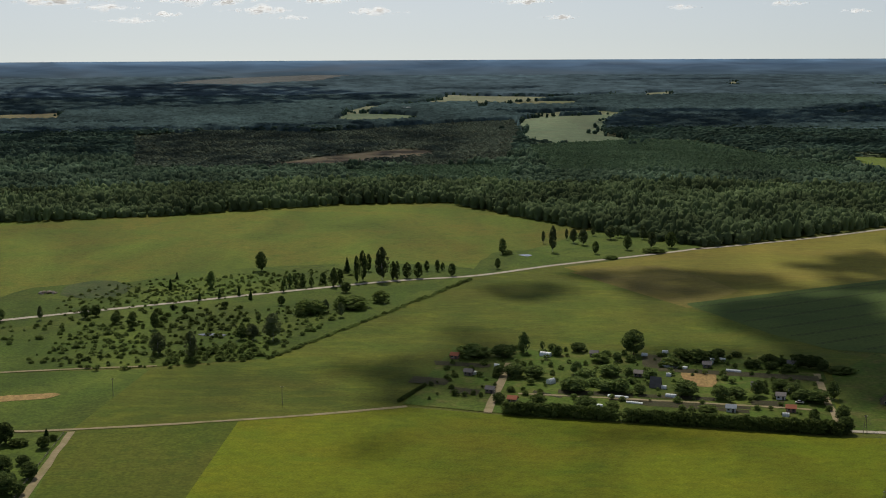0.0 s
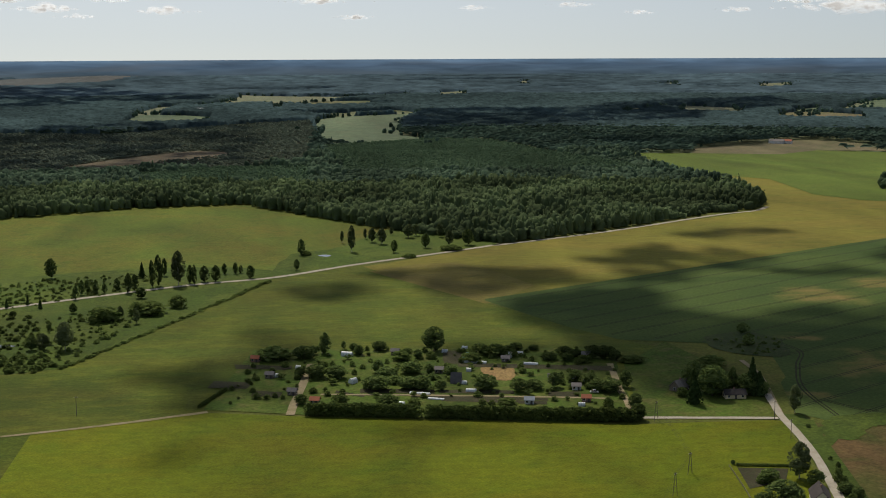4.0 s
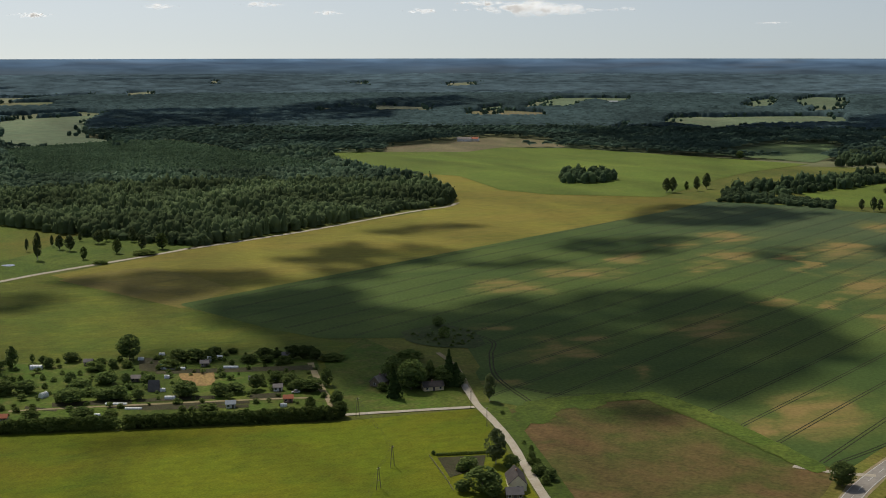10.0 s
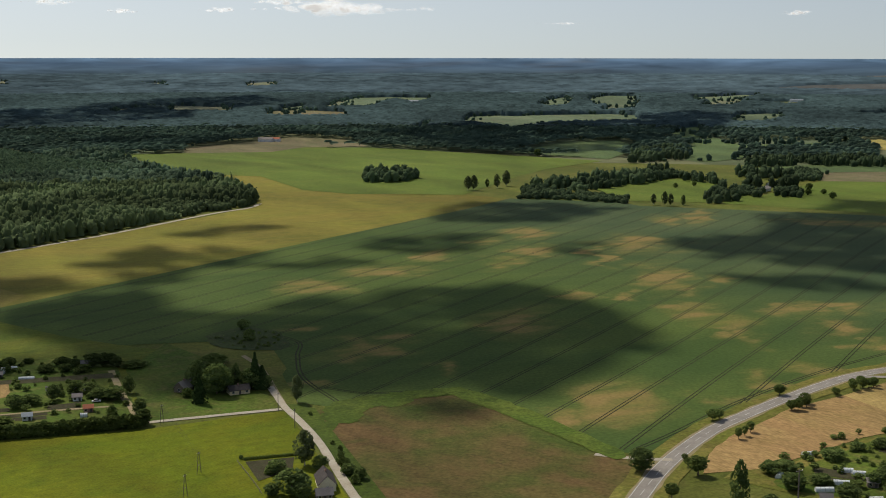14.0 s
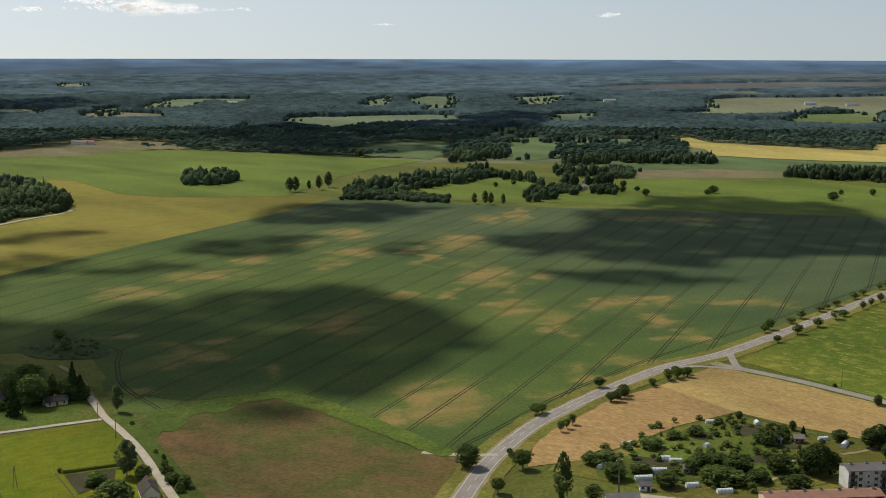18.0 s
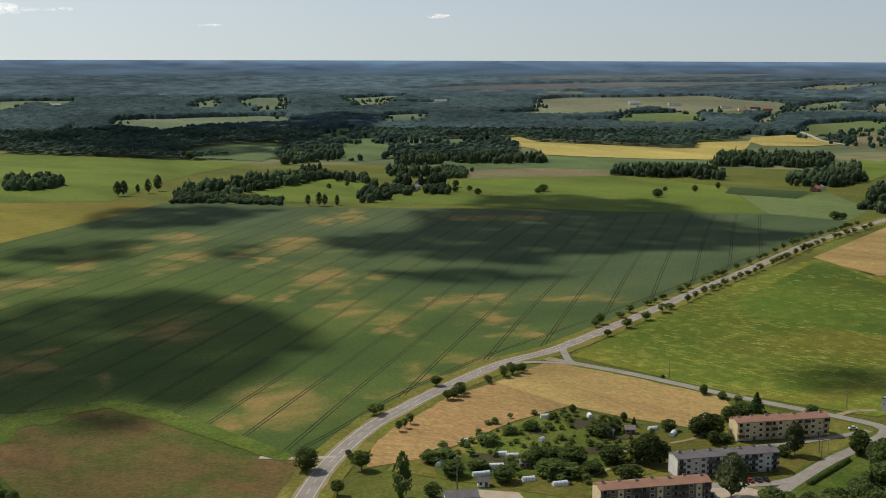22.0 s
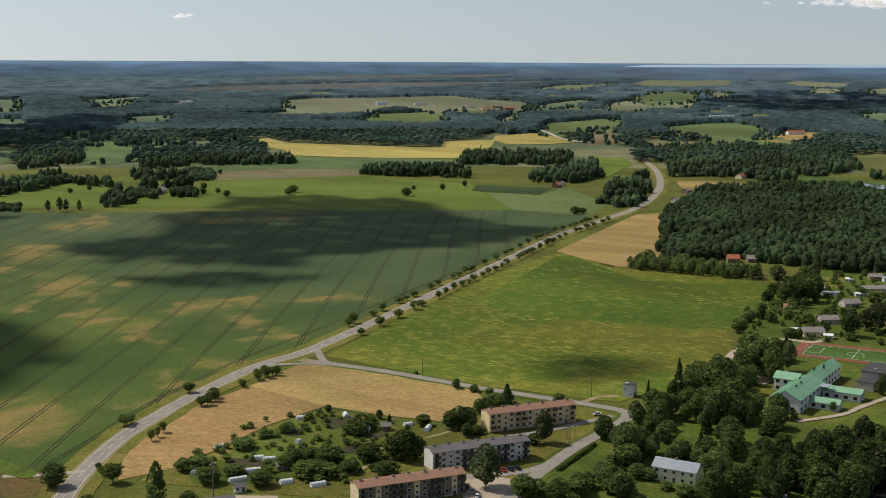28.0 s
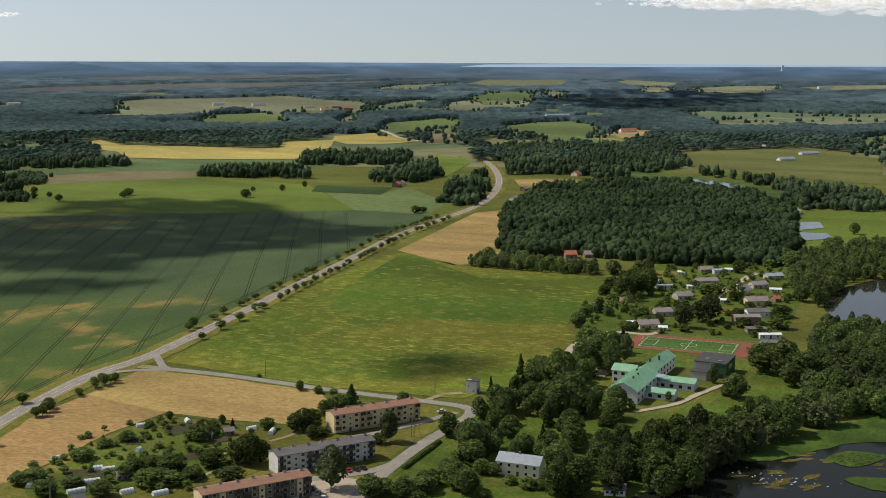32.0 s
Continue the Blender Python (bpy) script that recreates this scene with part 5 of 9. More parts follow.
def canopy(name, r0, r1, ratio, step, mat, seed, label, rough):
    """The closed tree tops of forest far off: one uneven sheet, falling to the ground at its edges."""
    rng = np.random.default_rng(seed)
    radii = [r0]
    while radii[-1] < r1:
        radii.append(radii[-1] * ratio)
    angles = np.arange(AZ0, AZ1, step)
    rr, aa = np.meshgrid(np.array(radii), angles, indexing="ij")
    rr = rr * (1 + rng.uniform(-0.4, 0.4, rr.shape) * (ratio - 1))
    aa = aa + rng.uniform(-0.35, 0.35, aa.shape) * step
    px, py = (rr * np.sin(aa)).ravel(), (rr * np.cos(aa)).ravel()
    yes = wooded(px, py)
    stand = np.array([noise.noise((u / 260.0, v / 260.0, 1.0)) for u, v in zip(px, py)])
    z = np.where(yes, 10.5 + 0.9 * stand + rng.uniform(-rough, rough, len(px)), -3.0)
    n = len(angles)
    i, j = np.meshgrid(np.arange(len(radii) - 1), np.arange(n - 1), indexing="ij")
    k = (i * n + j).ravel()
    quads = np.stack([k, k + n, k + n + 1, k + 1], 1)
    quads = quads[yes[quads].any(axis=1)]
    used, flat = np.unique(quads.ravel(), return_inverse=True)
    v = far(np.stack([px, py, z], 1)[used])
    me = mesh_from(name, v.tolist(), flat.reshape(-1, 4).tolist(), mat, True)
    return tagged(new(name, me), label, "forest", "", "stuff")


canopy("far_forest", 2660.0, 3620.0, 1.0034, 0.0019, L_FAR_HAZY, 4, "distant forest in dark belts", 3.2)
canopy("far_forest", 3600.0, 4700.0, 1.0048, 0.0021, L_FAR_HAZY, 5, "distant forest in dark belts", 3.0)
canopy("far_forest", 4660.0, 8300.0, 1.0085, 0.0026, L_HORIZON_HAZY, 6, "forest towards the horizon, tinted blue for haze", 2.6)

# ---- the last miles before the horizon: a plain glowing backdrop of woodland, haze painted on ----
def horizon_paint():
    m = bpy.data.materials.new("hazy distance")
    m.use_nodes = True
    n, l = m.node_tree.nodes, m.node_tree.links
    n.remove(n["Principled BSDF"])
    geo = n.new("ShaderNodeNewGeometry")
    flat = n.new("ShaderNodeVectorMath")
    flat.operation = "MULTIPLY"
    flat.inputs[1].default_value = (1, 1, 0)
    l.new(geo.outputs["Position"], flat.inputs[0])
    dist = n.new("ShaderNodeVectorMath")
    dist.operation = "LENGTH"
    l.new(flat.outputs[0], dist.inputs[0])
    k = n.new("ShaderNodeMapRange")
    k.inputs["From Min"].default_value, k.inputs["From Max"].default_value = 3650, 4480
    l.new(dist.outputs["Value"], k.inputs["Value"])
    # Haze is put into the glow: bluer and lighter towards the horizon.
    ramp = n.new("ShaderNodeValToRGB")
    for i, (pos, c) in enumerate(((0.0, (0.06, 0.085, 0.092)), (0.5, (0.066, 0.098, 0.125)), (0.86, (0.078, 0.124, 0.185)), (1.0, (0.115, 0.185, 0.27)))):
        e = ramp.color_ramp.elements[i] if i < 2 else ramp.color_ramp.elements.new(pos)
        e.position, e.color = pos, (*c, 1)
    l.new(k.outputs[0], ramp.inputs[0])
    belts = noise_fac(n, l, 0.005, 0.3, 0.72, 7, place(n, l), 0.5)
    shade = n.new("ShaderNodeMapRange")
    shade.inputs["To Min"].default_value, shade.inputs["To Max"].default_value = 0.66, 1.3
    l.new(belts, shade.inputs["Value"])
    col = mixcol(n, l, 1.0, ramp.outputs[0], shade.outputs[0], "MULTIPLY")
    heath = noise_fac(n, l, 0.0016, 0.5, 0.7, 6, place(n, l), 0.8)
    h2 = n.new("ShaderNodeMath")
    h2.operation = "MULTIPLY"
    h2.inputs[1].default_value = 0.3
    l.new(heath, h2.inputs[0])
    col = mixcol(n, l, h2.outputs[0], col, (0.12, 0.115, 0.105))
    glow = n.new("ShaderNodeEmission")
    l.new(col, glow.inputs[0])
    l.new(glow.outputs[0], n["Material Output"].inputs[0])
    return m


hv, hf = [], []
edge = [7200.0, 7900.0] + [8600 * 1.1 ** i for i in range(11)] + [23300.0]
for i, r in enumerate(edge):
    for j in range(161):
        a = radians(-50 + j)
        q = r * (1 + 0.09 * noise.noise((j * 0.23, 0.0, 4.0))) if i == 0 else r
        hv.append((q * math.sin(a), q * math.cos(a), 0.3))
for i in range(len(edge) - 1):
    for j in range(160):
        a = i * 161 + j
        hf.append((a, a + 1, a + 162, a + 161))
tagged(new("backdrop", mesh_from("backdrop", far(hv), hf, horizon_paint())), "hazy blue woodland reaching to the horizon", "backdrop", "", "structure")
M_SEA = bpy.data.materials.new("hazy sea")
M_SEA.use_nodes = True
M_SEA.node_tree.nodes.remove(M_SEA.node_tree.nodes["Principled BSDF"])
# A flat pale glow stands in for hazy, sky-lit water.
sea_glow = M_SEA.node_tree.nodes.new("ShaderNodeEmission")
sea_glow.inputs[0].default_value = (0.3, 0.4, 0.5, 1)
M_SEA.node_tree.links.new(sea_glow.outputs[0], M_SEA.node_tree.nodes["Material Output"].inputs[0])
field("sea_backdrop", [(15300, 6950), (18765, 8072), (20871, 7519), (23341, 5198), (23829, 2003), (21800, 1850), (18300, 4080), (16200, 5830), (15300, 6600)], M_SEA, 6, "pale sea along the horizon")["category"] = "backdrop"

# ---- trees and bushes ----
# kind: crown base, widest point, profile power, lobes, leaf tufts, tuft size, material, bark
KINDS = {
    "round": (0.12, 0.5, 0.5, 11, 760, 0.048, L_BROAD, M_BARK),
    "tall": (0.08, 0.4, 0.6, 8, 480, 0.056, L_BROAD, M_BARK),
    "birch": (0.16, 0.45, 0.6, 10, 640, 0.046, L_BIRCH, M_BIRCHBARK),
    "spruce": (0.04, 0.12, 1.0, 6, 360, 0.062, L_SPRUCE, M_BARK),
    "apple": (0.3, 0.66, 0.5, 6, 300, 0.07, L_BUSH, M_BARK),
    "poplar": (0.03, 0.35, 0.6, 8, 420, 0.056, L_BROAD, M_BARK),
    "willow": (0.05, 0.5, 0.5, 8, 280, 0.08, L_BIRCH, M_BARK),
    "bush": (-0.1, 0.4, 0.5, 7, 240, 0.09, L_BUSH, M_BARK),
}


def profile(kind, z):
    """Radius of the crown, 0 to 0.5, at the height z of 0 to 1."""
    base, wide, power = KINDS[kind][:3]
    if kind == "spruce":
        return 0.5 * max(0.03, (1.0 - z)) ** 0.9
    t = (z - wide) / (wide - base if z < wide else 1.0 - wide)
    return 0.5 * max(0.0, 1 - t * t) ** power


def crown_mesh(kind, seed, lite=False):
    rng = random.Random(seed)
    base, wide, power, lobes, tufts, size, mat, bark = KINDS[kind]
    if lite:
        tufts, size = int(tufts * 0.42), size * 1.38
    verts, faces = [], []
    cores = []
    for i in range(lobes):
        z = max(base, 0.03) + (0.9 - max(base, 0.03)) * (i + 0.5) / lobes
        r = profile(kind, z)
        a = rng.uniform(0, 2 * math.pi)
        off = r * (0.5 if kind != "spruce" else 0.05)
        cores.append((off * math.cos(a), off * math.sin(a), z, max(0.05, r * (0.56 if kind != "spruce" else 0.8)), 0.5 / lobes + 0.055))
    for cx, cy, cz, cr, ch in cores:
        bv, bf = blob(rng, 3 if lite else 4, 5 if lite else 6)
        k = len(verts)
        verts += [(cx + p[0] * cr, cy + p[1] * cr, cz + p[2] * ch) for p in bv]
        faces += [tuple(k + q for q in f) for f in bf]
    for i in range(tufts):
        z = max(base, 0.0) + (1.0 - max(base, 0.0)) * rng.random() ** 0.85
        a = rng.uniform(0, 2 * math.pi)
        r = profile(kind, min(z, 0.985)) * rng.uniform(0.72, 1.1) * (1 + 0.16 * math.sin(3 * a + seed) * math.cos(9 * z + seed))
        c = Vector((r * math.cos(a), r * math.sin(a), z))
        u = Vector((rng.gauss(0, 1), rng.gauss(0, 1), rng.gauss(0, 0.7))).normalized()
        w = u.cross(Vector((rng.gauss(0, 1), rng.gauss(0, 1), rng.gauss(0, 1)))).normalized()
        s = size * rng.uniform(0.6, 1.35)
        h = s * 0.65
        k = len(verts)
        for p, q in ((1, 0.2), (0.2, 1), (-1, 0.1), (-0.1, -1)):
            d = u * p * s + w * q * s
            verts.append((c.x + d.x, c.y + d.y, c.z + d.z * 0.75))
        faces.append((k, k + 1, k + 2, k + 3))
    return mesh_from("crown", verts, faces, mat)


def trunk_mesh(kind, seed):
    """A tapered trunk with a few limbs."""
    rng = random.Random(seed)
    verts, faces = [], []

    def limb(p, q, r0, r1, n=6):
        d = (q - p).normalized()
        a = d.orthogonal().normalized()
        b = d.cross(a)
        k = len(verts)
        for c, r in ((p, r0), (p.lerp(q, 0.5) + a * r0 * 0.4, (r0 + r1) / 2), (q, r1)):
            for i in range(n):
                t = 2 * math.pi * i / n
                verts.append(c + a * r * math.cos(t) + b * r * math.sin(t))
        for s in (0, n):
            for i in range(n):
                faces.append((k + s + i, k + s + (i + 1) % n, k + s + n + (i + 1) % n, k + s + n + i))
    r = 0.03 if kind != "apple" else 0.05
    limb(Vector((0, 0, -0.02)), Vector((0.01, 0.01, 0.85 if kind in ("spruce", "poplar", "birch") else 0.6)), r, 0.006)
    for i in range(4):
        a = rng.uniform(0, 2 * math.pi)
        z = 0.22 + 0.1 * i
        l = 0.6 * profile(kind, z + 0.12)
        limb(Vector((0, 0, z)), Vector((l * math.cos(a), l * math.sin(a), z + 0.14)), r * 0.5, 0.004, 5)
    return mesh_from("trunk", verts, faces, KINDS[kind][7])


LABELS = {
    "round": "broad dark-green leafy tree with a full rounded crown", "tall": "slender upright green aspen with a narrow crown", "birch": "tall light-green birch with a pale trunk",
    "spruce": "dark-green conifer tapering to a pointed top", "apple": "small gnarled roadside tree with a round crown", "poplar": "tall columnar dark-green poplar", "willow": "pale silvery rounded willow",
    "bush": "low dense dark-green bush"}
TEMPLATES = {}
for i, kind in enumerate(KINDS):
    TEMPLATES[kind] = [(trunk_mesh(kind, 10 * i + s), crown_mesh(kind, 100 + 10 * i + s)) for s in range(4)]
LITE = {k: [(t[s][0], crown_mesh(k, 500 + s, True)) for s in range(4)] for k, t in TEMPLATES.items()}
PLANTS = random.Random(5)


def tree(kind, x, y, h, w, group="", name="", label="", z=0.0):
    trunk, crown = TEMPLATES[kind][PLANTS.randrange(4)]
    m = pose(x, y, z, 0, 0, PLANTS.uniform(0, 360)) @ Matrix.Diagonal((w, w, h, 1))
    if kind == "bush":
        ob = new(name or "bush", crown)
        ob.matrix_world = m
        return tagged(ob, label or LABELS[kind], "bush", group)
    ob = new(name or "tree")
    ob.matrix_world = m
    for nm, me in (("trunk", trunk), ("crown", crown)):
        new(nm, me).parent = ob
    return tagged(ob, label or LABELS[kind], "tree", group)


SHORT = {"r": "round", "t": "tall", "b": "birch", "s": "spruce", "a": "apple", "p": "poplar", "w": "willow", "u": "bush"}


def plant(table, group, wider=1.15, taller=1.0):
    for k, rows in table.items():
        for x, y, h, w in rows:
            tree(SHORT[k], x, y, h * taller, w * (0.95 if k == "b" else wider), group)


plant({'r': [(-139, 968, 14.6, 7.3), (-164, 895, 12.4, 5.0), (-276, 785, 8.4, 5.8), (-225, 794, 8.1, 6.2), (-220, 799, 7.3, 5.4), (-201.7, 776.5, 6.9, 5.2), (-188.4, 761.6, 9.3, 4.7), (-174.1, 759.9, 10.7, 4.3), (-117.2, 731.1, 8.4, 5.6), (-68, 877, 7.4, 6.2), (-107, 833, 6.4, 4.2), (-115.2, 783.4, 4.0, 2.8), (-143, 825, 4.2, 3.8), (-164.9, 804.3, 5.5, 3.3)], 's': [(-73, 959, 11.4, 5.3), (-140, 866, 7.0, 2.6), (-130, 852, 6.5, 3.0), (-164, 850, 5.6, 2.6), (-152, 858, 6.5, 2.6), (-196, 933, 5.6, 2.4), (-192, 891, 7.9, 3.2), (-175, 818, 4.2, 2.5)], 't': [(-63, 917, 19.3, 3.7), (-59, 923, 22.2, 5.1), (-57, 964, 13.4, 3.6), (-37, 928, 13.4, 4.2), (-34, 924, 14.1, 3.5), (-27, 933, 11.8, 5.8), (-19, 933, 11.9, 5.8), (-13, 963, 8.1, 3.4), (-5, 962, 8.8, 3.4), (-1, 966, 6.1, 2.9), (6, 942, 9.6, 5.2), (-78, 899, 13.7, 4.5), (-74, 906, 11.5, 4.5), (-87, 913, 8.1, 4.1), (-100, 901, 9.6, 3.6), (-106, 905, 9.2, 3.6), (-109, 897, 10.2, 3.6), (-111, 880, 9.6, 3.5), (-94, 901, 6.9, 3.2)], 'b': [(-45, 922, 24.5, 10.4), (-252, 789, 9.0, 3.7), (-157.8, 694.6, 12.1, 9.0), (-136.5, 678.4, 16.6, 7.0), (-99.0, 729.2, 15.9, 11.1), (-111.2, 730.9, 9.4, 7.4), (-64.8, 794.1, 9.1, 4.4), (-75.8, 809.8, 8.3, 4.5)], 'u': [(-87.9, 802.8, 8.8, 12.1), (-81.9, 805.8, 8.2, 12.2), (-58, 821, 8.0, 16.5), (-67, 821, 8.0, 8.3), (-42, 841, 7.7, 9.5)]}, "trees on the scrub pasture")
plant({'r': [(103.5, 689.0, 13.8, 10.4), (74.0, 696.2, 5.4, 7.4), (59.9, 700.2, 3.9, 4.1), (61.9, 687.4, 5.5, 5.0), (31.7, 684.8, 6.8, 10.0), (36.7, 693.6, 4.9, 5.0), (27.7, 643.7, 5.6, 5.0), (35.7, 641.9, 6.9, 9.4), (45.8, 639.3, 6.6, 9.3), (68.0, 646.4, 6.9, 5.4), (72.0, 636.8, 5.4, 9.3), (84.3, 642.9, 6.0, 9.4), (79.3, 612.5, 6.0, 9.0), (85.4, 610.7, 6.8, 8.2), (93.5, 639.0, 5.5, 4.1), (93.5, 628.3, 3.1, 4.6), (94.6, 606.7, 5.3, 4.8), (103.7, 633.0, 5.8, 6.2), (116.0, 603.3, 7.8, 10.4), (131.4, 597.5, 6.7, 7.1), (64.0, 612.9, 7.2, 12.0), (74.1, 624.0, 3.8, 7.6), (139.5, 601.1, 4.9, 9.0), (150.6, 602.8, 7.7, 6.0), (148.4, 682.3, 4.6, 6.7), (158.5, 682.7, 2.9, 5.1)], 't': [(43.8, 694.0, 12.0, 5.4), (54.8, 704.4, 4.5, 2.4)]}, "allotment trees")
plant({'r': [(172.6, 669.6, 4.4, 8.3), (177.7, 664.4, 3.9, 6.6), (185.9, 658.3, 7.3, 6.6), (191.0, 656.4, 7.3, 6.6), (195.1, 656.5, 6.6, 5.0), (196.1, 651.2, 5.9, 5.6), (161.6, 659.2, 4.2, 8.2), (170.7, 655.5, 4.2, 6.5), (168.9, 605.8, 5.5, 7.6), (169.9, 592.9, 6.1, 7.5), (176.1, 588.9, 6.6, 9.0), (163.7, 612.1, 6.0, 6.1), (185.3, 597.0, 8.7, 5.2), (180.4, 565.7, 5.5, 5.2), (174.4, 541.8, 7.4, 5.6), (25.7, 593.0, 4.9, 5.2), (66.1, 587.0, 4.3, 9.2), (92.4, 673.5, 5.2, 4.3), (87.2, 681.8, 4.3, 4.0)], 'u': [(204.4, 646.5, 3.4, 11.4), (177.8, 649.3, 4.1, 6.5), (127.0, 676.0, 6.2, 10.0), (135.1, 673.1, 6.5, 9.9), (141.3, 670.2, 5.9, 8.3), (15.8, 685.6, 6.9, 14.9), (167.0, 564.8, 4.4, 4.3), (43.8, 589.7, 4.7, 7.2), (78.4, 584.5, 2.9, 5.8), (121.2, 576.6, 2.9, 7.2), (110.0, 579.4, 2.6, 2.9), (114.1, 577.4, 2.3, 2.9), (83.2, 671.8, 5.1, 8.2), (99.5, 672.7, 4.1, 4.9), (119.9, 662.7, 4.6, 9.8)]}, "allotment trees")
plant({'r': [(288.6, 702.7, 6.2, 6.6), (221.1, 573.4, 15.2, 12.1), (216.0, 586.2, 14.7, 8.2), (238.5, 573.3, 9.1, 8.2), (245.6, 570.6, 7.0, 5.4), (213.9, 444.7, 6.2, 5.5), (197.6, 449.9, 5.7, 6.6), (192.7, 425.1, 9.7, 11.5), (193.8, 418.8, 6.2, 6.2), (185.4, 427.6, 4.9, 5.2), (192.3, 474.0, 2.0, 1.6), (221.2, 434.6, 4.4, 5.5), (222.4, 427.2, 5.0, 4.3), (177.4, 553.8, 3.9, 4.6), (178.4, 560.2, 6.3, 5.2), (173.4, 540.7, 4.1, 5.5)], 'u': [(280.6, 674.4, 6.5, 5.4), (242.2, 631.6, 5.3, 11.8), (194.5, 450.7, 3.0, 3.3), (224.2, 447.6, 5.2, 3.4), (218.3, 423.7, 3.8, 3.2), (231.2, 462.0, 2.9, 1.8), (233.1, 472.8, 1.8, 1.6), (244.0, 517.3, 1.9, 2.0), (225.2, 444.5, 3.4, 2.9)], 's': [(208.0, 562.1, 13.8, 7.2), (240.5, 572.3, 18.3, 7.5), (243.6, 570.4, 11.9, 6.8)], 't': [(233.4, 579.4, 12.6, 4.1)], 'b': [(248.0, 540.1, 13.3, 5.9), (210.9, 453.1, 14.8, 8.9)]}, "trees round the farm cottages")
plant({'r': [(219.0, 598.2, 8.3, 8.0), (221.1, 579.9, 12.7, 10.1), (227.2, 578.0, 9.2, 7.9), (234.4, 582.7, 8.7, 6.8), (238.5, 574.3, 10.3, 9.0)], 's': [(245.6, 575.9, 10.4, 7.9), (244.6, 581.2, 12.8, 8.0), (208.0, 563.1, 12.8, 6.0)], 'u': [(206.9, 575.9, 4.6, 4.4)]}, "trees round the farm cottages")
plant({'r': [(-187.4, 531.5, 9.5, 6.0), (-189.4, 528.3, 8.2, 4.0), (-169.0, 524.4, 5.3, 4.9), (-171.0, 503.6, 3.9, 4.8), (-162.9, 485.9, 6.7, 6.0), (-174.1, 488.4, 8.6, 6.5), (-167.0, 467.4, 8.7, 9.0), (-160.9, 467.2, 5.2, 4.5), (-167.0, 477.2, 5.3, 3.7)], 'u': [(-181.2, 529.1, 2.9, 7.0), (-169.0, 536.4, 2.5, 4.0)], 's': [(-173.1, 542.0, 3.5, 2.4)]}, "homestead trees")
plant({'a': [(395.0, 416.0, 5.4, 6.3), (399.1, 416.4, 4.6, 4.2), (385.0, 389.7, 5.1, 3.5), (396.4, 394.1, 5.0, 3.8), (390.2, 391.3, 4.7, 3.0), (452.3, 431.6, 4.7, 4.0), (440.2, 408.1, 5.3, 4.9), (447.3, 409.8, 5.4, 4.4), (437.1, 408.9, 4.4, 3.8), (474.1, 415.8, 3.8, 3.4), (488.9, 418.5, 5.7, 4.4), (495.3, 418.1, 6.0, 4.4), (502.6, 417.7, 5.5, 4.1), (628.4, 461.2, 6.8, 6.3), (311.0, 347.8, 6.0, 5.6), (337.7, 363.1, 7.7, 7.8), (341.6, 372.9, 3.8, 3.7), (345.7, 379.6, 2.9, 2.8)], 'r': [(321.6, 378.1, 9.6, 10.1), (333.7, 320.0, 6.0, 6.9)], 'p': [(326.0, 328.3, 17.8, 6.9)]}, "trees along the main road", 0.95)
plant({'r': [(416.5, 352.5, 3.6, 5.6), (432.8, 342.8, 2.5, 2.7), (462.7, 354.1, 3.6, 3.1), (440.6, 325.7, 4.5, 5.7), (439.7, 320.5, 6.0, 6.8), (447.1, 321.3, 5.2, 5.7), (465.9, 327.5, 4.4, 2.8), (468.2, 305.0, 5.2, 5.8), (427.1, 349.3, 4.5, 6.3), (398.5, 349.5, 4.8, 8.8), (397.6, 322.3, 4.8, 7.5), (402.1, 316.6, 5.3, 6.4), (401.2, 307.0, 7.4, 9.5), (387.0, 319.0, 5.2, 6.3), (397.5, 294.1, 5.2, 7.2), (413.3, 295.8, 7.5, 9.0), (422.3, 284.4, 12.9, 9.5), (423.1, 289.6, 9.7, 8.5), (426.7, 281.8, 9.7, 7.5), (402.4, 279.1, 5.9, 9.2)], 'u': [(457.3, 331.7, 3.9, 5.8), (461.6, 329.1, 3.0, 3.5), (385.7, 304.4, 6.2, 11.3), (388.9, 298.4, 5.1, 10.2)], 's': [(463.1, 319.9, 4.4, 2.8)]}, "garden trees")
plant({'r': [(470.9, 291.9, 8.2, 6.9), (473.1, 289.0, 10.2, 7.6), (475.4, 286.1, 9.6, 7.6), (498.4, 293.8, 7.3, 4.8), (503.6, 293.4, 6.7, 6.0), (513.0, 295.4, 6.2, 6.1), (531.5, 307.8, 3.2, 3.8), (512.1, 291.2, 6.2, 4.9), (464.0, 279.7, 6.3, 4.5), (370.8, 330.9, 4.1, 7.3), (369.6, 348.7, 4.6, 9.5), (363.2, 350.1, 5.1, 6.3), (366.2, 312.9, 6.5, 8.1), (357.4, 331.6, 6.5, 8.1), (532.8, 327.7, 4.7, 3.3), (530.3, 316.0, 3.5, 3.8), (544.1, 358.9, 2.0, 2.1)], 's': [(521.6, 292.2, 9.4, 7.4)], 'u': [(470.4, 279.4, 3.7, 6.8)], 'b': [(411.7, 239.7, 17.3, 12.0)], 'a': [(452.3, 431.6, 5.3, 5.1), (438.1, 410.0, 4.8, 4.4), (445.3, 411.7, 4.8, 3.7), (451.4, 414.4, 5.3, 4.5), (477.1, 419.2, 3.3, 3.1), (491.9, 421.9, 5.2, 3.4), (497.3, 421.5, 6.0, 3.7), (501.5, 419.7, 4.5, 3.7), (506.7, 421.2, 3.7, 3.2)]}, "garden trees")
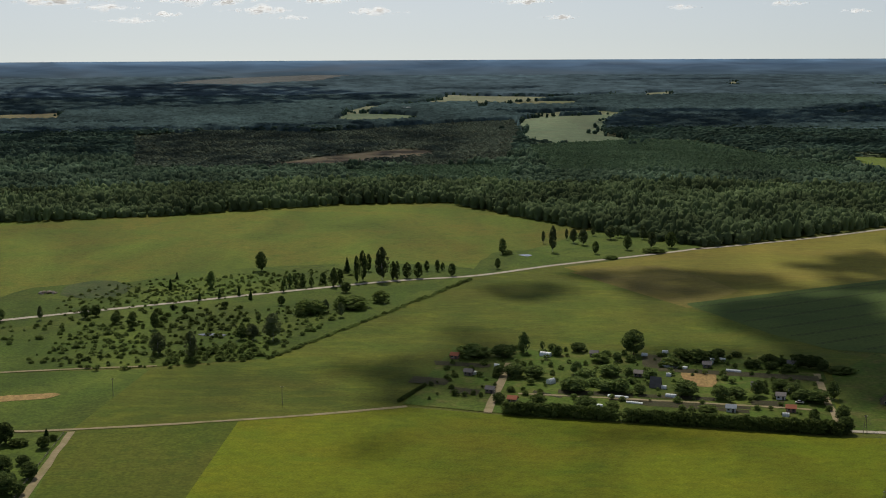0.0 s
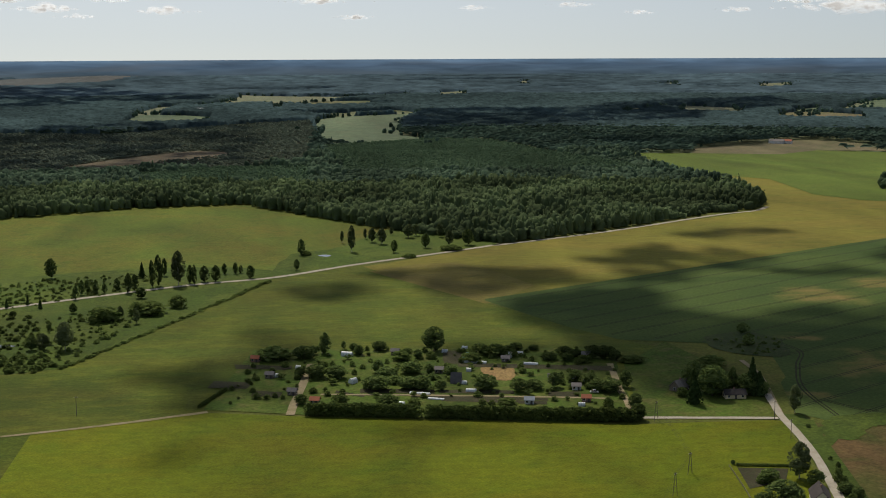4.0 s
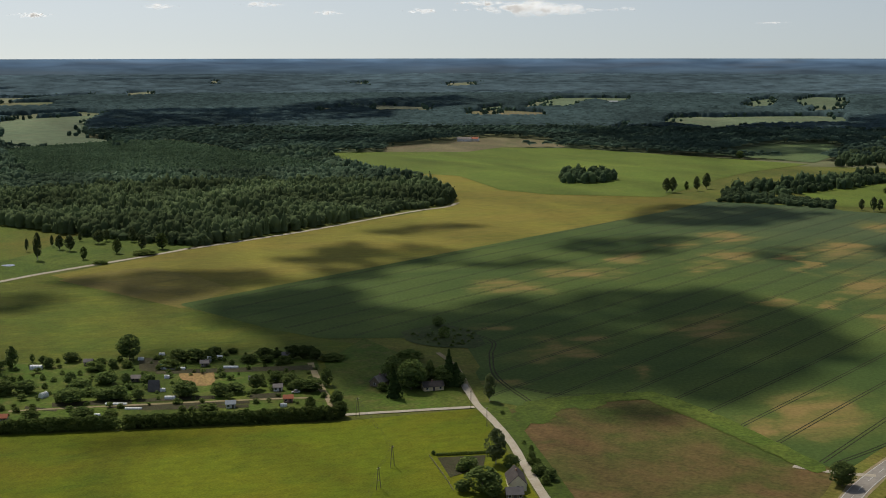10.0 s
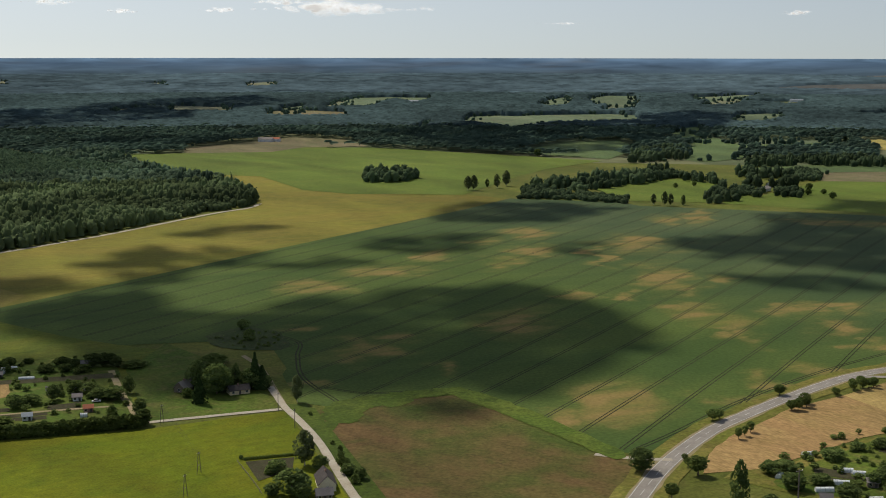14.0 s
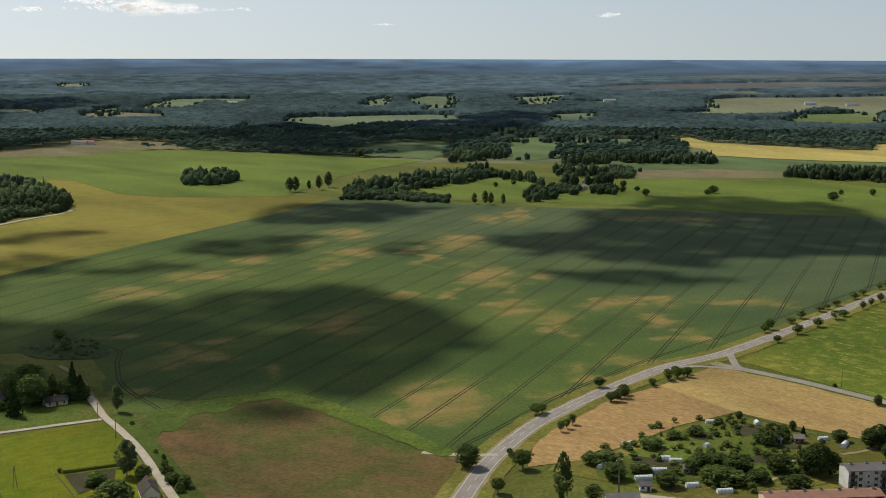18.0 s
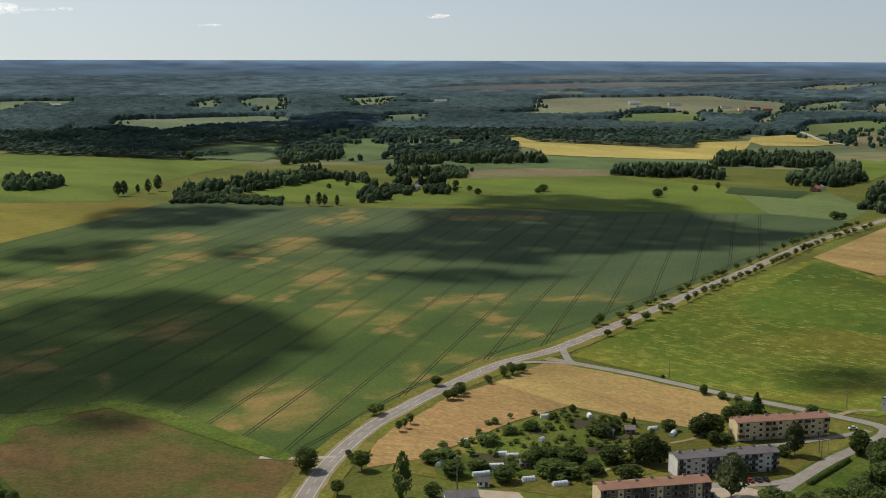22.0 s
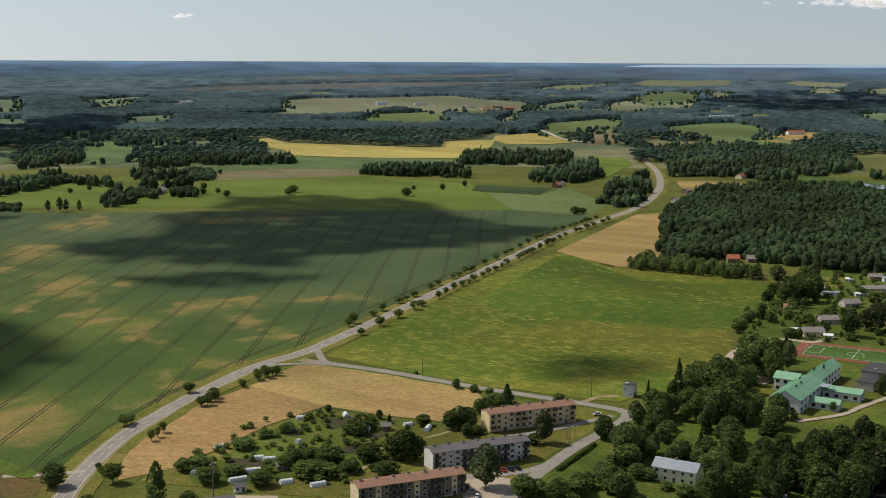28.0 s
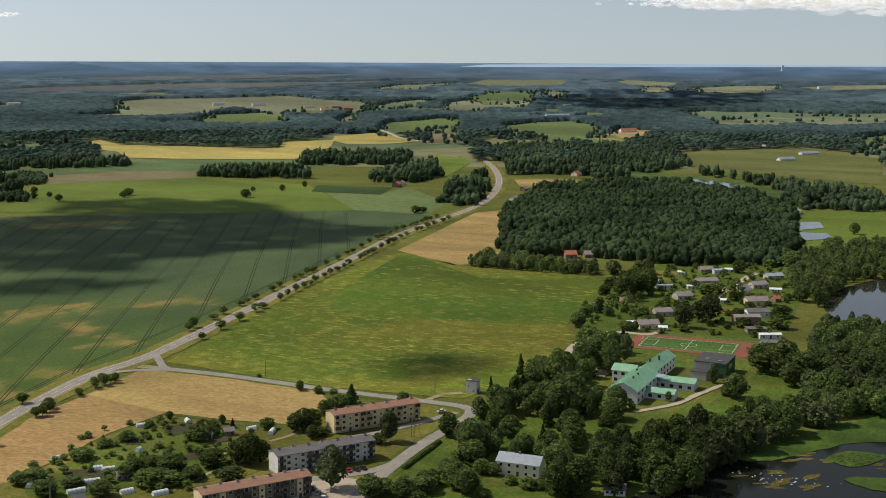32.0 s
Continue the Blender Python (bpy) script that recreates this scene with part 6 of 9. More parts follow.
plant({'b': [(474.9, 247.8, 14.1, 8.5)], 'r': [(470.6, 250.3, 4.9, 5.3), (494.0, 228.4, 10.5, 7.6), (530.8, 326.4, 5.4, 3.2), (539.6, 273.8, 3.7, 4.8), (473.1, 208.8, 15.8, 9.3), (480.8, 208.7, 10.7, 8.3), (466.7, 207.0, 8.3, 7.1), (454.2, 190.4, 5.0, 4.9), (440.9, 203.8, 7.5, 5.8), (431.8, 196.6, 5.9, 5.7), (423.3, 205.5, 6.8, 7.6), (409.3, 221.8, 8.6, 8.5), (413.8, 218.1, 6.7, 7.6), (429.0, 191.3, 10.6, 7.6), (414.2, 211.1, 7.2, 6.6), (487.0, 190.4, 8.0, 7.3), (490.6, 176.7, 6.3, 6.2), (477.6, 175.1, 7.2, 7.1), (472.3, 284.8, 3.3, 3.8)], 'u': [(531.3, 316.2, 3.7, 3.6), (459.0, 208.0, 6.2, 6.0), (432.9, 206.8, 6.4, 5.8), (414.8, 205.3, 3.8, 5.6), (428.7, 184.2, 2.9, 4.7), (447.6, 180.5, 3.5, 4.8), (445.1, 172.1, 4.4, 5.8), (446.6, 168.2, 3.9, 4.8)]}, "trees round the apartment blocks")
plant({'r': [(551.5, 172.0, 10.2, 10.1), (539.7, 169.6, 8.0, 7.9), (612.4, 129.7, 12.2, 10.1), (671.4, 127.6, 15.4, 15.7), (663.9, 115.5, 19.7, 14.0), (657.4, 104.4, 16.4, 13.8), (647.9, 109.4, 11.9, 9.1), (640.1, 207.2, 20.3, 13.9), (648.9, 217.4, 20.7, 12.6), (674.8, 212.5, 13.1, 9.7), (629.5, 213.0, 17.0, 10.7), (740.5, 218.6, 6.2, 3.5), (593.8, 217.7, 14.9, 10.2), (591.3, 210.3, 19.1, 11.6), (557.9, 194.1, 18.1, 12.4), (545.6, 196.6, 16.5, 10.8), (518.7, 181.2, 11.7, 9.0), (561.9, 187.5, 9.8, 8.3), (494.4, 182.2, 8.8, 7.4), (498.7, 172.6, 11.4, 8.7)], 't': [(637.0, 146.9, 8.3, 3.6)], 'u': [(615.1, 135.1, 5.8, 4.4)], 's': [(681.9, 208.3, 13.2, 8.2), (574.2, 196.1, 11.4, 9.9), (526.1, 194.2, 10.7, 5.2)]}, "trees round the school")
plant({'w': [(930, 293, 10.4, 10.1)], 'r': [(736.3, 253.5, 9.0, 8.9), (770.0, 258.7, 7.8, 6.1), (842, 257, 15.8, 11.6), (855, 251, 16.8, 13.4), (878, 250, 15.4, 10.3), (741.0, 223.7, 5.5, 7.3), (761.4, 211.0, 7.5, 7.5), (899, 223, 6.0, 6.9), (979, 208, 10.1, 9.3), (1010, 208, 3.8, 5.8), (801.0, 170.0, 7.6, 7.7), (1029, 177, 12.3, 11.7), (1090, 169, 8.9, 10.2), (1245, 159, 11.0, 8.3), (823, 147, 7.7, 11.0)], 's': [(784, 256, 8.9, 9.3)], 'b': [(941, 268, 16.5, 7.3), (762.3, 194.9, 16.3, 11.9), (784.7, 184.4, 18.1, 16.7), (784.9, 191.5, 12.9, 10.7)], 'u': [(800, 239, 4.7, 9.5), (789, 228, 6.2, 7.8), (881, 208, 7.6, 11.9), (865, 186, 14.7, 10.0), (885, 201, 8.4, 6.8), (844, 172, 4.0, 6.5), (780.7, 162.4, 5.9, 9.0), (1020, 193, 5.7, 9.7), (785.6, 141.5, 8.9, 10.5)]}, "village trees")
plant({'b': [(524.7, 227.2, 10.4, 7.5), (531.4, 195.8, 11.9, 6.1), (489.9, 215.9, 8.9, 7.0), (489.3, 220.8, 8.3, 5.9), (518.2, 185.1, 7.8, 5.5), (446.0, 207.4, 6.8, 6.1), (658.7, 199.4, 16.6, 8.1)], 'r': [(523.9, 225.1, 8.4, 6.2), (494.0, 228.4, 9.4, 6.9), (601.8, 224.7, 13.1, 8.3), (608.9, 220.5, 11.1, 8.3), (608.8, 211.5, 13.0, 9.7), (601.9, 203.5, 14.2, 8.2), (588.5, 226.1, 9.5, 8.1), (586.0, 208.6, 11.3, 9.4), (537.6, 219.8, 12.6, 8.8), (545.4, 218.7, 9.9, 7.6), (556.6, 216.1, 10.3, 7.7), (546.6, 206.8, 11.4, 7.6), (568.4, 208.5, 9.8, 9.1), (558.0, 193.1, 12.1, 7.7), (553.1, 187.4, 10.3, 7.6), (570.8, 186.6, 9.2, 6.5), (504.3, 203.6, 9.9, 8.5), (506.6, 212.9, 10.3, 6.0), (493.5, 212.3, 8.9, 8.2), (466.0, 203.9, 9.3, 8.9), (482.5, 202.9, 6.4, 6.9), (508.3, 175.8, 11.9, 9.4), (494.6, 180.2, 5.2, 6.9), (490.2, 191.8, 6.9, 7.6), (477.1, 170.0, 9.4, 7.8), (470.1, 163.1, 8.2, 6.6), (484.6, 182.0, 6.2, 5.7), (437.1, 198.3, 8.8, 9.6), (453.7, 195.3, 6.1, 6.5), (433.4, 191.8, 8.0, 8.4), (428.5, 208.2, 7.0, 7.4), (416.4, 210.4, 7.9, 8.3), (567.6, 176.0, 11.6, 7.7), (540.7, 169.7, 9.9, 6.1), (550.6, 169.9, 8.2, 5.0), (593.8, 157.9, 4.5, 3.4), (631.1, 199.0, 18.8, 9.9), (642.4, 206.5, 17.1, 8.7), (619.3, 205.7, 10.4, 7.0)], 's': [(580.5, 228.1, 8.1, 6.0), (622.6, 206.1, 8.3, 5.6), (554.2, 197.7, 13.3, 7.0), (493.1, 184.1, 10.0, 5.3), (503.7, 188.4, 7.6, 4.7)], 't': [(544.1, 189.3, 10.6, 5.0), (535.0, 223.5, 8.2, 4.5), (569.0, 173.2, 9.7, 4.6), (636.0, 145.8, 10.3, 3.9)], 'u': [(571.6, 169.4, 3.8, 3.3), (538.1, 173.4, 2.7, 3.7)]}, "park trees", 1.05)


def thicket(poly, gap, kinds, hs, ratio, seed, name, label, avoid=(), full=False):
    """Trees or bushes past counting over a patch of ground, joined."""
    rnd = random.Random(seed)
    xs, ys = scatter(poly, gap, seed, 0, 1e9, avoid, 0.48)
    rows = []
    for x, y in zip(xs, ys):
        k = rnd.choice(kinds)
        h = rnd.uniform(*hs)
        rows.append((k, x, y, h, h * rnd.uniform(*ratio) * (0.6 if k in ("tall", "spruce", "birch") else 1.0), rnd.uniform(0, 6.28), rnd.randrange(4)))
    return joined(name, rows, label, full)


def joined(name, rows, label, full=False):
    mats, verts, faces, idx = [], [], [], []
    for k, x, y, h, w, turn, s in rows:
        c, sn = math.cos(turn), math.sin(turn)
        for me in (TEMPLATES if full else LITE)[k][s][1 if k == "bush" else 0:]:
            if me.materials[0] not in mats:
                mats.append(me.materials[0])
            mi = mats.index(me.materials[0])
            co = np.empty(len(me.vertices) * 3)
            me.vertices.foreach_get("co", co)
            co = co.reshape(-1, 3)
            base = len(verts)
            vx = (co[:, 0] * c - co[:, 1] * sn) * w + x
            vy = (co[:, 0] * sn + co[:, 1] * c) * w + y
            verts += list(zip(vx.tolist(), vy.tolist(), (co[:, 2] * h).tolist()))
            faces += [[base + q for q in p.vertices] for p in me.polygons]
            idx += [mi] * len(me.polygons)
    me = bpy.data.meshes.new(name)
    me.from_pydata(verts, [], faces)
    for m in mats:
        me.materials.append(m)
    me.polygons.foreach_set("material_index", idx)
    return tagged(new(name, me), label, "trees" if "tree" in name else "bushes", "", "stuff")


YARD = [(427.8, 193.1), (430.8, 162.3), (472.3, 163.3), (468.7, 198.2)]
joined("pond_trees", [(SHORT[k], x, y, h, w, PLANTS.uniform(0, 6), PLANTS.randrange(4)) for k, rows in {'r': [(48, 1042, 13.4, 5.9), (124, 1043, 10.4, 5.3), (153, 1064, 12.1, 7.2), (191, 1073, 13.7, 9.2), (41, 972, 8.3, 4.4)], 'b': [(90, 1054, 21.9, 6.5), (86, 1103, 11.0, 3.1), (112, 1103, 12.5, 6.9), (119, 1092, 13.9, 8.0), (147, 1125, 12.1, 9.6), (155, 1136, 10.6, 6.4), (175, 1073, 13.7, 7.3), (175, 1125, 12.7, 6.4), (134, 1146, 7.5, 3.9), (108, 1124, 9.6, 3.2)], 'u': [(52, 1043, 3.6, 8.8), (173, 1049, 3.9, 17.9), (133, 1017, 2.9, 11.5)]}.items() for x, y, h, w in rows], "birches and bushes by the small pond", True)
# bushes on the rough pasture
BUSHY = [(-226.2, 689.8), (-222.1, 739.0), (-201.7, 752.4), (-169.0, 742.1), (-153.7, 685.7), (-182.3, 688.0), (-201.7, 670.1), (-234.4, 678.0)]
thicket(BUSHY, 8.5, ["bush"], (0.9, 2.0), (1.4, 2.4), 31, "pasture_bushes", "low scattered green bushes on rough pasture")
thicket([(-270.4, 765.4), (-229, 803), (-141, 852), (-114.2, 804.1), (-119.3, 738.8), (-166.0, 757.3), (-224.2, 746.8), (-249.8, 705.0)], 10.0, ["bush"], (1.0, 2.6), (1.3, 2.2), 32, "pasture_bushes", "low scattered green bushes on rough pasture")
thicket([(-243, 851), (-213, 889), (-189, 932), (-145, 964), (-104, 948), (-92, 900), (-143, 867), (-200, 832)], 9.0, ["bush"], (0.8, 2.2), (1.2, 2.0), 33, "pasture_bushes", "low scattered green bushes on rough pasture")
thicket([(-150.7, 670.3), (-142.6, 704.9), (-103.1, 716.3), (-96.0, 684.4), (-136.5, 674.1)], 5.5, ["bush"], (2.0, 3.4), (1.2, 1.6), 34, "thicket_bushes", "dense green thicket beside the ditch")
thicket([(265.3, 693.0), (287.6, 703.7), (301.0, 682.3), (296.2, 653.4), (278.8, 647.6), (261.3, 665.9)], 6.0, ["bush"], (0.6, 1.5), (1.3, 2.2), 35, "mound_bushes", "low scrub on a stony mound")
thicket([(-208, 670), (-227, 745), (-200, 782), (-156, 805), (-102, 829), (-65, 827), (-68, 774), (-85, 736), (-94, 682), (-147, 662), (-185, 653)], 8.0, ["bush", "bush", "apple"], (0.8, 2.4), (1.2, 2.2), 37, "pasture_bushes", "scattered green shrubs on rough pasture")
thicket([(-258, 839), (-252, 899), (-212, 929), (-154, 949), (-94, 975), (-59, 968), (-86, 895), (-140, 860), (-197, 829), (-244, 793)], 8.0, ["bush"], (0.6, 1.7), (1.4, 2.6), 38, "pasture_bushes", "low shrubs beside the gravel road")
# riverside and park trees
thicket([(463.6, 162.3), (505.0, 154.2), (524.6, 145.4), (544.9, 130.6), (565.6, 112.7), (587.2, 96.9), (639.2, 98.1), (704.3, 112.2), (775.5, 114.6), (806.0, 102.8), (754.0, 52.1), (622.2, 41.5), (597.5, 73.6), (560.1, 91.6), (521.1, 105.3), (492.0, 109.9), (459.6, 115.1), (435.3, 160.8)], 7.4, ["round", "round", "birch", "round", "tall", "willow"], (8, 15.5), (0.6, 0.85), 36, "riverside_trees", "dense tall leafy trees along the river", ([(592.2, 192.2), (633.3, 199.3), (669.7, 199.7), (736.5, 196.8), (743.8, 154.9), (638.7, 131.8), (609.3, 137.4), (564.4, 164.5)], [(497.2, 208.7), (526.0, 205.3), (534.4, 188.1), (550.5, 181.0), (556.7, 164.6), (510.3, 167.0), (490.3, 169.6), (486.6, 194.4)]), True)
thicket([(1029, 181), (1123, 165), (1187, 123), (1189, 90), (1033, 76), (1003, 103), (960, 128), (865, 128), (885, 151)], 8.0, ["round", "birch", "round", "tall"], (7, 13), (0.65, 0.9), 45, "riverside_trees", "leafy trees by the river and the village")
thicket([(527.7, 64.1), (532.2, 73.4), (539.0, 71.6), (547.3, 66.5), (546.5, 53.0), (533.9, 57.7)], 2.2, ["bush"], (0.4, 0.9), (2.0, 3.2), 47, "reed_bushes", "green reeds on the islet")
thicket([(912, 409), (914, 300), (943, 310), (953, 407)], 5.5, ["tall", "round", "birch", "tall"], (6.5, 10.5), (0.7, 1.0), 48, "belt_trees", "straight belt of dark trees at the end of the meadow")
thicket([(419.4, 200.1), (475.6, 216.1), (501.4, 220.3), (525.4, 211.2), (516.5, 191.0), (498.5, 174.6), (463.6, 162.3), (437.5, 161.1), (436.3, 184.1)], 12.0, ["round", "tall", "spruce", "birch"], (5, 11), (0.6, 0.85), 49, "park_trees", "mixed leafy and conifer park trees", (YARD, [(497.2, 208.7), (526.0, 205.3), (534.4, 188.1), (550.5, 181.0), (556.7, 164.6), (510.3, 167.0), (490.3, 169.6), (486.6, 194.4)]))
thicket([(501.4, 220.3), (564.7, 242.2), (621.6, 244.3), (638.8, 228.3), (600.2, 199.3), (582.9, 187.0), (538.5, 170.4), (498.5, 174.6), (516.5, 191.0), (525.4, 211.2)], 11.0, ["round", "round", "spruce", "tall"], (6, 13), (0.6, 0.8), 50, "park_trees", "mixed leafy and conifer park trees", ([(592.2, 192.2), (633.3, 199.3), (669.7, 199.7), (736.5, 196.8), (743.8, 154.9), (638.7, 131.8), (609.3, 137.4), (564.4, 164.5)], [(497.2, 208.7), (526.0, 205.3), (534.4, 188.1), (550.5, 181.0), (556.7, 164.6), (510.3, 167.0), (490.3, 169.6), (486.6, 194.4)]))
# village gardens
thicket([(730.6, 236.6), (907, 283), (973, 271), (1009, 222), (1001, 176), (885, 151), (769.1, 139.5), (743.5, 147.7), (738.3, 218.3)], 13.0, ["bush", "bush", "apple", "round"], (2.0, 5.0), (0.9, 1.4), 40, "garden_bushes", "bushes and fruit trees in village gardens")
thicket([(907, 283), (961, 290), (983, 279), (876, 245), (788, 241), (732.0, 251.9), (772.4, 266.0)], 10.0, ["round", "tall", "bush"], (3, 8), (0.8, 1.1), 41, "village_trees", "leafy trees at the village edge")
# allotment bushes
thicket([(-13.6, 594.3), (10.0, 711.8), (200.0, 680.5), (174.3, 558.9), (99.7, 591.9), (35.8, 601.0)], 10.5, ["bush", "bush", "apple"], (1.2, 3.2), (0.9, 1.6), 42, "allotment_bushes", "fruit bushes among the allotments")
thicket([(353.7, 347.9), (369.1, 362.1), (429.5, 370.5), (465.7, 358.6), (464.6, 310.8), (418.1, 284.9), (402.1, 285.3), (377.6, 288.8)], 8.0, ["bush", "bush", "apple"], (1.2, 3.4), (0.9, 1.7), 43, "plot_bushes", "berry bushes among the garden plots")
thicket([(427.1, 189.0), (445.7, 188.3), (453.3, 167.0), (452.2, 155.8), (440.6, 151.3)], 8.5, ["bush", "apple", "round"], (2.5, 6.0), (0.8, 1.2), 44, "garden_trees", "small garden trees round the cream house", (YARD,))

# ditch hedge, dark and narrow, along the hay field
line = smooth_line([(19, 925), (-31.6, 816.4), (-95.0, 684.4)], 4.0)
joined("ditch_bushes", [("bush", c.x + PLANTS.uniform(-1, 1), c.y + PLANTS.uniform(-1, 1), PLANTS.uniform(0.7, 1.7), PLANTS.uniform(3.0, 4.6), PLANTS.uniform(0, 6), PLANTS.randrange(4)) for c in line],
       "narrow dark row of bushes along a ditch")

# roadside trees on both sides of the main road
rnd = random.Random(9)
line = smooth_line(MAIN_ROAD, 4.0)
nxt = {1: 620.0, -1: 600.0}
avenue = []
for i, c in enumerate(line[1:-1], 1):
    d = (line[i + 1] - line[i - 1]).normalized()
    n = Vector((-d.y, d.x, 0))
    for side in (1, -1):
        if c.x > nxt[side] and c.x < 1185:
            nxt[side] = c.x + rnd.choice((10, 13, 16, 26, 34) if c.x < 760 else (8, 10, 13, 18, 26))
            q = c + n * side * rnd.uniform(8.0, 9.5)
            avenue.append(("apple", q.x, q.y, rnd.uniform(3.6, 6.2), rnd.uniform(4.0, 6.5), rnd.uniform(0, 6), rnd.randrange(4)))

joined("avenue_trees", avenue, "small round trees lining the main road")

# lone trees in the far fields and along their edges
for k, x, y, h, w in (("round", 1195, 964, 9, 12), ("round", 1177, 957, 7, 9), ("round", 1321, 834, 8, 7), ("birch", 1300, 862, 6, 6), ("round", 1373, 834, 8, 6), ("round", 1200, 594, 8, 11), ("round", 1211, 591, 6, 8),
                      ("birch", 812, 1279, 17, 9), ("birch", 818, 1275, 18, 9), ("birch", 854, 1280, 17, 8), ("birch", 877, 1294, 19, 10), ("tall", 851, 1297, 10, 5), ("birch", 906, 1056, 12, 6), ("birch", 912, 1045, 15, 7), ("birch", 917, 1041, 13, 6), ("tall", 931, 1037, 11, 5), ("round", 1040, 1173, 6, 6), ("round", 1114, 996, 8, 8), ("round", 1119, 1037, 7, 8), ("round", 1076, 1180, 6, 6), ("round", 1165, 1632, 12, 12), ("round", 1157, 1071, 9, 8), ("round", 1241, 833, 10, 12), ("round", 1142, 1035, 6, 7)):
    tree(k, x, y, h, w, "field trees")

# ---- building materials ----
W_YELLOW = plain("pale yellow render", (0.72, 0.6, 0.34), (0.62, 0.52, 0.3), 0.4)
W_WHITE = plain("white-grey render", (0.68, 0.67, 0.64), (0.55, 0.54, 0.52), 0.4)
W_PANEL = plain("beige concrete panel", (0.7, 0.58, 0.37), (0.58, 0.47, 0.31), 0.5)
W_GREYPANEL = plain("grey concrete panel", (0.66, 0.65, 0.63), (0.5, 0.49, 0.48), 0.5)
W_BROWNPANEL = plain("brown-grey panel", (0.2, 0.16, 0.13), (0.15, 0.12, 0.1), 0.5)
W_DARK = plain("dark balcony board", (0.07, 0.06, 0.06), (0.1, 0.09, 0.09), 0.8)
W_OCHRE = plain("ochre balcony board", (0.5, 0.4, 0.22), (0.4, 0.32, 0.18), 0.8)
W_CREAM = plain("cream render", (0.84, 0.78, 0.58), (0.76, 0.69, 0.5), 0.5)
W_SIDING = plain("white siding", (0.75, 0.75, 0.75), (0.64, 0.65, 0.66), 0.5)
W_BRICK = plain("silicate brick", (0.5, 0.45, 0.4), (0.4, 0.37, 0.34), 0.7)
W_PINK = plain("reddish brick", (0.32, 0.18, 0.14), (0.26, 0.16, 0.13), 0.7)
W_WOODWALL = plain("weathered boards", (0.18, 0.14, 0.1), (0.24, 0.2, 0.16), 0.9)
W_GREENWALL = plain("green cladding", (0.05, 0.11, 0.05), (0.07, 0.14, 0.06), 0.6)
R_RED = plain("brown-red metal roof", (0.31, 0.165, 0.105), (0.23, 0.13, 0.09), 0.3, 0.6, 0, 0.4)
R_GREY = plain("dark grey roof sheet", (0.12, 0.11, 0.11), (0.16, 0.15, 0.15), 0.3, 0.7, 0, 0.3)
R_BLUE = plain("blue-grey metal roof", (0.3, 0.34, 0.38), (0.25, 0.29, 0.33), 0.3, 0.6, 0.0, 0.3)
R_GREEN = plain("green metal roof", (0.2, 0.4, 0.25), (0.26, 0.45, 0.3), 0.3, 0.55, 0.0, 0.4)
R_ETERNIT = plain("weathered eternit", (0.26, 0.23, 0.21), (0.2, 0.18, 0.17), 0.5)
R_TILE = plain("orange-red tiles", (0.42, 0.14, 0.07), (0.34, 0.12, 0.07), 0.5)
R_DARK = plain("dark slate roof", (0.06, 0.052, 0.05), (0.085, 0.075, 0.07), 0.6, 0.9, 0, 0.1)
R_BLACK = plain("black bitumen", (0.05, 0.05, 0.052), (0.07, 0.068, 0.07), 0.3)
M_FRAME = plain("white window frame", (0.7, 0.7, 0.68), (0.6, 0.6, 0.58), 1.0)
M_CONC = plain("concrete", (0.42, 0.41, 0.39), (0.33, 0.32, 0.3), 0.8)
M_FILM = plain("white greenhouse film", (0.75, 0.78, 0.78), (0.62, 0.66, 0.67), 0.6, 0.4)
M_TEAL = plain("teal film", (0.12, 0.4, 0.34), (0.1, 0.34, 0.3), 0.6, 0.5)
M_POLE = plain("weathered wooden pole", (0.13, 0.11, 0.09), (0.18, 0.16, 0.13), 2.0)
M_METAL = plain("galvanised steel", (0.4, 0.4, 0.4), (0.3, 0.3, 0.3), 2.0, 0.4, 0.8)
M_RUBBER = plain("black rubber", (0.02, 0.02, 0.02), (0.03, 0.03, 0.03), 2.0)
M_GLASS, _n, _l, _b = material("window glass", 0.06, 0, 0.6)
_b.inputs["Base Color"].default_value = (0.025, 0.03, 0.035, 1)
M_WATER, _n, _l, _b = material("dark river water", 0.1, 0, 0.05)
_b.inputs["Base Color"].default_value = (0.012, 0.014, 0.011, 1)
bump(_n, _l, _b, 0.5, 0.12, place(_n, _l), 0.1)
M_POOL, _n, _l, _b = material("still river pool", 0.04, 0, 0.6)
_b.inputs["Base Color"].default_value = (0.03, 0.03, 0.026, 1)
bump(_n, _l, _b, 0.3, 0.04, place(_n, _l), 0.1)
M_PONDW, _n, _l, _b = material("settling pond water", 0.12, 0, 0.5)
_b.inputs["Base Color"].default_value = (0.09, 0.11, 0.12, 1)
M_TURF = grassy("artificial turf", (0.06, 0.115, 0.025), (0.07, 0.13, 0.03), (0.05, 0.1, 0.022), 0, (1, 1, 1), 0.05, 0.2)
M_TRACK = plain("red running track", (0.23, 0.07, 0.04), (0.18, 0.065, 0.04), 0.2)
M_PAVE = plain("sandy paving", (0.4, 0.33, 0.25), (0.33, 0.28, 0.21), 0.2)
M_REED = grassy("reeds and water plants", (0.038, 0.07, 0.013), (0.062, 0.105, 0.018), (0.024, 0.042, 0.012), -40, (1, 2, 1), 0.05, 0.2, 1.2)
M_ALGAE = grassy("yellow-brown water weed", (0.13, 0.1, 0.025), (0.08, 0.075, 0.02), (0.035, 0.035, 0.02), -40, (1, 2, 1), 0.1, 0.3, 1.5)


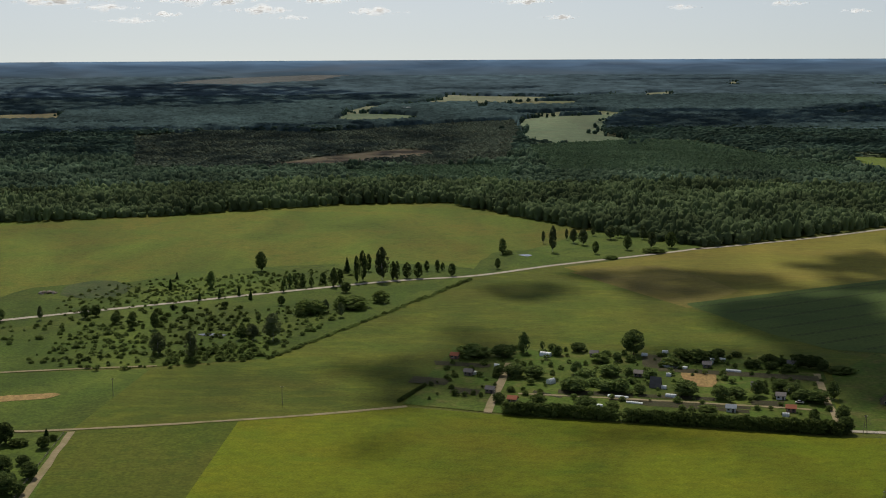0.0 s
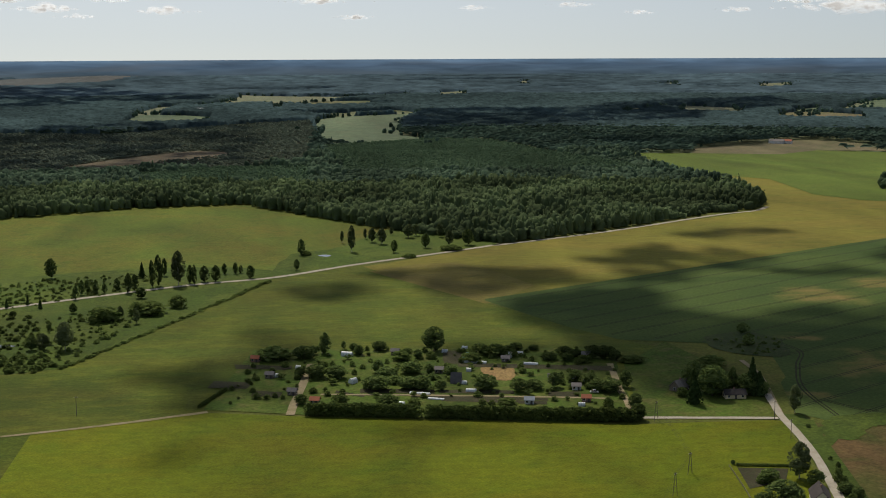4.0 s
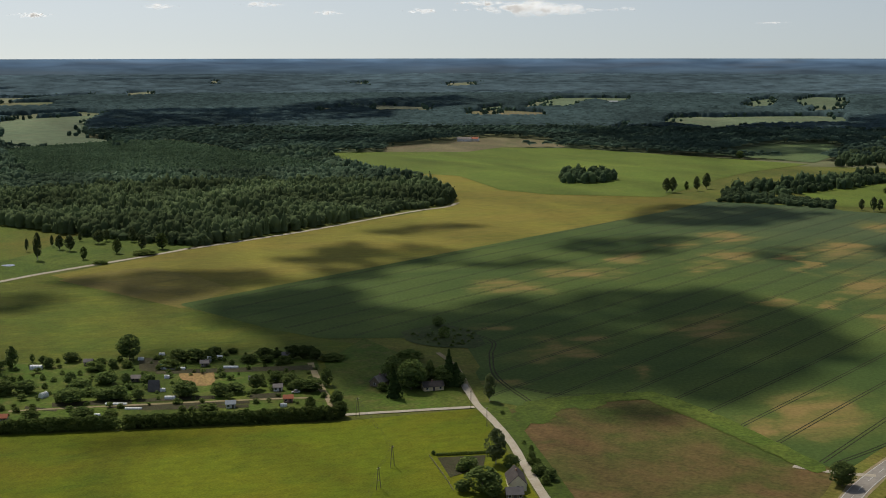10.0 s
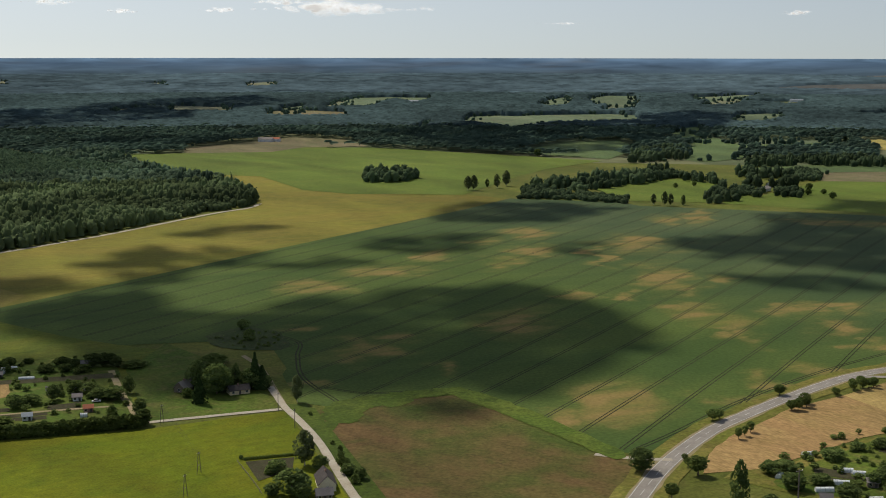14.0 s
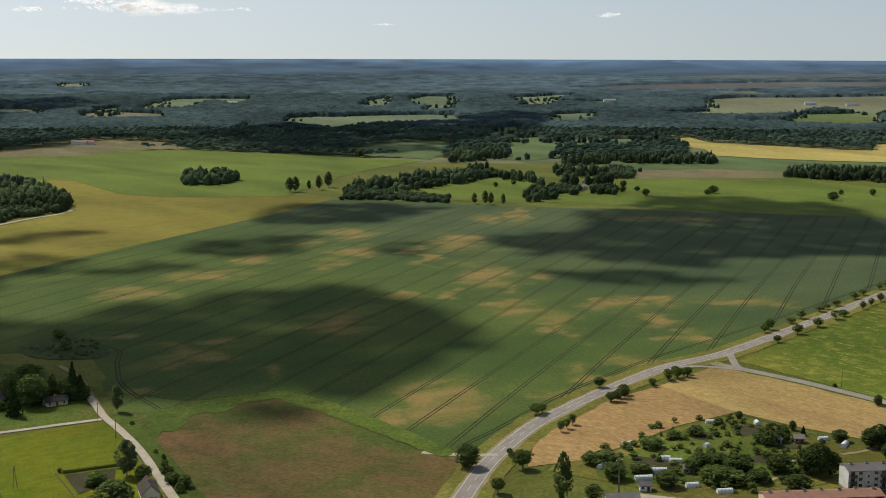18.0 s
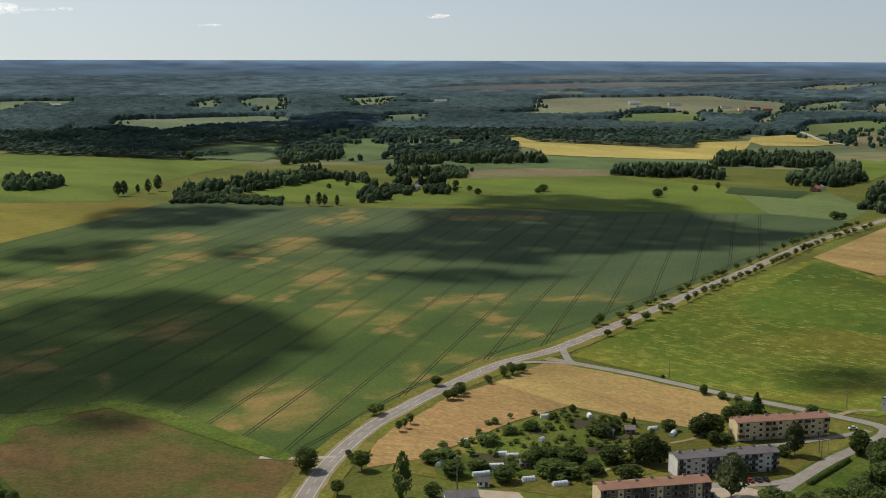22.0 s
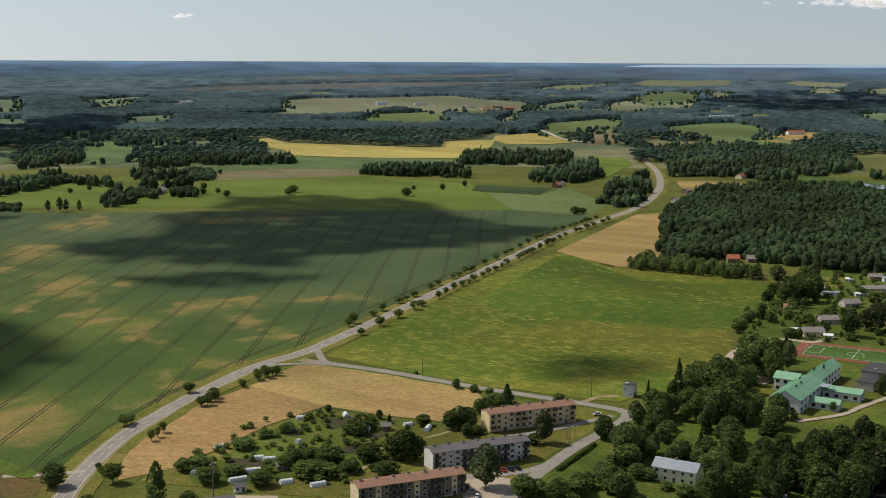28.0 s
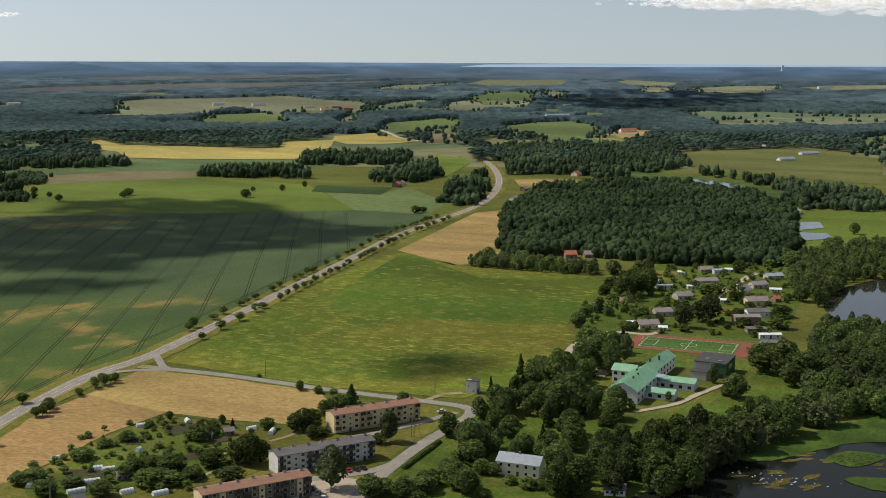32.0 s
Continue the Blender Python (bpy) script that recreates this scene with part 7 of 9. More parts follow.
def window(parent, x, z, w, h, y, side=False, sign=-1):
    """A framed pane on a wall: along x at the depth y, or, on a gable, along y at the place x."""
    t = 0.07
    if side:
        fr = boxes((x - t * (sign < 0), x + t * (sign > 0), y - w / 2, y + w / 2, z, z + h))
        gl = boxes((x + sign * t, x + sign * (t + 0.02), y - w / 2 + 0.1, y + w / 2 - 0.1, z + 0.1, z + h - 0.1)) if sign > 0 else boxes((x - t - 0.02, x - t, y - w / 2 + 0.1, y + w / 2 - 0.1, z + 0.1, z + h - 0.1))
    else:
        fr = boxes((x - w / 2, x + w / 2, y - t if sign < 0 else y, y if sign < 0 else y + t, z, z + h))
        gl = boxes((x - w / 2 + 0.1, x + w / 2 - 0.1, y - t - 0.02 if sign < 0 else y + t, y - t if sign < 0 else y + t + 0.02, z + 0.1, z + h - 0.1))
    f = part("window", fr, M_FRAME, parent)
    part("pane", gl, M_GLASS, f)


def gable_walls(L, D, eave, ridge, z0=0.0):
    bm = bmesh.new()
    lo = [bm.verts.new(p) for p in ((0, 0, z0), (L, 0, z0), (L, D, z0), (0, D, z0))]
    hi = [bm.verts.new(p) for p in ((0, 0, eave), (L, 0, eave), (L, D, eave), (0, D, eave))]
    a, b = bm.verts.new((0, D / 2, ridge)), bm.verts.new((L, D / 2, ridge))
    bm.faces.new((lo[0], lo[1], hi[1], hi[0]))
    bm.faces.new((lo[2], lo[3], hi[3], hi[2]))
    bm.faces.new((lo[1], lo[2], hi[2], b, hi[1]))
    bm.faces.new((lo[3], lo[0], hi[0], a, hi[3]))
    bm.faces.new((hi[0], hi[1], b, a))
    bm.faces.new((hi[2], hi[3], a, b))
    bm.faces.new(lo[::-1])
    return bm


def gable_roof(L, D, eave, ridge, over=0.5, thick=0.22, lift=0.05):
    """Two roof slopes with thickness and overhang."""
    bm = bmesh.new()
    k = (ridge - eave) / (D / 2)
    ring = []
    for x in (-over, L + over):
        ring.append([bm.verts.new(p) for p in ((x, -over, eave - over * k + lift), (x, D / 2, ridge + lift), (x, D + over, eave - over * k + lift),
                                               (x, D + over, eave - over * k + lift + thick), (x, D / 2, ridge + lift + thick), (x, -over, eave - over * k + lift + thick))])
    a, b = ring
    for i in range(6):
        j = (i + 1) % 6
        bm.faces.new((a[i], a[j], b[j], b[i]))
    bm.faces.new((a[0], a[5], a[4], a[1]))
    bm.faces.new((a[1], a[4], a[3], a[2]))
    bm.faces.new((b[1], b[4], b[5], b[0]))
    bm.faces.new((b[2], b[3], b[4], b[1]))
    return bm


def seams(L, D, eave, ridge, step, over=0.5, lift=0.27):
    """Standing seams of a metal roof."""
    bm = bmesh.new()
    k = (ridge - eave) / (D / 2)
    n = int((L + 2 * over) / step)
    for i in range(1, n):
        x = -over + i * (L + 2 * over) / n
        for y0, z0, y1, z1 in ((-over, eave - over * k, D / 2, ridge), (D / 2, ridge, D + over, eave - over * k)):
            vs = [bm.verts.new(p) for p in ((x - 0.03, y0, z0 + lift), (x + 0.03, y0, z0 + lift), (x + 0.03, y1, z1 + lift), (x - 0.03, y1, z1 + lift),
                                            (x - 0.03, y0, z0 + lift + 0.06), (x + 0.03, y0, z0 + lift + 0.06), (x + 0.03, y1, z1 + lift + 0.06), (x - 0.03, y1, z1 + lift + 0.06))]
            for f in ((4, 5, 6, 7), (0, 1, 5, 4), (1, 2, 6, 5), (2, 3, 7, 6), (3, 0, 4, 7)):
                bm.faces.new([vs[j] for j in f])
    return bm


def apartment_block(x, y, turn, L, D, eave, panel, gable, roof, board, label):
    """Three storeys, a low gabled roof with chimneys, balconies, stair bays and entrances."""
    ob = thing("apartment_block", x, y, 0, turn, label, "apartment block", "apartment blocks")
    ridge = eave + 1.25
    part("wall", gable_walls(L, D, eave, ridge), panel, ob)
    part("end_wall", boxes((-0.12, -0.004, 0.0, D, 0.0, eave)), gable, ob, "plain rendered end wall")
    bm = bmesh.new()
    vs = [bm.verts.new(p) for p in ((-0.12, 0, eave), (-0.12, D, eave), (-0.12, D / 2, ridge), (-0.004, 0, eave), (-0.004, D, eave), (-0.004, D / 2, ridge))]
    for f in ((0, 2, 1), (3, 4, 5), (0, 1, 4, 3), (1, 2, 5, 4), (2, 0, 3, 5)):
        bm.faces.new([vs[i] for i in f])
    part("gable_peak", bm, gable, ob)
    part("roof", gable_roof(L, D, eave, ridge, 0.45), roof, ob)
    part("roof_seams", seams(L, D, eave, ridge, 0.9, 0.45), roof, ob)
    part("plinth", boxes((-0.2, L + 0.1, -0.1, D + 0.1, -0.05, 0.75)), M_CONC, ob, "grey concrete plinth")
    for i in range(7):
        cx = 2.2 + i * (L - 4.4) / 6
        ch = part("chimney", boxes((cx - 0.55, cx + 0.55, D / 2 - 0.4 + (0.6 if i % 2 else 0), D / 2 + 0.4 + (0.6 if i % 2 else 0), ridge - 0.5, ridge + 0.75)), W_BRICK, ob)
        part("cap", boxes((cx - 0.65, cx + 0.65, D / 2 - 0.5 + (0.6 if i % 2 else 0), D / 2 + 0.5 + (0.6 if i % 2 else 0), ridge + 0.75, ridge + 0.88)), R_BLACK, ch)
    cols = "BWSWBBWSWBBWSB"
    step = L / len(cols)
    fh = (eave - 0.75) / 3
    for i, c in enumerate(cols):
        cx = (i + 0.5) * step
        if c == "S":
            part("stair_bay", boxes((cx - 1.15, cx + 1.15, -0.16, -0.003, 0.75, eave - 0.1)), gable if gable is not panel else W_GREYPANEL, ob)
        for k in range(3):
            z = 0.75 + k * fh
            if c == "B":
                bal = part("balcony", boxes((cx - step * 0.46, cx + step * 0.46, -1.1, -0.003, z + 0.02, z + 0.14), (cx - step * 0.46, cx + step * 0.46, -1.1, -1.02, z + 0.14, z + 1.05),
                                            (cx - step * 0.46, cx - step * 0.46 + 0.08, -1.02, -0.003, z + 0.14, z + 1.05), (cx + step * 0.46 - 0.08, cx + step * 0.46, -1.02, -0.003, z + 0.14, z + 1.05)), board, ob)
                if (i + k) % 3 == 0:
                    part("glazing", boxes((cx - step * 0.44, cx + step * 0.44, -1.08, -1.04, z + 1.05, z + fh - 0.15)), M_GLASS, bal)
                window(ob, cx, z + 0.35, 1.7, 1.9, 0.0)
            elif c == "W":
                window(ob, cx, z + 0.85, 1.6, 1.35, 0.0)
            elif k:
                window(ob, cx, z - 0.2, 1.1, 1.1, -0.16)
            else:
                part("door", boxes((cx - 0.6, cx + 0.6, -0.24, -0.16, 0.1, 2.2)), W_DARK, ob, "dark entrance door")
                part("canopy", boxes((cx - 1.1, cx + 1.1, -1.4, -0.16, 2.35, 2.5)), M_CONC, ob)
    for i in range(12):
        cx = (i + 0.5) * L / 12
        for k in range(3):
            window(ob, cx, 0.75 + k * fh + 0.85, 1.5, 1.35, D, False, 1)
    return ob


apartment_block(474.9, 274.6, -34.1, 42.8, 8.8, 8.3, W_PANEL, W_YELLOW, R_RED, W_OCHRE, "three-storey block with pale yellow gable and brown-red roof")
apartment_block(415.9, 266.2, -33.4, 43.0, 8.8, 7.9, W_GREYPANEL, W_WHITE, R_GREY, W_DARK, "three-storey grey block with white gable and dark balconies")
apartment_block(365.7, 266.2, -33.3, 43.0, 8.6, 7.9, W_BROWNPANEL, W_PANEL, R_RED, W_DARK, "three-storey brown panel block with brown-red roof")


def house(x, y, turn, L, D, eave, ridge, wall, roof, label, name="house", floors=1, k=1.0, z=0.0, cat="house", group="village houses", chimney=True, n=3):
    """A gabled house with framed windows, a door and a chimney."""
    ob = thing(name, x, y, z, turn, label, cat, group)
    ob.matrix_world = pose(x, y, z, 0, 0, turn) @ Matrix.Diagonal((k, k, k, 1))
    part("wall", gable_walls(L, D, eave, ridge), wall, ob)
    part("roof", gable_roof(L, D, eave, ridge, 0.45, 0.18), roof, ob)
    if chimney:
        part("chimney", boxes((L * 0.45, L * 0.45 + 0.7, D / 2 - 0.35, D / 2 + 0.35, ridge - 0.6, ridge + 0.9)), W_PINK, ob)
    fh = eave / floors
    for f in range(floors):
        for i in range(n):
            cx = (i + 0.5) * L / n
            if f == 0 and i == n // 2:
                part("door", boxes((cx - 0.5, cx + 0.5, -0.08, -0.003, 0.05, 2.1)), W_DARK, ob)
            else:
                window(ob, cx, f * fh + 0.9, 1.2, min(1.3, fh - 1.2), 0.0)
    window(ob, 0.0, 0.9, 1.2, min(1.3, eave - 1.2), D / 2, True, -1)
    window(ob, L, 0.9, 1.2, min(1.3, eave - 1.2), D / 2, True, 1)
    return ob


# cream two-storey house with a hipped blue roof among the trees
house(456.0, 189.8, -88.0, 17.6, 8.0, 5.6, 8.2, W_CREAM, R_BLUE, "two-storey cream house with a blue-grey metal roof", "house", 2, 1, 0, "house", "", True, 5)
house(450.2, 143.4, -73.4, 8, 5, 2.6, 4.2, W_SIDING, R_GREY, "small white shed with a dark roof", "shed", 1, 1, 0, "shed", "sheds", False)
house(444.1, 160.9, -73.4, 5, 4, 2.2, 3.4, W_WOODWALL, R_ETERNIT, "small wooden shed among bushes", "shed", 1, 1, 0, "shed", "sheds", False)

# transformer tower
tw = thing("transformer_tower", 563.0, 251.0, 0, -84.9, "grey brick transformer tower with a flat roof", "tower")
part("wall", boxes((0, 5.4, 0, 5.2, 0, 6.3)), W_WHITE, tw)
part("roof", boxes((-0.25, 5.65, -0.25, 5.45, 6.3, 6.5)), R_BLACK, tw)
part("roof_hatch", boxes((0.4, 2.2, 0.6, 2.4, 6.5, 6.9)), M_CONC, tw)
part("door", boxes((5.4, 5.46, 1.2, 2.4, 0.1, 2.3)), W_DARK, tw)
part("door", boxes((5.4, 5.46, 2.9, 4.1, 0.1, 2.3)), W_DARK, tw)
part("vent", boxes((0.8, 1.4, -0.06, -0.003, 3.6, 4.1)), W_DARK, tw)
part("vent", boxes((3.4, 4.0, -0.06, -0.003, 1.2, 1.8)), W_DARK, tw)

# school of several wings
sch = thing("school", 579.6, 176.9, 0, 0.3, "white school of several wings with green metal roofs", "school")


def wing(name, x0, x1, y0, y1, eave, ridge, along_x=True, wall=W_SIDING, roof=R_GREEN, n=6, floors=2):
    L, D = (x1 - x0, y1 - y0) if along_x else (y1 - y0, x1 - x0)
    m = Matrix.Translation((x0, y0, 0)) if along_x else Matrix.Translation((x1, y0, 0)) @ Matrix.Rotation(radians(90), 4, "Z")
    obs = []
    w = part(name, gable_walls(L, D, eave, ridge), wall, sch)
    w.matrix_local = m
    r = part("roof", gable_roof(L, D, eave, ridge, 0.6), roof, w)
    part("roof_seams", seams(L, D, eave, ridge, 0.8, 0.6), roof, w)
    fh = eave / floors
    bm, bg = bmesh.new(), bmesh.new()
    for f in range(floors):
        for i in range(n):
            cx = (i + 0.5) * L / n
            for y, s in ((0, -1), (D, 1)):
                fr = boxes((cx - 0.9, cx + 0.9, y - 0.07 if s < 0 else y, y if s < 0 else y + 0.07, f * fh + 0.9, f * fh + min(2.5, fh - 0.4)))
                wn = part("window", fr, M_FRAME, w)
                wn.data.materials.clear()
                wn.data.materials.append(M_GLASS)
    bm.free()
    bg.free()
    return w


wing("main_wing", 0, 39, -7.5, 6.5, 6.6, 10.2)
wing("long_wing", 39.5, 81, -4.5, 4.5, 6.4, 9.2, True, W_SIDING, R_GREEN, 7)
wing("side_wing", 37, 48, 5, 16.5, 6.4, 8.6, False, W_SIDING, R_GREEN, 3)
wing("low_wing", 36, 45, -26, -8, 3.9, 5.4, False, W_SIDING, R_GREEN, 4, 1)
wing("porch_wing", 14, 21.5, -21.5, -7.7, 3.3, 4.8, False, W_SIDING, R_GREEN, 3, 1)
for cx, cy in ((12, -2), (20, -2), (28, 1), (52, 1), (60, -1.5)):
    part("roof_vent", boxes((cx - 0.4, cx + 0.4, cy - 0.4, cy + 0.4, 8.2, 10.6)), R_BLACK, sch)
part("canopy", boxes((30, 37, -12, -7.6, 6.7, 6.9)), R_BLUE, sch)
part("window_strip", boxes((-0.09, -0.003, -5, -3, 1.2, 2.8), (-0.09, -0.003, 2, 4, 1.2, 2.8), (-0.09, -0.003, -1.5, 0.5, 4.4, 6.0)), M_GLASS, sch)

gym = thing("sports_hall", 647.7, 142.7, 0, 0.2, "modern sports hall with green cladding and black flat roof", "sports hall")
part("wall", boxes((0, 21.5, 0, 16.5, 0, 7.8)), W_BRICK, gym)
part("green_wall", boxes((-0.12, -0.004, 0, 7.5, 0, 7.4)), W_GREENWALL, gym, "dark green cladding")
part("green_wall", boxes((0, 21.5, -0.12, -0.004, 0, 7.4)), W_GREENWALL, gym, "dark green cladding")
part("roof", boxes((-0.4, 21.9, -0.4, 16.9, 7.8, 8.15)), R_BLACK, gym)
part("skylight", boxes((3, 5, 3, 5, 8.15, 8.5)), M_METAL, gym)
part("skylight", boxes((6, 8, 10, 12, 8.15, 8.5)), M_METAL, gym)
part("annex", boxes((-8, -0.13, 8, 16.5, 0, 4.2)), W_BRICK, gym)
part("annex_roof", boxes((-8.2, -0.13, 7.8, 16.7, 4.2, 4.45)), R_BLACK, gym)
part("window_band", boxes((6, 14, -0.2, -0.125, 3.5, 6.0)), M_GLASS, gym)
part("door", boxes((-0.2, -0.125, 1.5, 3.5, 0.1, 2.4)), M_GLASS, gym)

# sports ground
pit = thing("sports_ground", 704.2, 151.1, 0, 4.2, "green football pitch with white lines and red track", "sports ground")
part("track", boxes((-5, 34, -8, 61, 0.02, 0.24)), M_TRACK, pit)
part("turf", boxes((0, 28, 0, 55, 0.2, 0.3)), M_TURF, pit)


def lines_on(parent, rows, z=0.31):
    for r in rows:
        part("line", boxes((*r, z, z + 0.02)), M_PAINT, parent)


lines_on(pit, ((1, 27, 1, 1.3), (1, 27, 53.7, 54), (1, 1.3, 1, 54), (26.7, 27, 1, 54), (1, 27, 27.35, 27.65), (7, 21, 9, 9.3), (7, 7.3, 1, 9), (20.7, 21, 1, 9), (7, 21, 45.7, 46), (7, 7.3, 46, 54), (20.7, 21, 46, 54)))
bm = bmesh.new()
N = 36
ring = []
for i in range(N):
    a = 2 * math.pi * i / N
    ring.append([bm.verts.new((14 + r * math.cos(a), 27.5 + r * math.sin(a), 0.335)) for r in (4.4, 4.7)])
for i in range(N):
    bm.faces.new((ring[i][0], ring[i][1], ring[(i + 1) % N][1], ring[(i + 1) % N][0]))
part("centre_circle", bm, M_PAINT, pit)
for y0 in (0.6, 54.2):
    part("goal", boxes((11, 11.12, y0, y0 + 0.12, 0.16, 2.3), (17, 17.12, y0, y0 + 0.12, 0.16, 2.3), (11, 17.12, y0, y0 + 0.12, 2.3, 2.42)), M_FRAME, pit)
for i in range(12):
    part("fence_post", boxes((34.5, 34.6, -9 + i * 6.4, -8.9 + i * 6.4, 0, 2.2)), M_METAL, pit)
part("fence_rail", boxes((34.52, 34.58, -9, 61.5, 2.1, 2.18)), M_METAL, pit)
part("fence_rail", boxes((34.52, 34.58, -9, 61.5, 1.0, 1.06)), M_METAL, pit)

# village houses
for row in ((813, 251, -73, 8.3, 7, 2.8, 5.4, W_WOODWALL, R_RED, "small reddish-roofed house by the meadow"),
            (745, 217, -55, 12.4, 9, 3.2, 6.0, W_PANEL, R_ETERNIT, "cream house with a grey roof beside the street"),
            (787, 219, -51, 11.6, 9, 3.0, 5.6, W_BRICK, R_ETERNIT, "grey-roofed village house among trees"),
            (848, 221, -48, 11.2, 9, 3.0, 6.0, W_BRICK, R_ETERNIT, "grey-roofed brick village house"),
            (910, 223, -51, 16.5, 10, 3.2, 5.4, W_BRICK, R_ETERNIT, "long low village house with a grey roof"),
            (964, 234, -58, 9.6, 8, 3.0, 5.4, W_WOODWALL, R_ETERNIT, "brown-grey roofed village house by the wood"),
            (964, 224, -55, 9.5, 8, 3.0, 3.6, W_SIDING, R_BLUE, "low house with a white roof"),
            (886, 187, -38, 9.5, 9, 3.4, 7.2, W_CREAM, R_ETERNIT, "gabled cream house beside the village street"),
            (850, 174, -58, 14.4, 10, 3.2, 6.4, W_PANEL, R_ETERNIT, "brown-roofed village house with pale walls"),
            (812, 166, -61, 14.5, 9, 3.4, 5.6, W_SIDING, R_GREY, "white-walled house with a dark grey roof"),
            (781, 167, -61, 15.7, 9, 5.6, 6.8, W_PINK, R_ETERNIT, "two-storey reddish brick house with a brown roof"),
            (764, 156, -61, 11.6, 7, 2.6, 3.2, W_WOODWALL, R_GREY, "dark flat-roofed outbuilding behind a brick house"),
            (729, 140, -62, 9.7, 8, 2.8, 3.6, W_WOODWALL, R_GREY, "dark shed beside the pitch"),
            (870, 160, -43, 4.6, 6, 2.6, 5.0, W_PINK, R_TILE, "small shed with an orange-red roof"),
            (957, 182, -53, 12.7, 9, 3.0, 5.0, W_BRICK, R_BLUE, "house with a greenish grey roof"),
            (915, 184, -51, 11.4, 9, 3.0, 5.6, W_BRICK, R_ETERNIT, "grey-roofed house behind gardens"),
            (995, 338, -58, 7.0, 8, 3.0, 6.4, W_WOODWALL, R_ETERNIT, "grey gabled house by the wood"),
            (985, 351, -58, 9.3, 8, 3.4, 7.0, W_WOODWALL, R_TILE, "orange house at the edge of the wood"),
            (753, 227, -60, 8.7, 4, 2.2, 3.0, M_FILM, M_FILM, "long white greenhouse in a village garden"),
            (883, 246, -60, 12.9, 5, 2.6, 3.2, W_SIDING, R_BLUE, "low white garage row in the village"),
            (893, 226, -60, 8.1, 4, 2.2, 3.0, M_FILM, M_FILM, "pale greenhouse in a village garden"),
            (751, 146, -62, 12.7, 5, 2.6, 3.4, W_SIDING, M_FILM, "long white greenhouse by the pitch"), (1670, 581, -10.1, 18, 10, 3.6, 8.0, W_CREAM, R_TILE, "house with an orange-red roof among trees"),
            (1455, 572, -10.2, 10, 8, 3.2, 6.4, W_PINK, R_ETERNIT, "brown gabled house beside the road"), (1358, 547, -10.3, 9, 7, 3.0, 5.6, W_SIDING, R_ETERNIT, "small white house by the bend"),
            (1096, 1082, 25.3, 22, 9, 3.6, 6.6, W_SIDING, R_ETERNIT, "white farmhouse behind trees"), (1150, 1122, 26.1, 14, 9, 3.4, 6.2, W_SIDING, R_GREY, "white barn by the farmhouse"),
            (1425, 729, 16.1, 18, 9, 3.6, 7.4, W_PINK, R_TILE, "red-roofed barn at the copse"), (1454, 737, 16.4, 10, 8, 3.0, 6.0, W_SIDING, R_ETERNIT, "white outbuilding by the barn"),
            (1374, 231, 7.0, 14, 8, 3.2, 5.4, W_SIDING, R_BLUE, "white building by the ponds"), (1566, 398, 7.1, 12, 8, 3, 6, W_SIDING, R_GREY, "white house beyond the wood")):
    house(*row[:6], row[5] + (row[6] - row[5]) * 0.75, *row[7:])
for x, y, L in ((851, 193, 4), (907, 171, 8), (949, 248, 5), (747, 206, 5), (978, 219, 7), (903, 252, 4)):
    house(x, y, -76, L, 4, 2.2, 3.0, M_FILM, M_FILM, "long white greenhouse in a village garden", "greenhouse", 1, 1, 0, "greenhouse", "greenhouses", False, 2)

# buildings far off
for x, y, L, hgt, wl, rf in ((917, 2145, 26, 5, W_SIDING, R_ETERNIT), (936, 2137, 18, 5, W_SIDING, R_TILE), (1957, 3421, 30, 8, W_SIDING, R_BLUE), (3049, 2916, 40, 7, W_SIDING, R_BLUE), (3147, 1182, 70, 9, W_SIDING, R_BLUE),
                             (2363, 495, 26, 5, W_CREAM, R_TILE), (2386, 469, 30, 6, W_SIDING, R_ETERNIT), (2210, 373, 36, 3, W_SIDING, R_BLUE), (2067, 382, 30, 3, W_SIDING, R_BLUE), (3748, 1349, 60, 10, W_SIDING, R_BLUE),
                             (6595, 1049, 90, 14, W_SIDING, R_BLUE), (3382, 1956, 30, 7, W_PINK, R_ETERNIT), (3343, 2031, 34, 7, W_CREAM, R_ETERNIT), (3399, 2250, 40, 8, W_SIDING, R_ETERNIT), (3369, 2376, 34, 8, W_SIDING, R_BLUE),
                             (3294, 1866, 30, 7, W_PINK, R_TILE), (13910, 2599, 30, 60, W_SIDING, R_BLUE), (2068, 623, 16, 5, W_CREAM, R_TILE), (2656, 827, 40, 6, W_SIDING, R_TILE), (-122, 3607, 40, 8, W_SIDING, R_BLUE), (3237, 1908, 26, 6, W_CREAM, R_TILE)):
    rr = math.hypot(x, y)
    p = far([(x, y, 0)])[0]
    kk = math.hypot(p[0], p[1]) / rr
    house(p[0], p[1], -40, L, 10, hgt, hgt + 3, wl, rf, "pale building far across the fields", "far_house", 1, kk, p[2], "building", "far buildings", False, 3)

# farm cottages by the lane
house(207.8, 582.3, 34.6, 9, 6, 2.6, 5.4, W_WOODWALL, R_ETERNIT, "grey-roofed wooden farm cottage under trees", "cottage", 1, 1, 0, "cottage", "farm cottages")
house(225.3, 567.2, -5.7, 10, 6, 2.4, 4.2, W_PANEL, R_DARK, "low pale cottage under dark trees", "cottage", 1, 1, 0, "cottage", "farm cottages")
house(208.2, 419.6, 70.8, 12.5, 6.6, 3.0, 6.2, W_CREAM, R_DARK, "cream cottage with a dark steep roof by the lane", "cottage", 1, 1, 0, "cottage", "farm cottages")
house(197.3, 413.7, -17.3, 6, 5, 2.2, 4.0, W_WOODWALL, R_GREY, "dark shed beside the cottage", "shed", 1, 1, 0, "shed", "sheds", False)

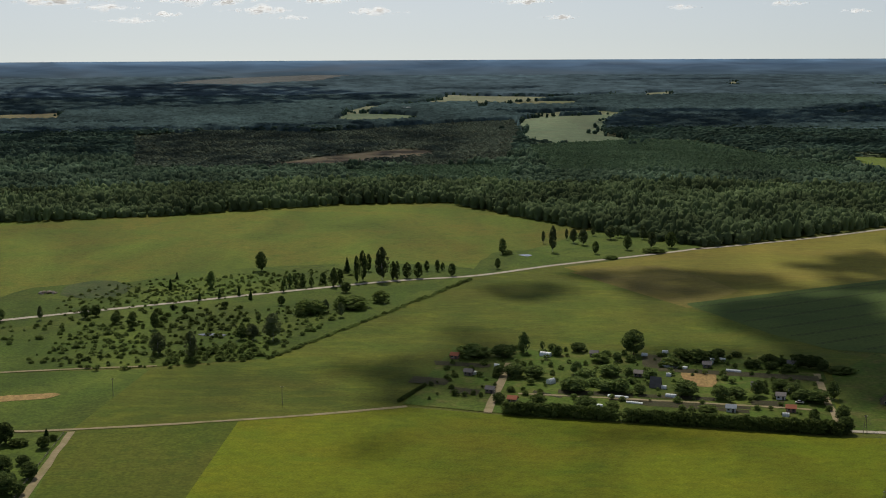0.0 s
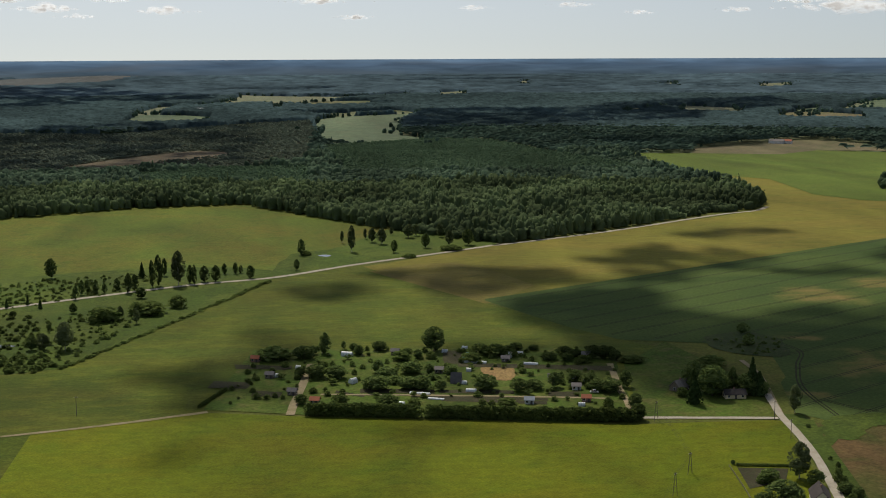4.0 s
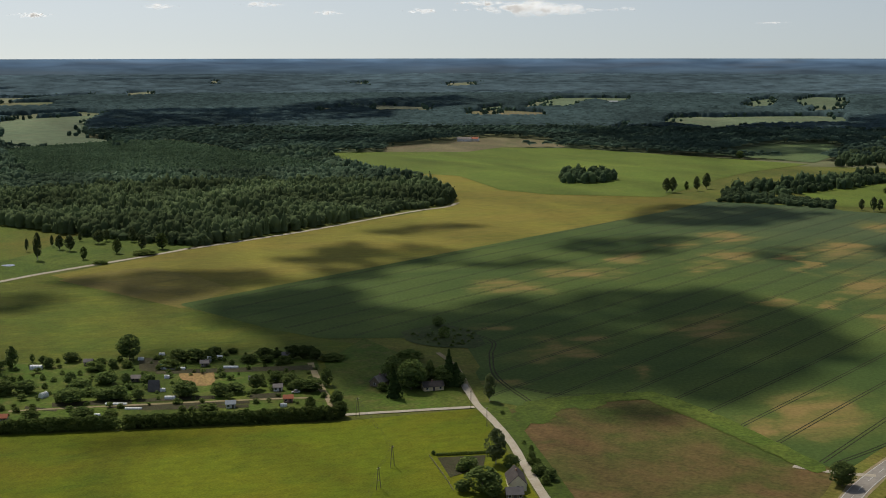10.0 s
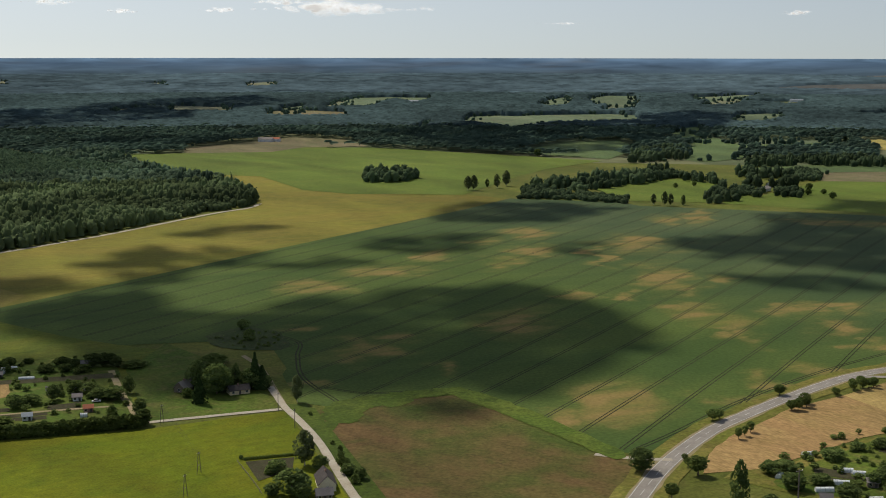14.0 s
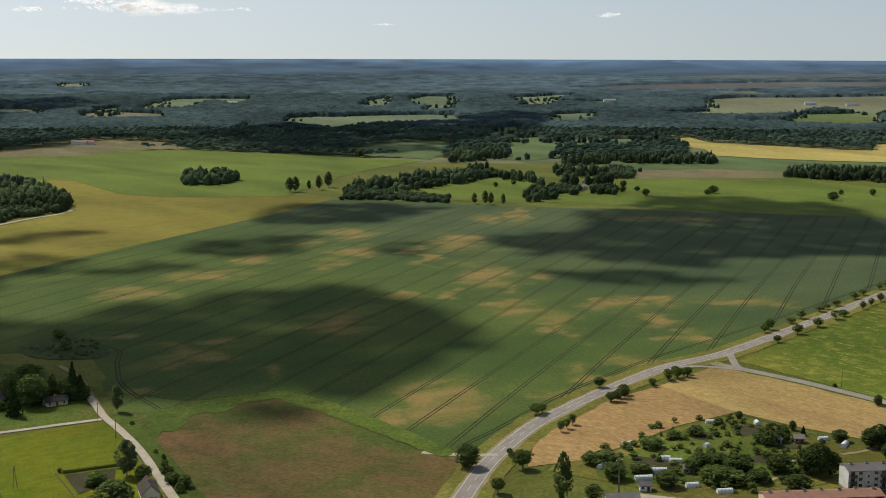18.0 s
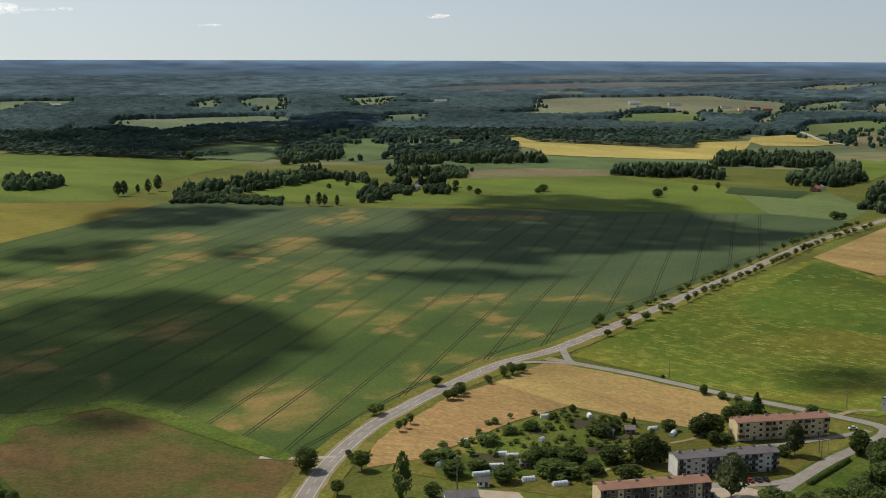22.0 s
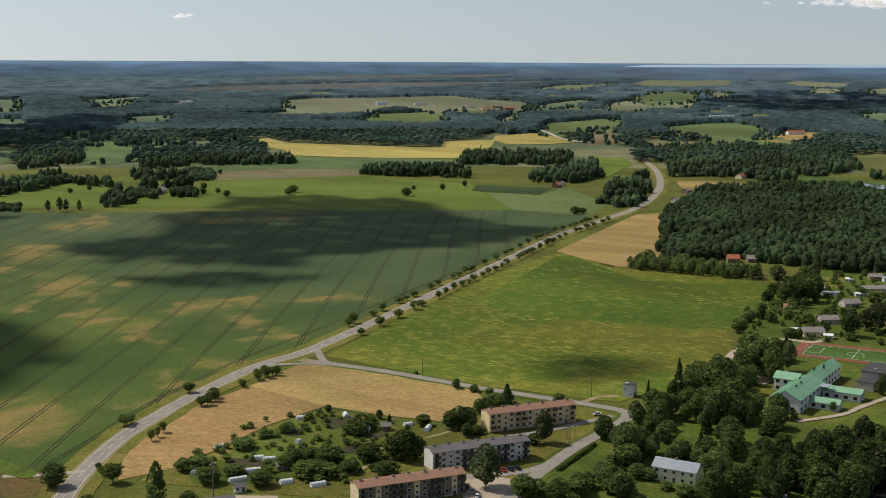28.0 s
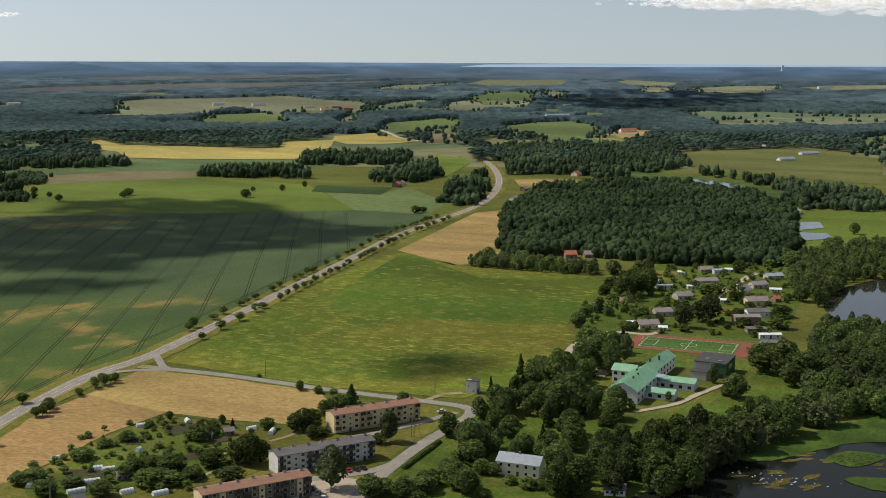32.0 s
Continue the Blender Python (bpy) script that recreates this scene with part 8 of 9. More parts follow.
# ---- allotment things ----
def greenhouse(x, y, turn, L, W, H, mat=M_FILM, label="small white film greenhouse in the allotments"):
    """A hooped tunnel with end boards."""
    ob = thing("greenhouse", x, y, 0, turn, label, "greenhouse", "greenhouses")
    bm = bmesh.new()
    n = 8
    rings_ = []
    for i in range(5):
        xx = i * L / 4
        rings_.append([bm.verts.new((xx, W / 2 * math.cos(math.pi * j / n), H * math.sin(math.pi * j / n) ** 0.8)) for j in range(n + 1)])
    for a, b in zip(rings_, rings_[1:]):
        for j in range(n):
            bm.faces.new((a[j], a[j + 1], b[j + 1], b[j]))
    bm.faces.new(rings_[0][::-1])
    bm.faces.new(rings_[-1])
    part("cover", bm, mat, ob)
    for i in range(5):
        xx = i * L / 4
        hb = bmesh.new()
        prev = None
        for j in range(n + 1):
            a = math.pi * j / n
            q = [hb.verts.new((xx + d, (W / 2 + 0.03) * math.cos(a), (H + 0.03) * math.sin(a) ** 0.8)) for d in (-0.05, 0.05)]
            if prev:
                hb.faces.new((prev[0], prev[1], q[1], q[0]))
            prev = q
        part("hoop", hb, M_METAL, ob)
    part("door", boxes((L, L + 0.05, -0.45, 0.45, 0, H * 0.75)), M_FRAME, ob)
    return ob


for x, y, turn, L, W, H in ((78.7, 603.1, -22, 10, 2.2, 1.2), (86.0, 592.0, -22, 7.8, 2, 1.0), (106.3, 602.3, -22, 5, 2.6, 1.8), (114.8, 661.5, -22, 13, 2.6, 1.4), (146.0, 651.4, -22, 7.6, 2.4, 1.4), (52.4, 687.5, -22, 6, 3.5, 2.6),
                            (163.7, 618.2, -22, 3, 3, 2.6), (139.2, 669.0, -22, 4, 3.4, 3.2), (51.7, 626.6, 40, 4, 3, 2.8), (13.9, 647.9, -22, 3, 2.6, 2), (106.8, 616.9, -22, 2.4, 2.4, 2), (113.4, 641.7, -22, 2.4, 2.4, 2), (147.4, 673.7, -22, 3, 2.4, 2),
                            (119.8, 691.8, -22, 3, 2.4, 2), (107.6, 686.0, -22, 3, 2.4, 2), (26.5, 662.7, -22, 2.4, 2.4, 2), (153.6, 568.1, -22, 3, 2.4, 2), (71.0, 583.0, -22, 2.6, 2.4, 2.2), (167.8, 612.2, -22, 4, 2.6, 1.6)):
    greenhouse(x, y, turn, L, W, H)
greenhouse(117.8, 670.2, 69.6, 7, 3, 1.8, M_TEAL, "teal film tunnel in the allotments")
for x, y, turn, L in ((444.8, 358.5, -40, 4), (460.0, 341.3, 50, 4), (461.1, 299.0, 20, 6.5), (388.5, 337.0, -40, 5), (389.8, 332.0, -40, 5), (375.0, 328.3, -40, 6), (362.6, 325.9, -30, 7), (371.6, 308.0, -30, 5), (375.4, 296.0, -30, 6), (462.4, 311.6, -30, 4), (416.1, 335.7, 0, 2.5), (391.1, 359.1, -20, 5), (361.4, 343.7, 30, 4)):
    greenhouse(x, y, turn, L, 2.6, 1.9, M_FILM, "white film greenhouse in the garden plots")


def shed(x, y, turn, L, D, H, wall, roof, label):
    return house(x, y, turn, L, D, H, H + D * 0.35, wall, roof, label, "shed", 1, 1, 0, "shed", "allotment sheds", False, 2)


for x, y, turn, wl, rf in ((157.7, 595.6, -15, W_SIDING, R_ETERNIT), (29.7, 592.1, -20, W_WOODWALL, R_TILE), (79.0, 684.4, -20, W_WOODWALL, R_GREY), (19.8, 610.1, -20, W_WOODWALL, R_GREY), (156.8, 574.0, -15, W_PINK, R_TILE), (129.4, 574.8, -15, W_SIDING, R_BLUE),
                           (59.9, 617.1, -20, W_WOODWALL, R_GREY), (150.6, 615.6, -15, W_SIDING, R_GREY), (3.2, 681.1, -20, W_PINK, R_TILE), (179.8, 659.1, -15, W_SIDING, R_GREY), (135.2, 658.0, -15, W_WOODWALL, R_ETERNIT), (96.5, 640.2, -20, W_WOODWALL, R_ETERNIT), (9.9, 644.7, -20, W_WOODWALL, R_GREY),
                           (450.6, 315.4, -40, W_WOODWALL, R_ETERNIT), (441.9, 320.7, -40, W_SIDING, R_GREY), (382.9, 318.6, -40, W_WOODWALL, R_ETERNIT), (354.4, 315.7, -40, W_SIDING, R_GREY)):
    shed(x, y, turn, 4.2, 3.4, 2.3, wl, rf, "small garden shed with a pitched roof")
# A-frame hut
af = thing("a_frame_hut", 101.2, 618.4, 0, -19.0, "dark steep A-frame hut in the allotments", "hut")
part("roof", gable_roof(5, 4.6, 0.3, 5.4, 0.3, 0.15), R_GREY, af)
part("wall", gable_walls(5, 4.4, 0.2, 5.0), W_WOODWALL, af)
part("door", boxes((-0.08, -0.003, 1.7, 2.6, 0, 2)), W_SIDING, af)

# dug beds, lawns and paths
def bed(name, pts, mat, level, label):
    return field(name, pts, mat, level, label)


ALLOT = [(-19.6, 591.3), (28.7, 573.7), (168.3, 539.2), (175.4, 548.3), (202.1, 680.6), (105.5, 695.6), (5.1, 709.1)]
bed("allotment_lawn", ALLOT, M_LAWN, 5, "shaded green grass between allotment plots")
for pts in ([(43.8, 614.5), (56.9, 603.0), (55.9, 599.8), (42.8, 610.1)], [(79.3, 601.8), (142.6, 583.0), (141.6, 578.6), (78.3, 596.4)], [(92.6, 592.6), (140.6, 577.5), (139.6, 572.1), (91.6, 587.2)], [(106.6, 669.7), (115.8, 665.8), (113.8, 656.0), (104.6, 661.0)], [(147.6, 595.1), (159.8, 590.3), (157.8, 582.7), (144.6, 586.3)],
            [(116.8, 658.3), (190.1, 639.1), (189.1, 633.7), (115.8, 652.9)], [(4.1, 621.5), (17.8, 615.5), (15.8, 605.8), (2.2, 610.8)], [(9.9, 670.7), (21.7, 666.1), (20.8, 659.7), (9.0, 664.3)], [(149.5, 647.8), (185.0, 637.8), (184.0, 633.4), (148.5, 643.5)]):
    bed("garden_bed", pts, M_SOIL, 7, "dark dug soil bed in the allotments")
bed("sandy_plot", soft_outline([(124.0, 652.2), (138.3, 646.3), (132.3, 619.1), (121.0, 627.2)], 3.0, 0.7), M_HAYB, 7, "bare sandy plot among fruit trees")
bed("garden_lot", [(344.1, 355.3), (355.5, 360.6), (378.8, 354.8), (429.9, 361.2), (466.8, 358.7), (469.2, 325.8), (468.7, 295.8), (421.7, 276.0), (381.0, 283.0), (370.7, 277.7)], M_DRYLAWN, 3, "dry green garden plots beside the mown field")
bed("garden_lawn", soft_outline([(357.2, 342.3), (402.6, 352.0), (450.1, 359.1), (460.3, 334.1), (436.2, 304.5), (399.8, 289.2), (381.5, 304.0), (361.6, 322.7)], 5, 0.8, 4), M_LAWN, 4, "lush green lawn among the garden plots")
for pts in ([(442.1, 341.5), (454.5, 346.9), (458.0, 339.0), (447.6, 333.8)], [(417.8, 313.9), (427.2, 316.0), (426.5, 309.7), (417.1, 306.1)], [(440.9, 317.5), (450.6, 314.4), (445.5, 309.7), (438.0, 313.0)], [(379.0, 333.9), (383.7, 327.2), (380.6, 323.7), (376.0, 331.5)], [(421.9, 346.6), (432.3, 350.9), (435.9, 345.2), (424.4, 340.8)], [(407.2, 321.3), (414.4, 325.2), (417.6, 318.1), (410.4, 314.2)]):
    bed("garden_bed", pts, M_SOIL, 6, "dark dug soil bed in the garden plots")
bed("kitchen_garden", [(192.3, 469.7), (211.8, 464.9), (204.8, 451.5), (187.4, 444.8)], M_SOIL, 6, "brown kitchen garden beside the cottage")
bed("block_lawn", [(373.7, 280.1), (421.7, 276.0), (468.7, 295.8), (519.1, 303.4), (536.0, 267.4), (537.5, 240.9), (513.1, 233.8), (419.6, 228.1), (397.5, 225.6)], M_DRYLAWN, 3, "green lawn between the apartment blocks")
bed("park_lawn", [(398.6, 223.7), (447.3, 228.3), (525.5, 230.3), (581.0, 234.2), (640.2, 225.4), (602.9, 194.6), (562.2, 164.2), (598.1, 139.1), (638.7, 131.8), (708.8, 131.2), (659.5, 95.4), (535.8, 123.4), (454.3, 124.6)], M_LAWN, 2, "green park lawn under trees")
bed("village_lawn", [(650.4, 232.7), (724.7, 249.0), (919, 286), (986, 275), (1035, 223), (1004, 172), (877, 145), (755.3, 133.7), (705.9, 136.9), (650.6, 134.3), (668.2, 202.6), (613.3, 200.9)], M_LAWN, 2, "green village gardens")
bed("bare_patch", soft_outline([(-219.1, 607.1), (-189.4, 613.7), (-193.5, 602.9), (-220.1, 598.4)], 3.0, 0.7), M_HAYB, 4, "bare sandy patch in the pasture")
bed("homestead_lot", [(-267.3, 538.4), (-196.5, 546.0), (-165.9, 548.3), (-154.8, 468.1), (-146.6, 424.2), (-213.9, 425.9)], M_SCRUB, 3, "overgrown green homestead lot")

bed("garden_lawn", [(806, 187), (819, 176), (810, 167), (840, 181), (842, 193)], M_DRYLAWN, 4, "dry lawn beside the village street")
bed("garden_lawn", [(916, 258), (921, 243), (967, 253), (959, 268)], M_DRYLAWN, 4, "dry lawn behind a village house")
# paved grounds and small roads
bed("parking_lot", [(414.0, 251.8), (422.7, 253.5), (420.7, 247.5), (425.4, 240.1), (425.6, 233.4), (425.8, 227.1), (407.2, 220.5), (388.6, 235.1)], M_PAVE, 6, "sandy paved yard beside the apartment blocks")
road("driveway", [(451.3, 231.8), (439.6, 234.7), (431.5, 239.4), (423.7, 246.6), (415.4, 253.6)], 2.4, 0.37, M_ASPHALT, "grey driveway between the blocks", 0.1, 3)
road("driveway", [(528.8, 240.8), (509.0, 247.7), (493.4, 254.0), (483.2, 258.6), (473.0, 265.6)], 2.0, 0.37, M_ASPHALT, "grey driveway along the yellow block", 0.1, 3)
road("school_road", [(641, 228), (682, 238), (721, 235), (732, 225), (734, 208), (754, 203)], 2.2, 0.36, M_PAVE, "pale road past the sports ground", 0.2, 4)
road("village_street", [(850, 199), (886, 201), (924, 200), (966, 198), (984, 195)], 2.6, 0.36, M_PAVE, "pale village street", 0.2, 4)
road("footpath", [(566.4, 166.8), (588.8, 152.8), (611.5, 147.6), (635.5, 140.6)], 1.6, 0.36, M_PAVE, "sandy path before the school", 0.2, 3)
bed("school_yard", [(622.2, 200.0), (637.6, 199.8), (640.6, 212.4), (625.2, 212.5)], M_PAVE, 6, "pale paved school yard")
road("side_track", [(319.1, 404.4), (328.7, 392.6), (341.5, 382.3)], 1.6, 0.36, M_GRAVEL, "short pale gravel junction", 0.2, 3)
road("dirt_track", [(-265.3, 551.6), (-196.5, 549.3), (-164.9, 551.6), (-93.0, 565.6), (-51.7, 576.1), (-17.6, 586.9)], 1.3, 0.3, M_SHOULDER, "faint brown dirt track across the fields", 0.4)
road("dirt_track", [(-163.9, 548.3), (-160.9, 502.2), (-157.8, 463.8), (-152.7, 420.0)], 1.6, 0.3, M_SHOULDER, "brown dirt track along a fence", 0.4)
road("field_path", [(-337.7, 623.6), (-232.4, 654.9), (-152.7, 668.2)], 1.2, 0.3, M_SHOULDER, "faint path across the pasture", 0.3)
road("footpath", [(452.8, 294.0), (462.5, 290.9), (472.0, 289.9)], 1.0, 0.3, M_SHOULDER, "trodden path over the lawn", 0.2, 2)
road("footpath", [(418.3, 302.6), (432.2, 301.0), (449.3, 298.7)], 0.8, 0.3, M_SHOULDER, "trodden path through the gardens", 0.2, 2)
road("footpath", [(542.9, 262.5), (555.1, 260.1), (562.5, 253.0)], 1.8, 0.3, M_SHOULDER, "sandy path to the transformer tower", 0.3, 2)

# white lines of the main road
mline = smooth_line(MAIN_ROAD, 3.0)
for off in (3.3, -3.3):
    v, f = strip(mline, 0.1, 0.37, off, 0, 1, 0.02)
    tagged(new("edge_line", mesh_from("edge_line", v, f, M_PAINT)), "white edge line painted along the road", "road marking", "", "structure")
v, f = [], []
for i in range(0, len(mline) - 3, 4):
    a, b = strip(mline[i:i + 3], 0.09, 0.37, 0, 0, 1, 0.02)
    k = len(v)
    v += a
    f += [tuple(k + q for q in face) for face in b]
tagged(new("centre_line", mesh_from("centre_line", v, f, M_PAINT)), "dashed white centre line on the road", "road marking", "", "structure")

# tramlines of the grain field
ang_t = radians(29.3)
ux, uy = math.cos(ang_t), math.sin(ang_t)
M_TRAM = grassy("wheel-track soil", (0.03, 0.035, 0.014), (0.04, 0.042, 0.02), (0.028, 0.04, 0.012))
for kk in range(-4, 32):
    off = 96.0 + 23.4 * kk
    v, f = [], []
    ss = np.arange(200, 1400, 12.0)
    cx = ss * ux - off * uy
    cy = ss * uy + off * ux
    cx = cx + 3 * np.sin(ss / 90.0 + kk)
    inn = inside(cx, cy, CROP) & inside(cx + 10 * ux, cy + 10 * uy, CROP)
    for gx in (-0.95, 0.95):
        for i in range(len(ss) - 1):
            if inn[i] and inn[i + 1]:
                k = len(v)
                for q, w in ((i, 0.33), (i, -0.33), (i + 1, -0.33), (i + 1, 0.33)):
                    v.append((cx[q] - uy * (gx + w), cy[q] + ux * (gx + w), 0.17))
                f.append((k, k + 1, k + 2, k + 3))
    if f:
        tagged(new("tramline", mesh_from("tramline", v, f, M_TRAM)), "dark wheel tracks running through the grain", "tramline", "", "structure")
for pts in ([(264.4, 526.2), (270.1, 580.0), (287.2, 624.0), (302.3, 657.1), (291.7, 698.6)], [(336.8, 400.7), (368.0, 411.1), (429.9, 434.0), (512.8, 455.2), (617.4, 471.4), (786, 502), (932, 532)], [(329.7, 516.1), (303.5, 529.4), (282.7, 538.2), (270.2, 558.7)]):
    ln = smooth_line(pts, 5)
    for o in (-0.95, 0.95):
        v, f = strip(ln, 0.4, 0.17, o, 0, 1, 0.02)
        tagged(new("tramline", mesh_from("tramline", v, f, M_TRAM)), "dark headland wheel track in the grain", "tramline", "", "structure")

# ---- water ----
def water(name, pts, mat, z, label):
    ob = field(name, soft_outline(pts, 4.0, 0.5), mat, 1, label)
    for v in ob.data.vertices:
        v.co.z = z if abs(v.co.z) < 5 else v.co.z
    ob["category"] = "water"
    return ob


water("river", [(469.2, 128.5), (497.1, 113.6), (516.6, 106.8), (520.0, 94.9), (531.9, 86.8), (546.1, 77.6), (559.4, 67.9), (568.7, 53.6), (586.3, 13.4), (620.7, -45.0), (367.8, -74.8), (404.3, 120.6)], M_WATER, 0.2, "dark slow river with weed and stones")
water("river", [(790.5, 37.8), (794.5, 78.7), (818, 104), (856, 125), (902, 131), (948, 126), (1003, 103), (1039, 46)], M_POOL, 0.2, "dark river pool reflecting the sky")
bed("river_bank", soft_outline([(516.5, 107.8), (535.4, 106.0), (553.3, 93.8), (580.1, 80.7), (602.7, 67.0), (620.7, 54.7), (649.2, 0.1), (589.7, -7.0), (568.7, 53.6), (559.4, 67.9), (546.1, 77.6), (531.9, 86.8), (520.0, 94.9)], 3.0, 0.7), M_REED, 7, "reedy green river bank")
bed("reed_island", soft_outline([(526.6, 64.0), (532.1, 74.6), (540.0, 72.8), (548.4, 66.6), (547.7, 52.1), (534.0, 56.6)], 3.0, 0.7), M_REED, 8, "reedy islet in the river")
bed("reed_island", soft_outline([(508.9, 63.9), (516.3, 56.6), (516.2, 36.0), (503.1, 34.4), (501.2, 52.7)], 3.0, 0.7), M_REED, 8, "reedy islet in the river")
rnd = random.Random(61)
for cx, cy, n, sx, sy in ((533.4, 83.2, 9, 12, 12), (497.7, 87.1, 11, 11, 16), (530.0, 52.1, 7, 14, 10)):
    for i in range(n):
        x0, y0 = cx + rnd.uniform(-sx, sx), cy + rnd.uniform(-sy, sy)
        L0, W0, a0 = rnd.uniform(2.5, 6.5), rnd.uniform(0.7, 2.0), radians(rnd.uniform(100, 160))
        ring = [(x0 + L0 * math.cos(q) * math.cos(a0) - W0 * math.sin(q) * math.sin(a0), y0 + L0 * math.cos(q) * math.sin(a0) + W0 * math.sin(q) * math.cos(a0)) for q in np.linspace(0, 2 * math.pi, 9)[:-1]]
        bed("weed_bed", soft_outline(ring, 1.2, 0.35, i), M_ALGAE, 5 + 0.1 * i, "yellow-brown weed in the shallow river")
rnd = random.Random(21)
for i in range(44):
    bm = bmesh.new()
    bv, bf = blob(rnd, 3, 5)
    vs = [bm.verts.new(p) for p in bv]
    for q in bf:
        bm.faces.new([vs[j] for j in q])
    me = bpy.data.meshes.new("stone")
    bm.to_mesh(me)
    bm.free()
    me.materials.append(M_CONC)
    st = new("stone", me)
    s = rnd.uniform(0.15, 0.5)
    st.matrix_world = pose(498 + rnd.gauss(0, 5), 87 + rnd.gauss(0, 9), 0.3, 0, 0, rnd.uniform(0, 360)) @ Matrix.Diagonal((s * 1.6, s, s * 0.5, 1))
    tagged(st, "pale stone in the river shallows", "stone", "river stones")
def flat_water(name, pts, mat, z, label):
    ob = field(name, pts, mat, 10 * z * 2, label)
    ob["category"] = "water"
    return ob


water("pond", [(-144.6, 745.4), (-136.5, 747.3), (-127.4, 742.5), (-135.5, 740.1), (-143.6, 742.1)], M_POOL, 0.3, "small pond in the pasture")
water("pond", [(61, 1038), (68, 1042), (72, 1036), (67, 1030)], M_PONDW, 0.3, "small pale pond by birches")
flat_water("settling_pond", [(1307, 225), (1320, 203), (1275, 191), (1248, 211)], M_PONDW, 0.5, "rectangular settling pond")
flat_water("settling_pond", [(1233, 207), (1236, 182), (1204, 172), (1178, 194)], M_PONDW, 0.5, "rectangular settling pond")

# ---- clipped hedge before the allotments ----
def hedge(name, a, b, h, w, step, label, skip=()):
    ob = thing(name, a[0], a[1], 0, 0, label, "hedge")
    n = int(math.hypot(b[0] - a[0], b[1] - a[1]) / step)
    for i in range(n + 1):
        t = i / n
        if any(lo < t < hi for lo, hi in skip):
            continue
        sh = new("shrub", TEMPLATES["bush"][PLANTS.randrange(4)][1])
        sh.parent = ob
        sh.matrix_local = pose((b[0] - a[0]) * t, (b[1] - a[1]) * t, 0, 0, 0, PLANTS.uniform(0, 360)) @ Matrix.Diagonal((w * PLANTS.uniform(0.9, 1.15), w * PLANTS.uniform(0.9, 1.15), h * PLANTS.uniform(0.92, 1.08), 1))
    return ob


hedge("tall_hedge", (28.7, 574.3), (170.3, 539.4), 6.0, 5.6, 2.6, "tall dense dark-green clipped hedge before the allotments", ((0.355, 0.375),))
hedge("low_hedge", (445.4, 225.6), (483.1, 228.1), 1.6, 2.2, 1.3, "low dark clipped hedge along the street")
hedge("low_hedge", (193.3, 471.9), (213.8, 467.2), 1.4, 1.4, 1.3, "low hedge beside the kitchen garden")
hedge("low_hedge", (-21.6, 595.7), (-9.6, 624.5), 1.8, 2.0, 1.5, "low dark hedge at the corner of the allotments")

# ---- poles and lines ----
def utility_pole(x, y, h=9.0, double=False, turn=0, label="weathered wooden utility pole in the meadow"):
    ob = thing("utility_pole", x, y, 0, turn, label, "utility pole", "utility poles")
    if double:
        for s in (-1, 1):
            bm = bmesh.new()
            vs = []
            for z, off in ((0, 1.3 * s), (h, 0.15 * s)):
                vs.append([bm.verts.new((off + 0.14 * math.cos(a), 0.14 * math.sin(a), z)) for a in (0, 1.57, 3.14, 4.71)])
            for i in range(4):
                bm.faces.new((vs[0][i], vs[0][(i + 1) % 4], vs[1][(i + 1) % 4], vs[1][i]))
            part("pole", bm, M_POLE, ob)
        part("brace", boxes((-0.8, 0.8, -0.08, 0.08, h * 0.4, h * 0.4 + 0.18)), M_POLE, ob)
    else:
        bm = bmesh.new()
        bmesh.ops.create_cone(bm, segments=8, radius1=0.17, radius2=0.11, depth=h, cap_ends=True, matrix=Matrix.Translation((0, 0, h / 2)))
        part("pole", bm, M_POLE, ob)
    arm = part("crossarm", boxes((-0.9, 0.9, -0.07, 0.07, h - 0.7, h - 0.56)), M_POLE, ob)
    for s in (-0.8, 0, 0.8):
        part("insulator", boxes((s - 0.06, s + 0.06, -0.06, 0.06, h - 0.56, h - 0.3)), M_FRAME, arm)
    return ob


for x, y, dbl in ((181.6, 538.8, True), (171.2, 465.5, True), (157.2, 442.7, True), (234.3, 531.1, False), (229.4, 502.4, False), (-76.8, 592.2, False), (-160.9, 608.3, False), (547.4, 357.2, False), (507.3, 259.8, True), (485.2, 242.1, True), (554.7, 264.0, True), (474.9, 235.8, False)):
    utility_pole(x, y, 9.0, dbl, 30)
tall = utility_pole(343.0, 316.1, 15.0, False, 0, "tall dark pole beside the road garage")
tall.matrix_world = tall.matrix_world @ Matrix.Diagonal((1.9, 1.9, 1, 1))
for x, y in ((459.0, 249.0), (466.5, 245.8), (490.7, 240.8), (498.2, 252.7)):
    lp = thing("street_lamp", x, y, 0, 40, "slim grey street lamp by the driveway", "street lamp", "street lamps")
    bm = bmesh.new()
    bmesh.ops.create_cone(bm, segments=8, radius1=0.09, radius2=0.06, depth=7, cap_ends=True, matrix=Matrix.Translation((0, 0, 3.5)))
    part("pole", bm, M_METAL, lp)
    part("arm", boxes((0, 1.2, -0.04, 0.04, 6.92, 7.0)), M_METAL, lp)
    part("lamp_head", boxes((0.9, 1.5, -0.14, 0.14, 6.82, 6.92)), M_CONC, lp)
W1 = [(181.6, 538.8), (171.2, 465.5), (157.2, 442.7), (130.5, 388.9)]
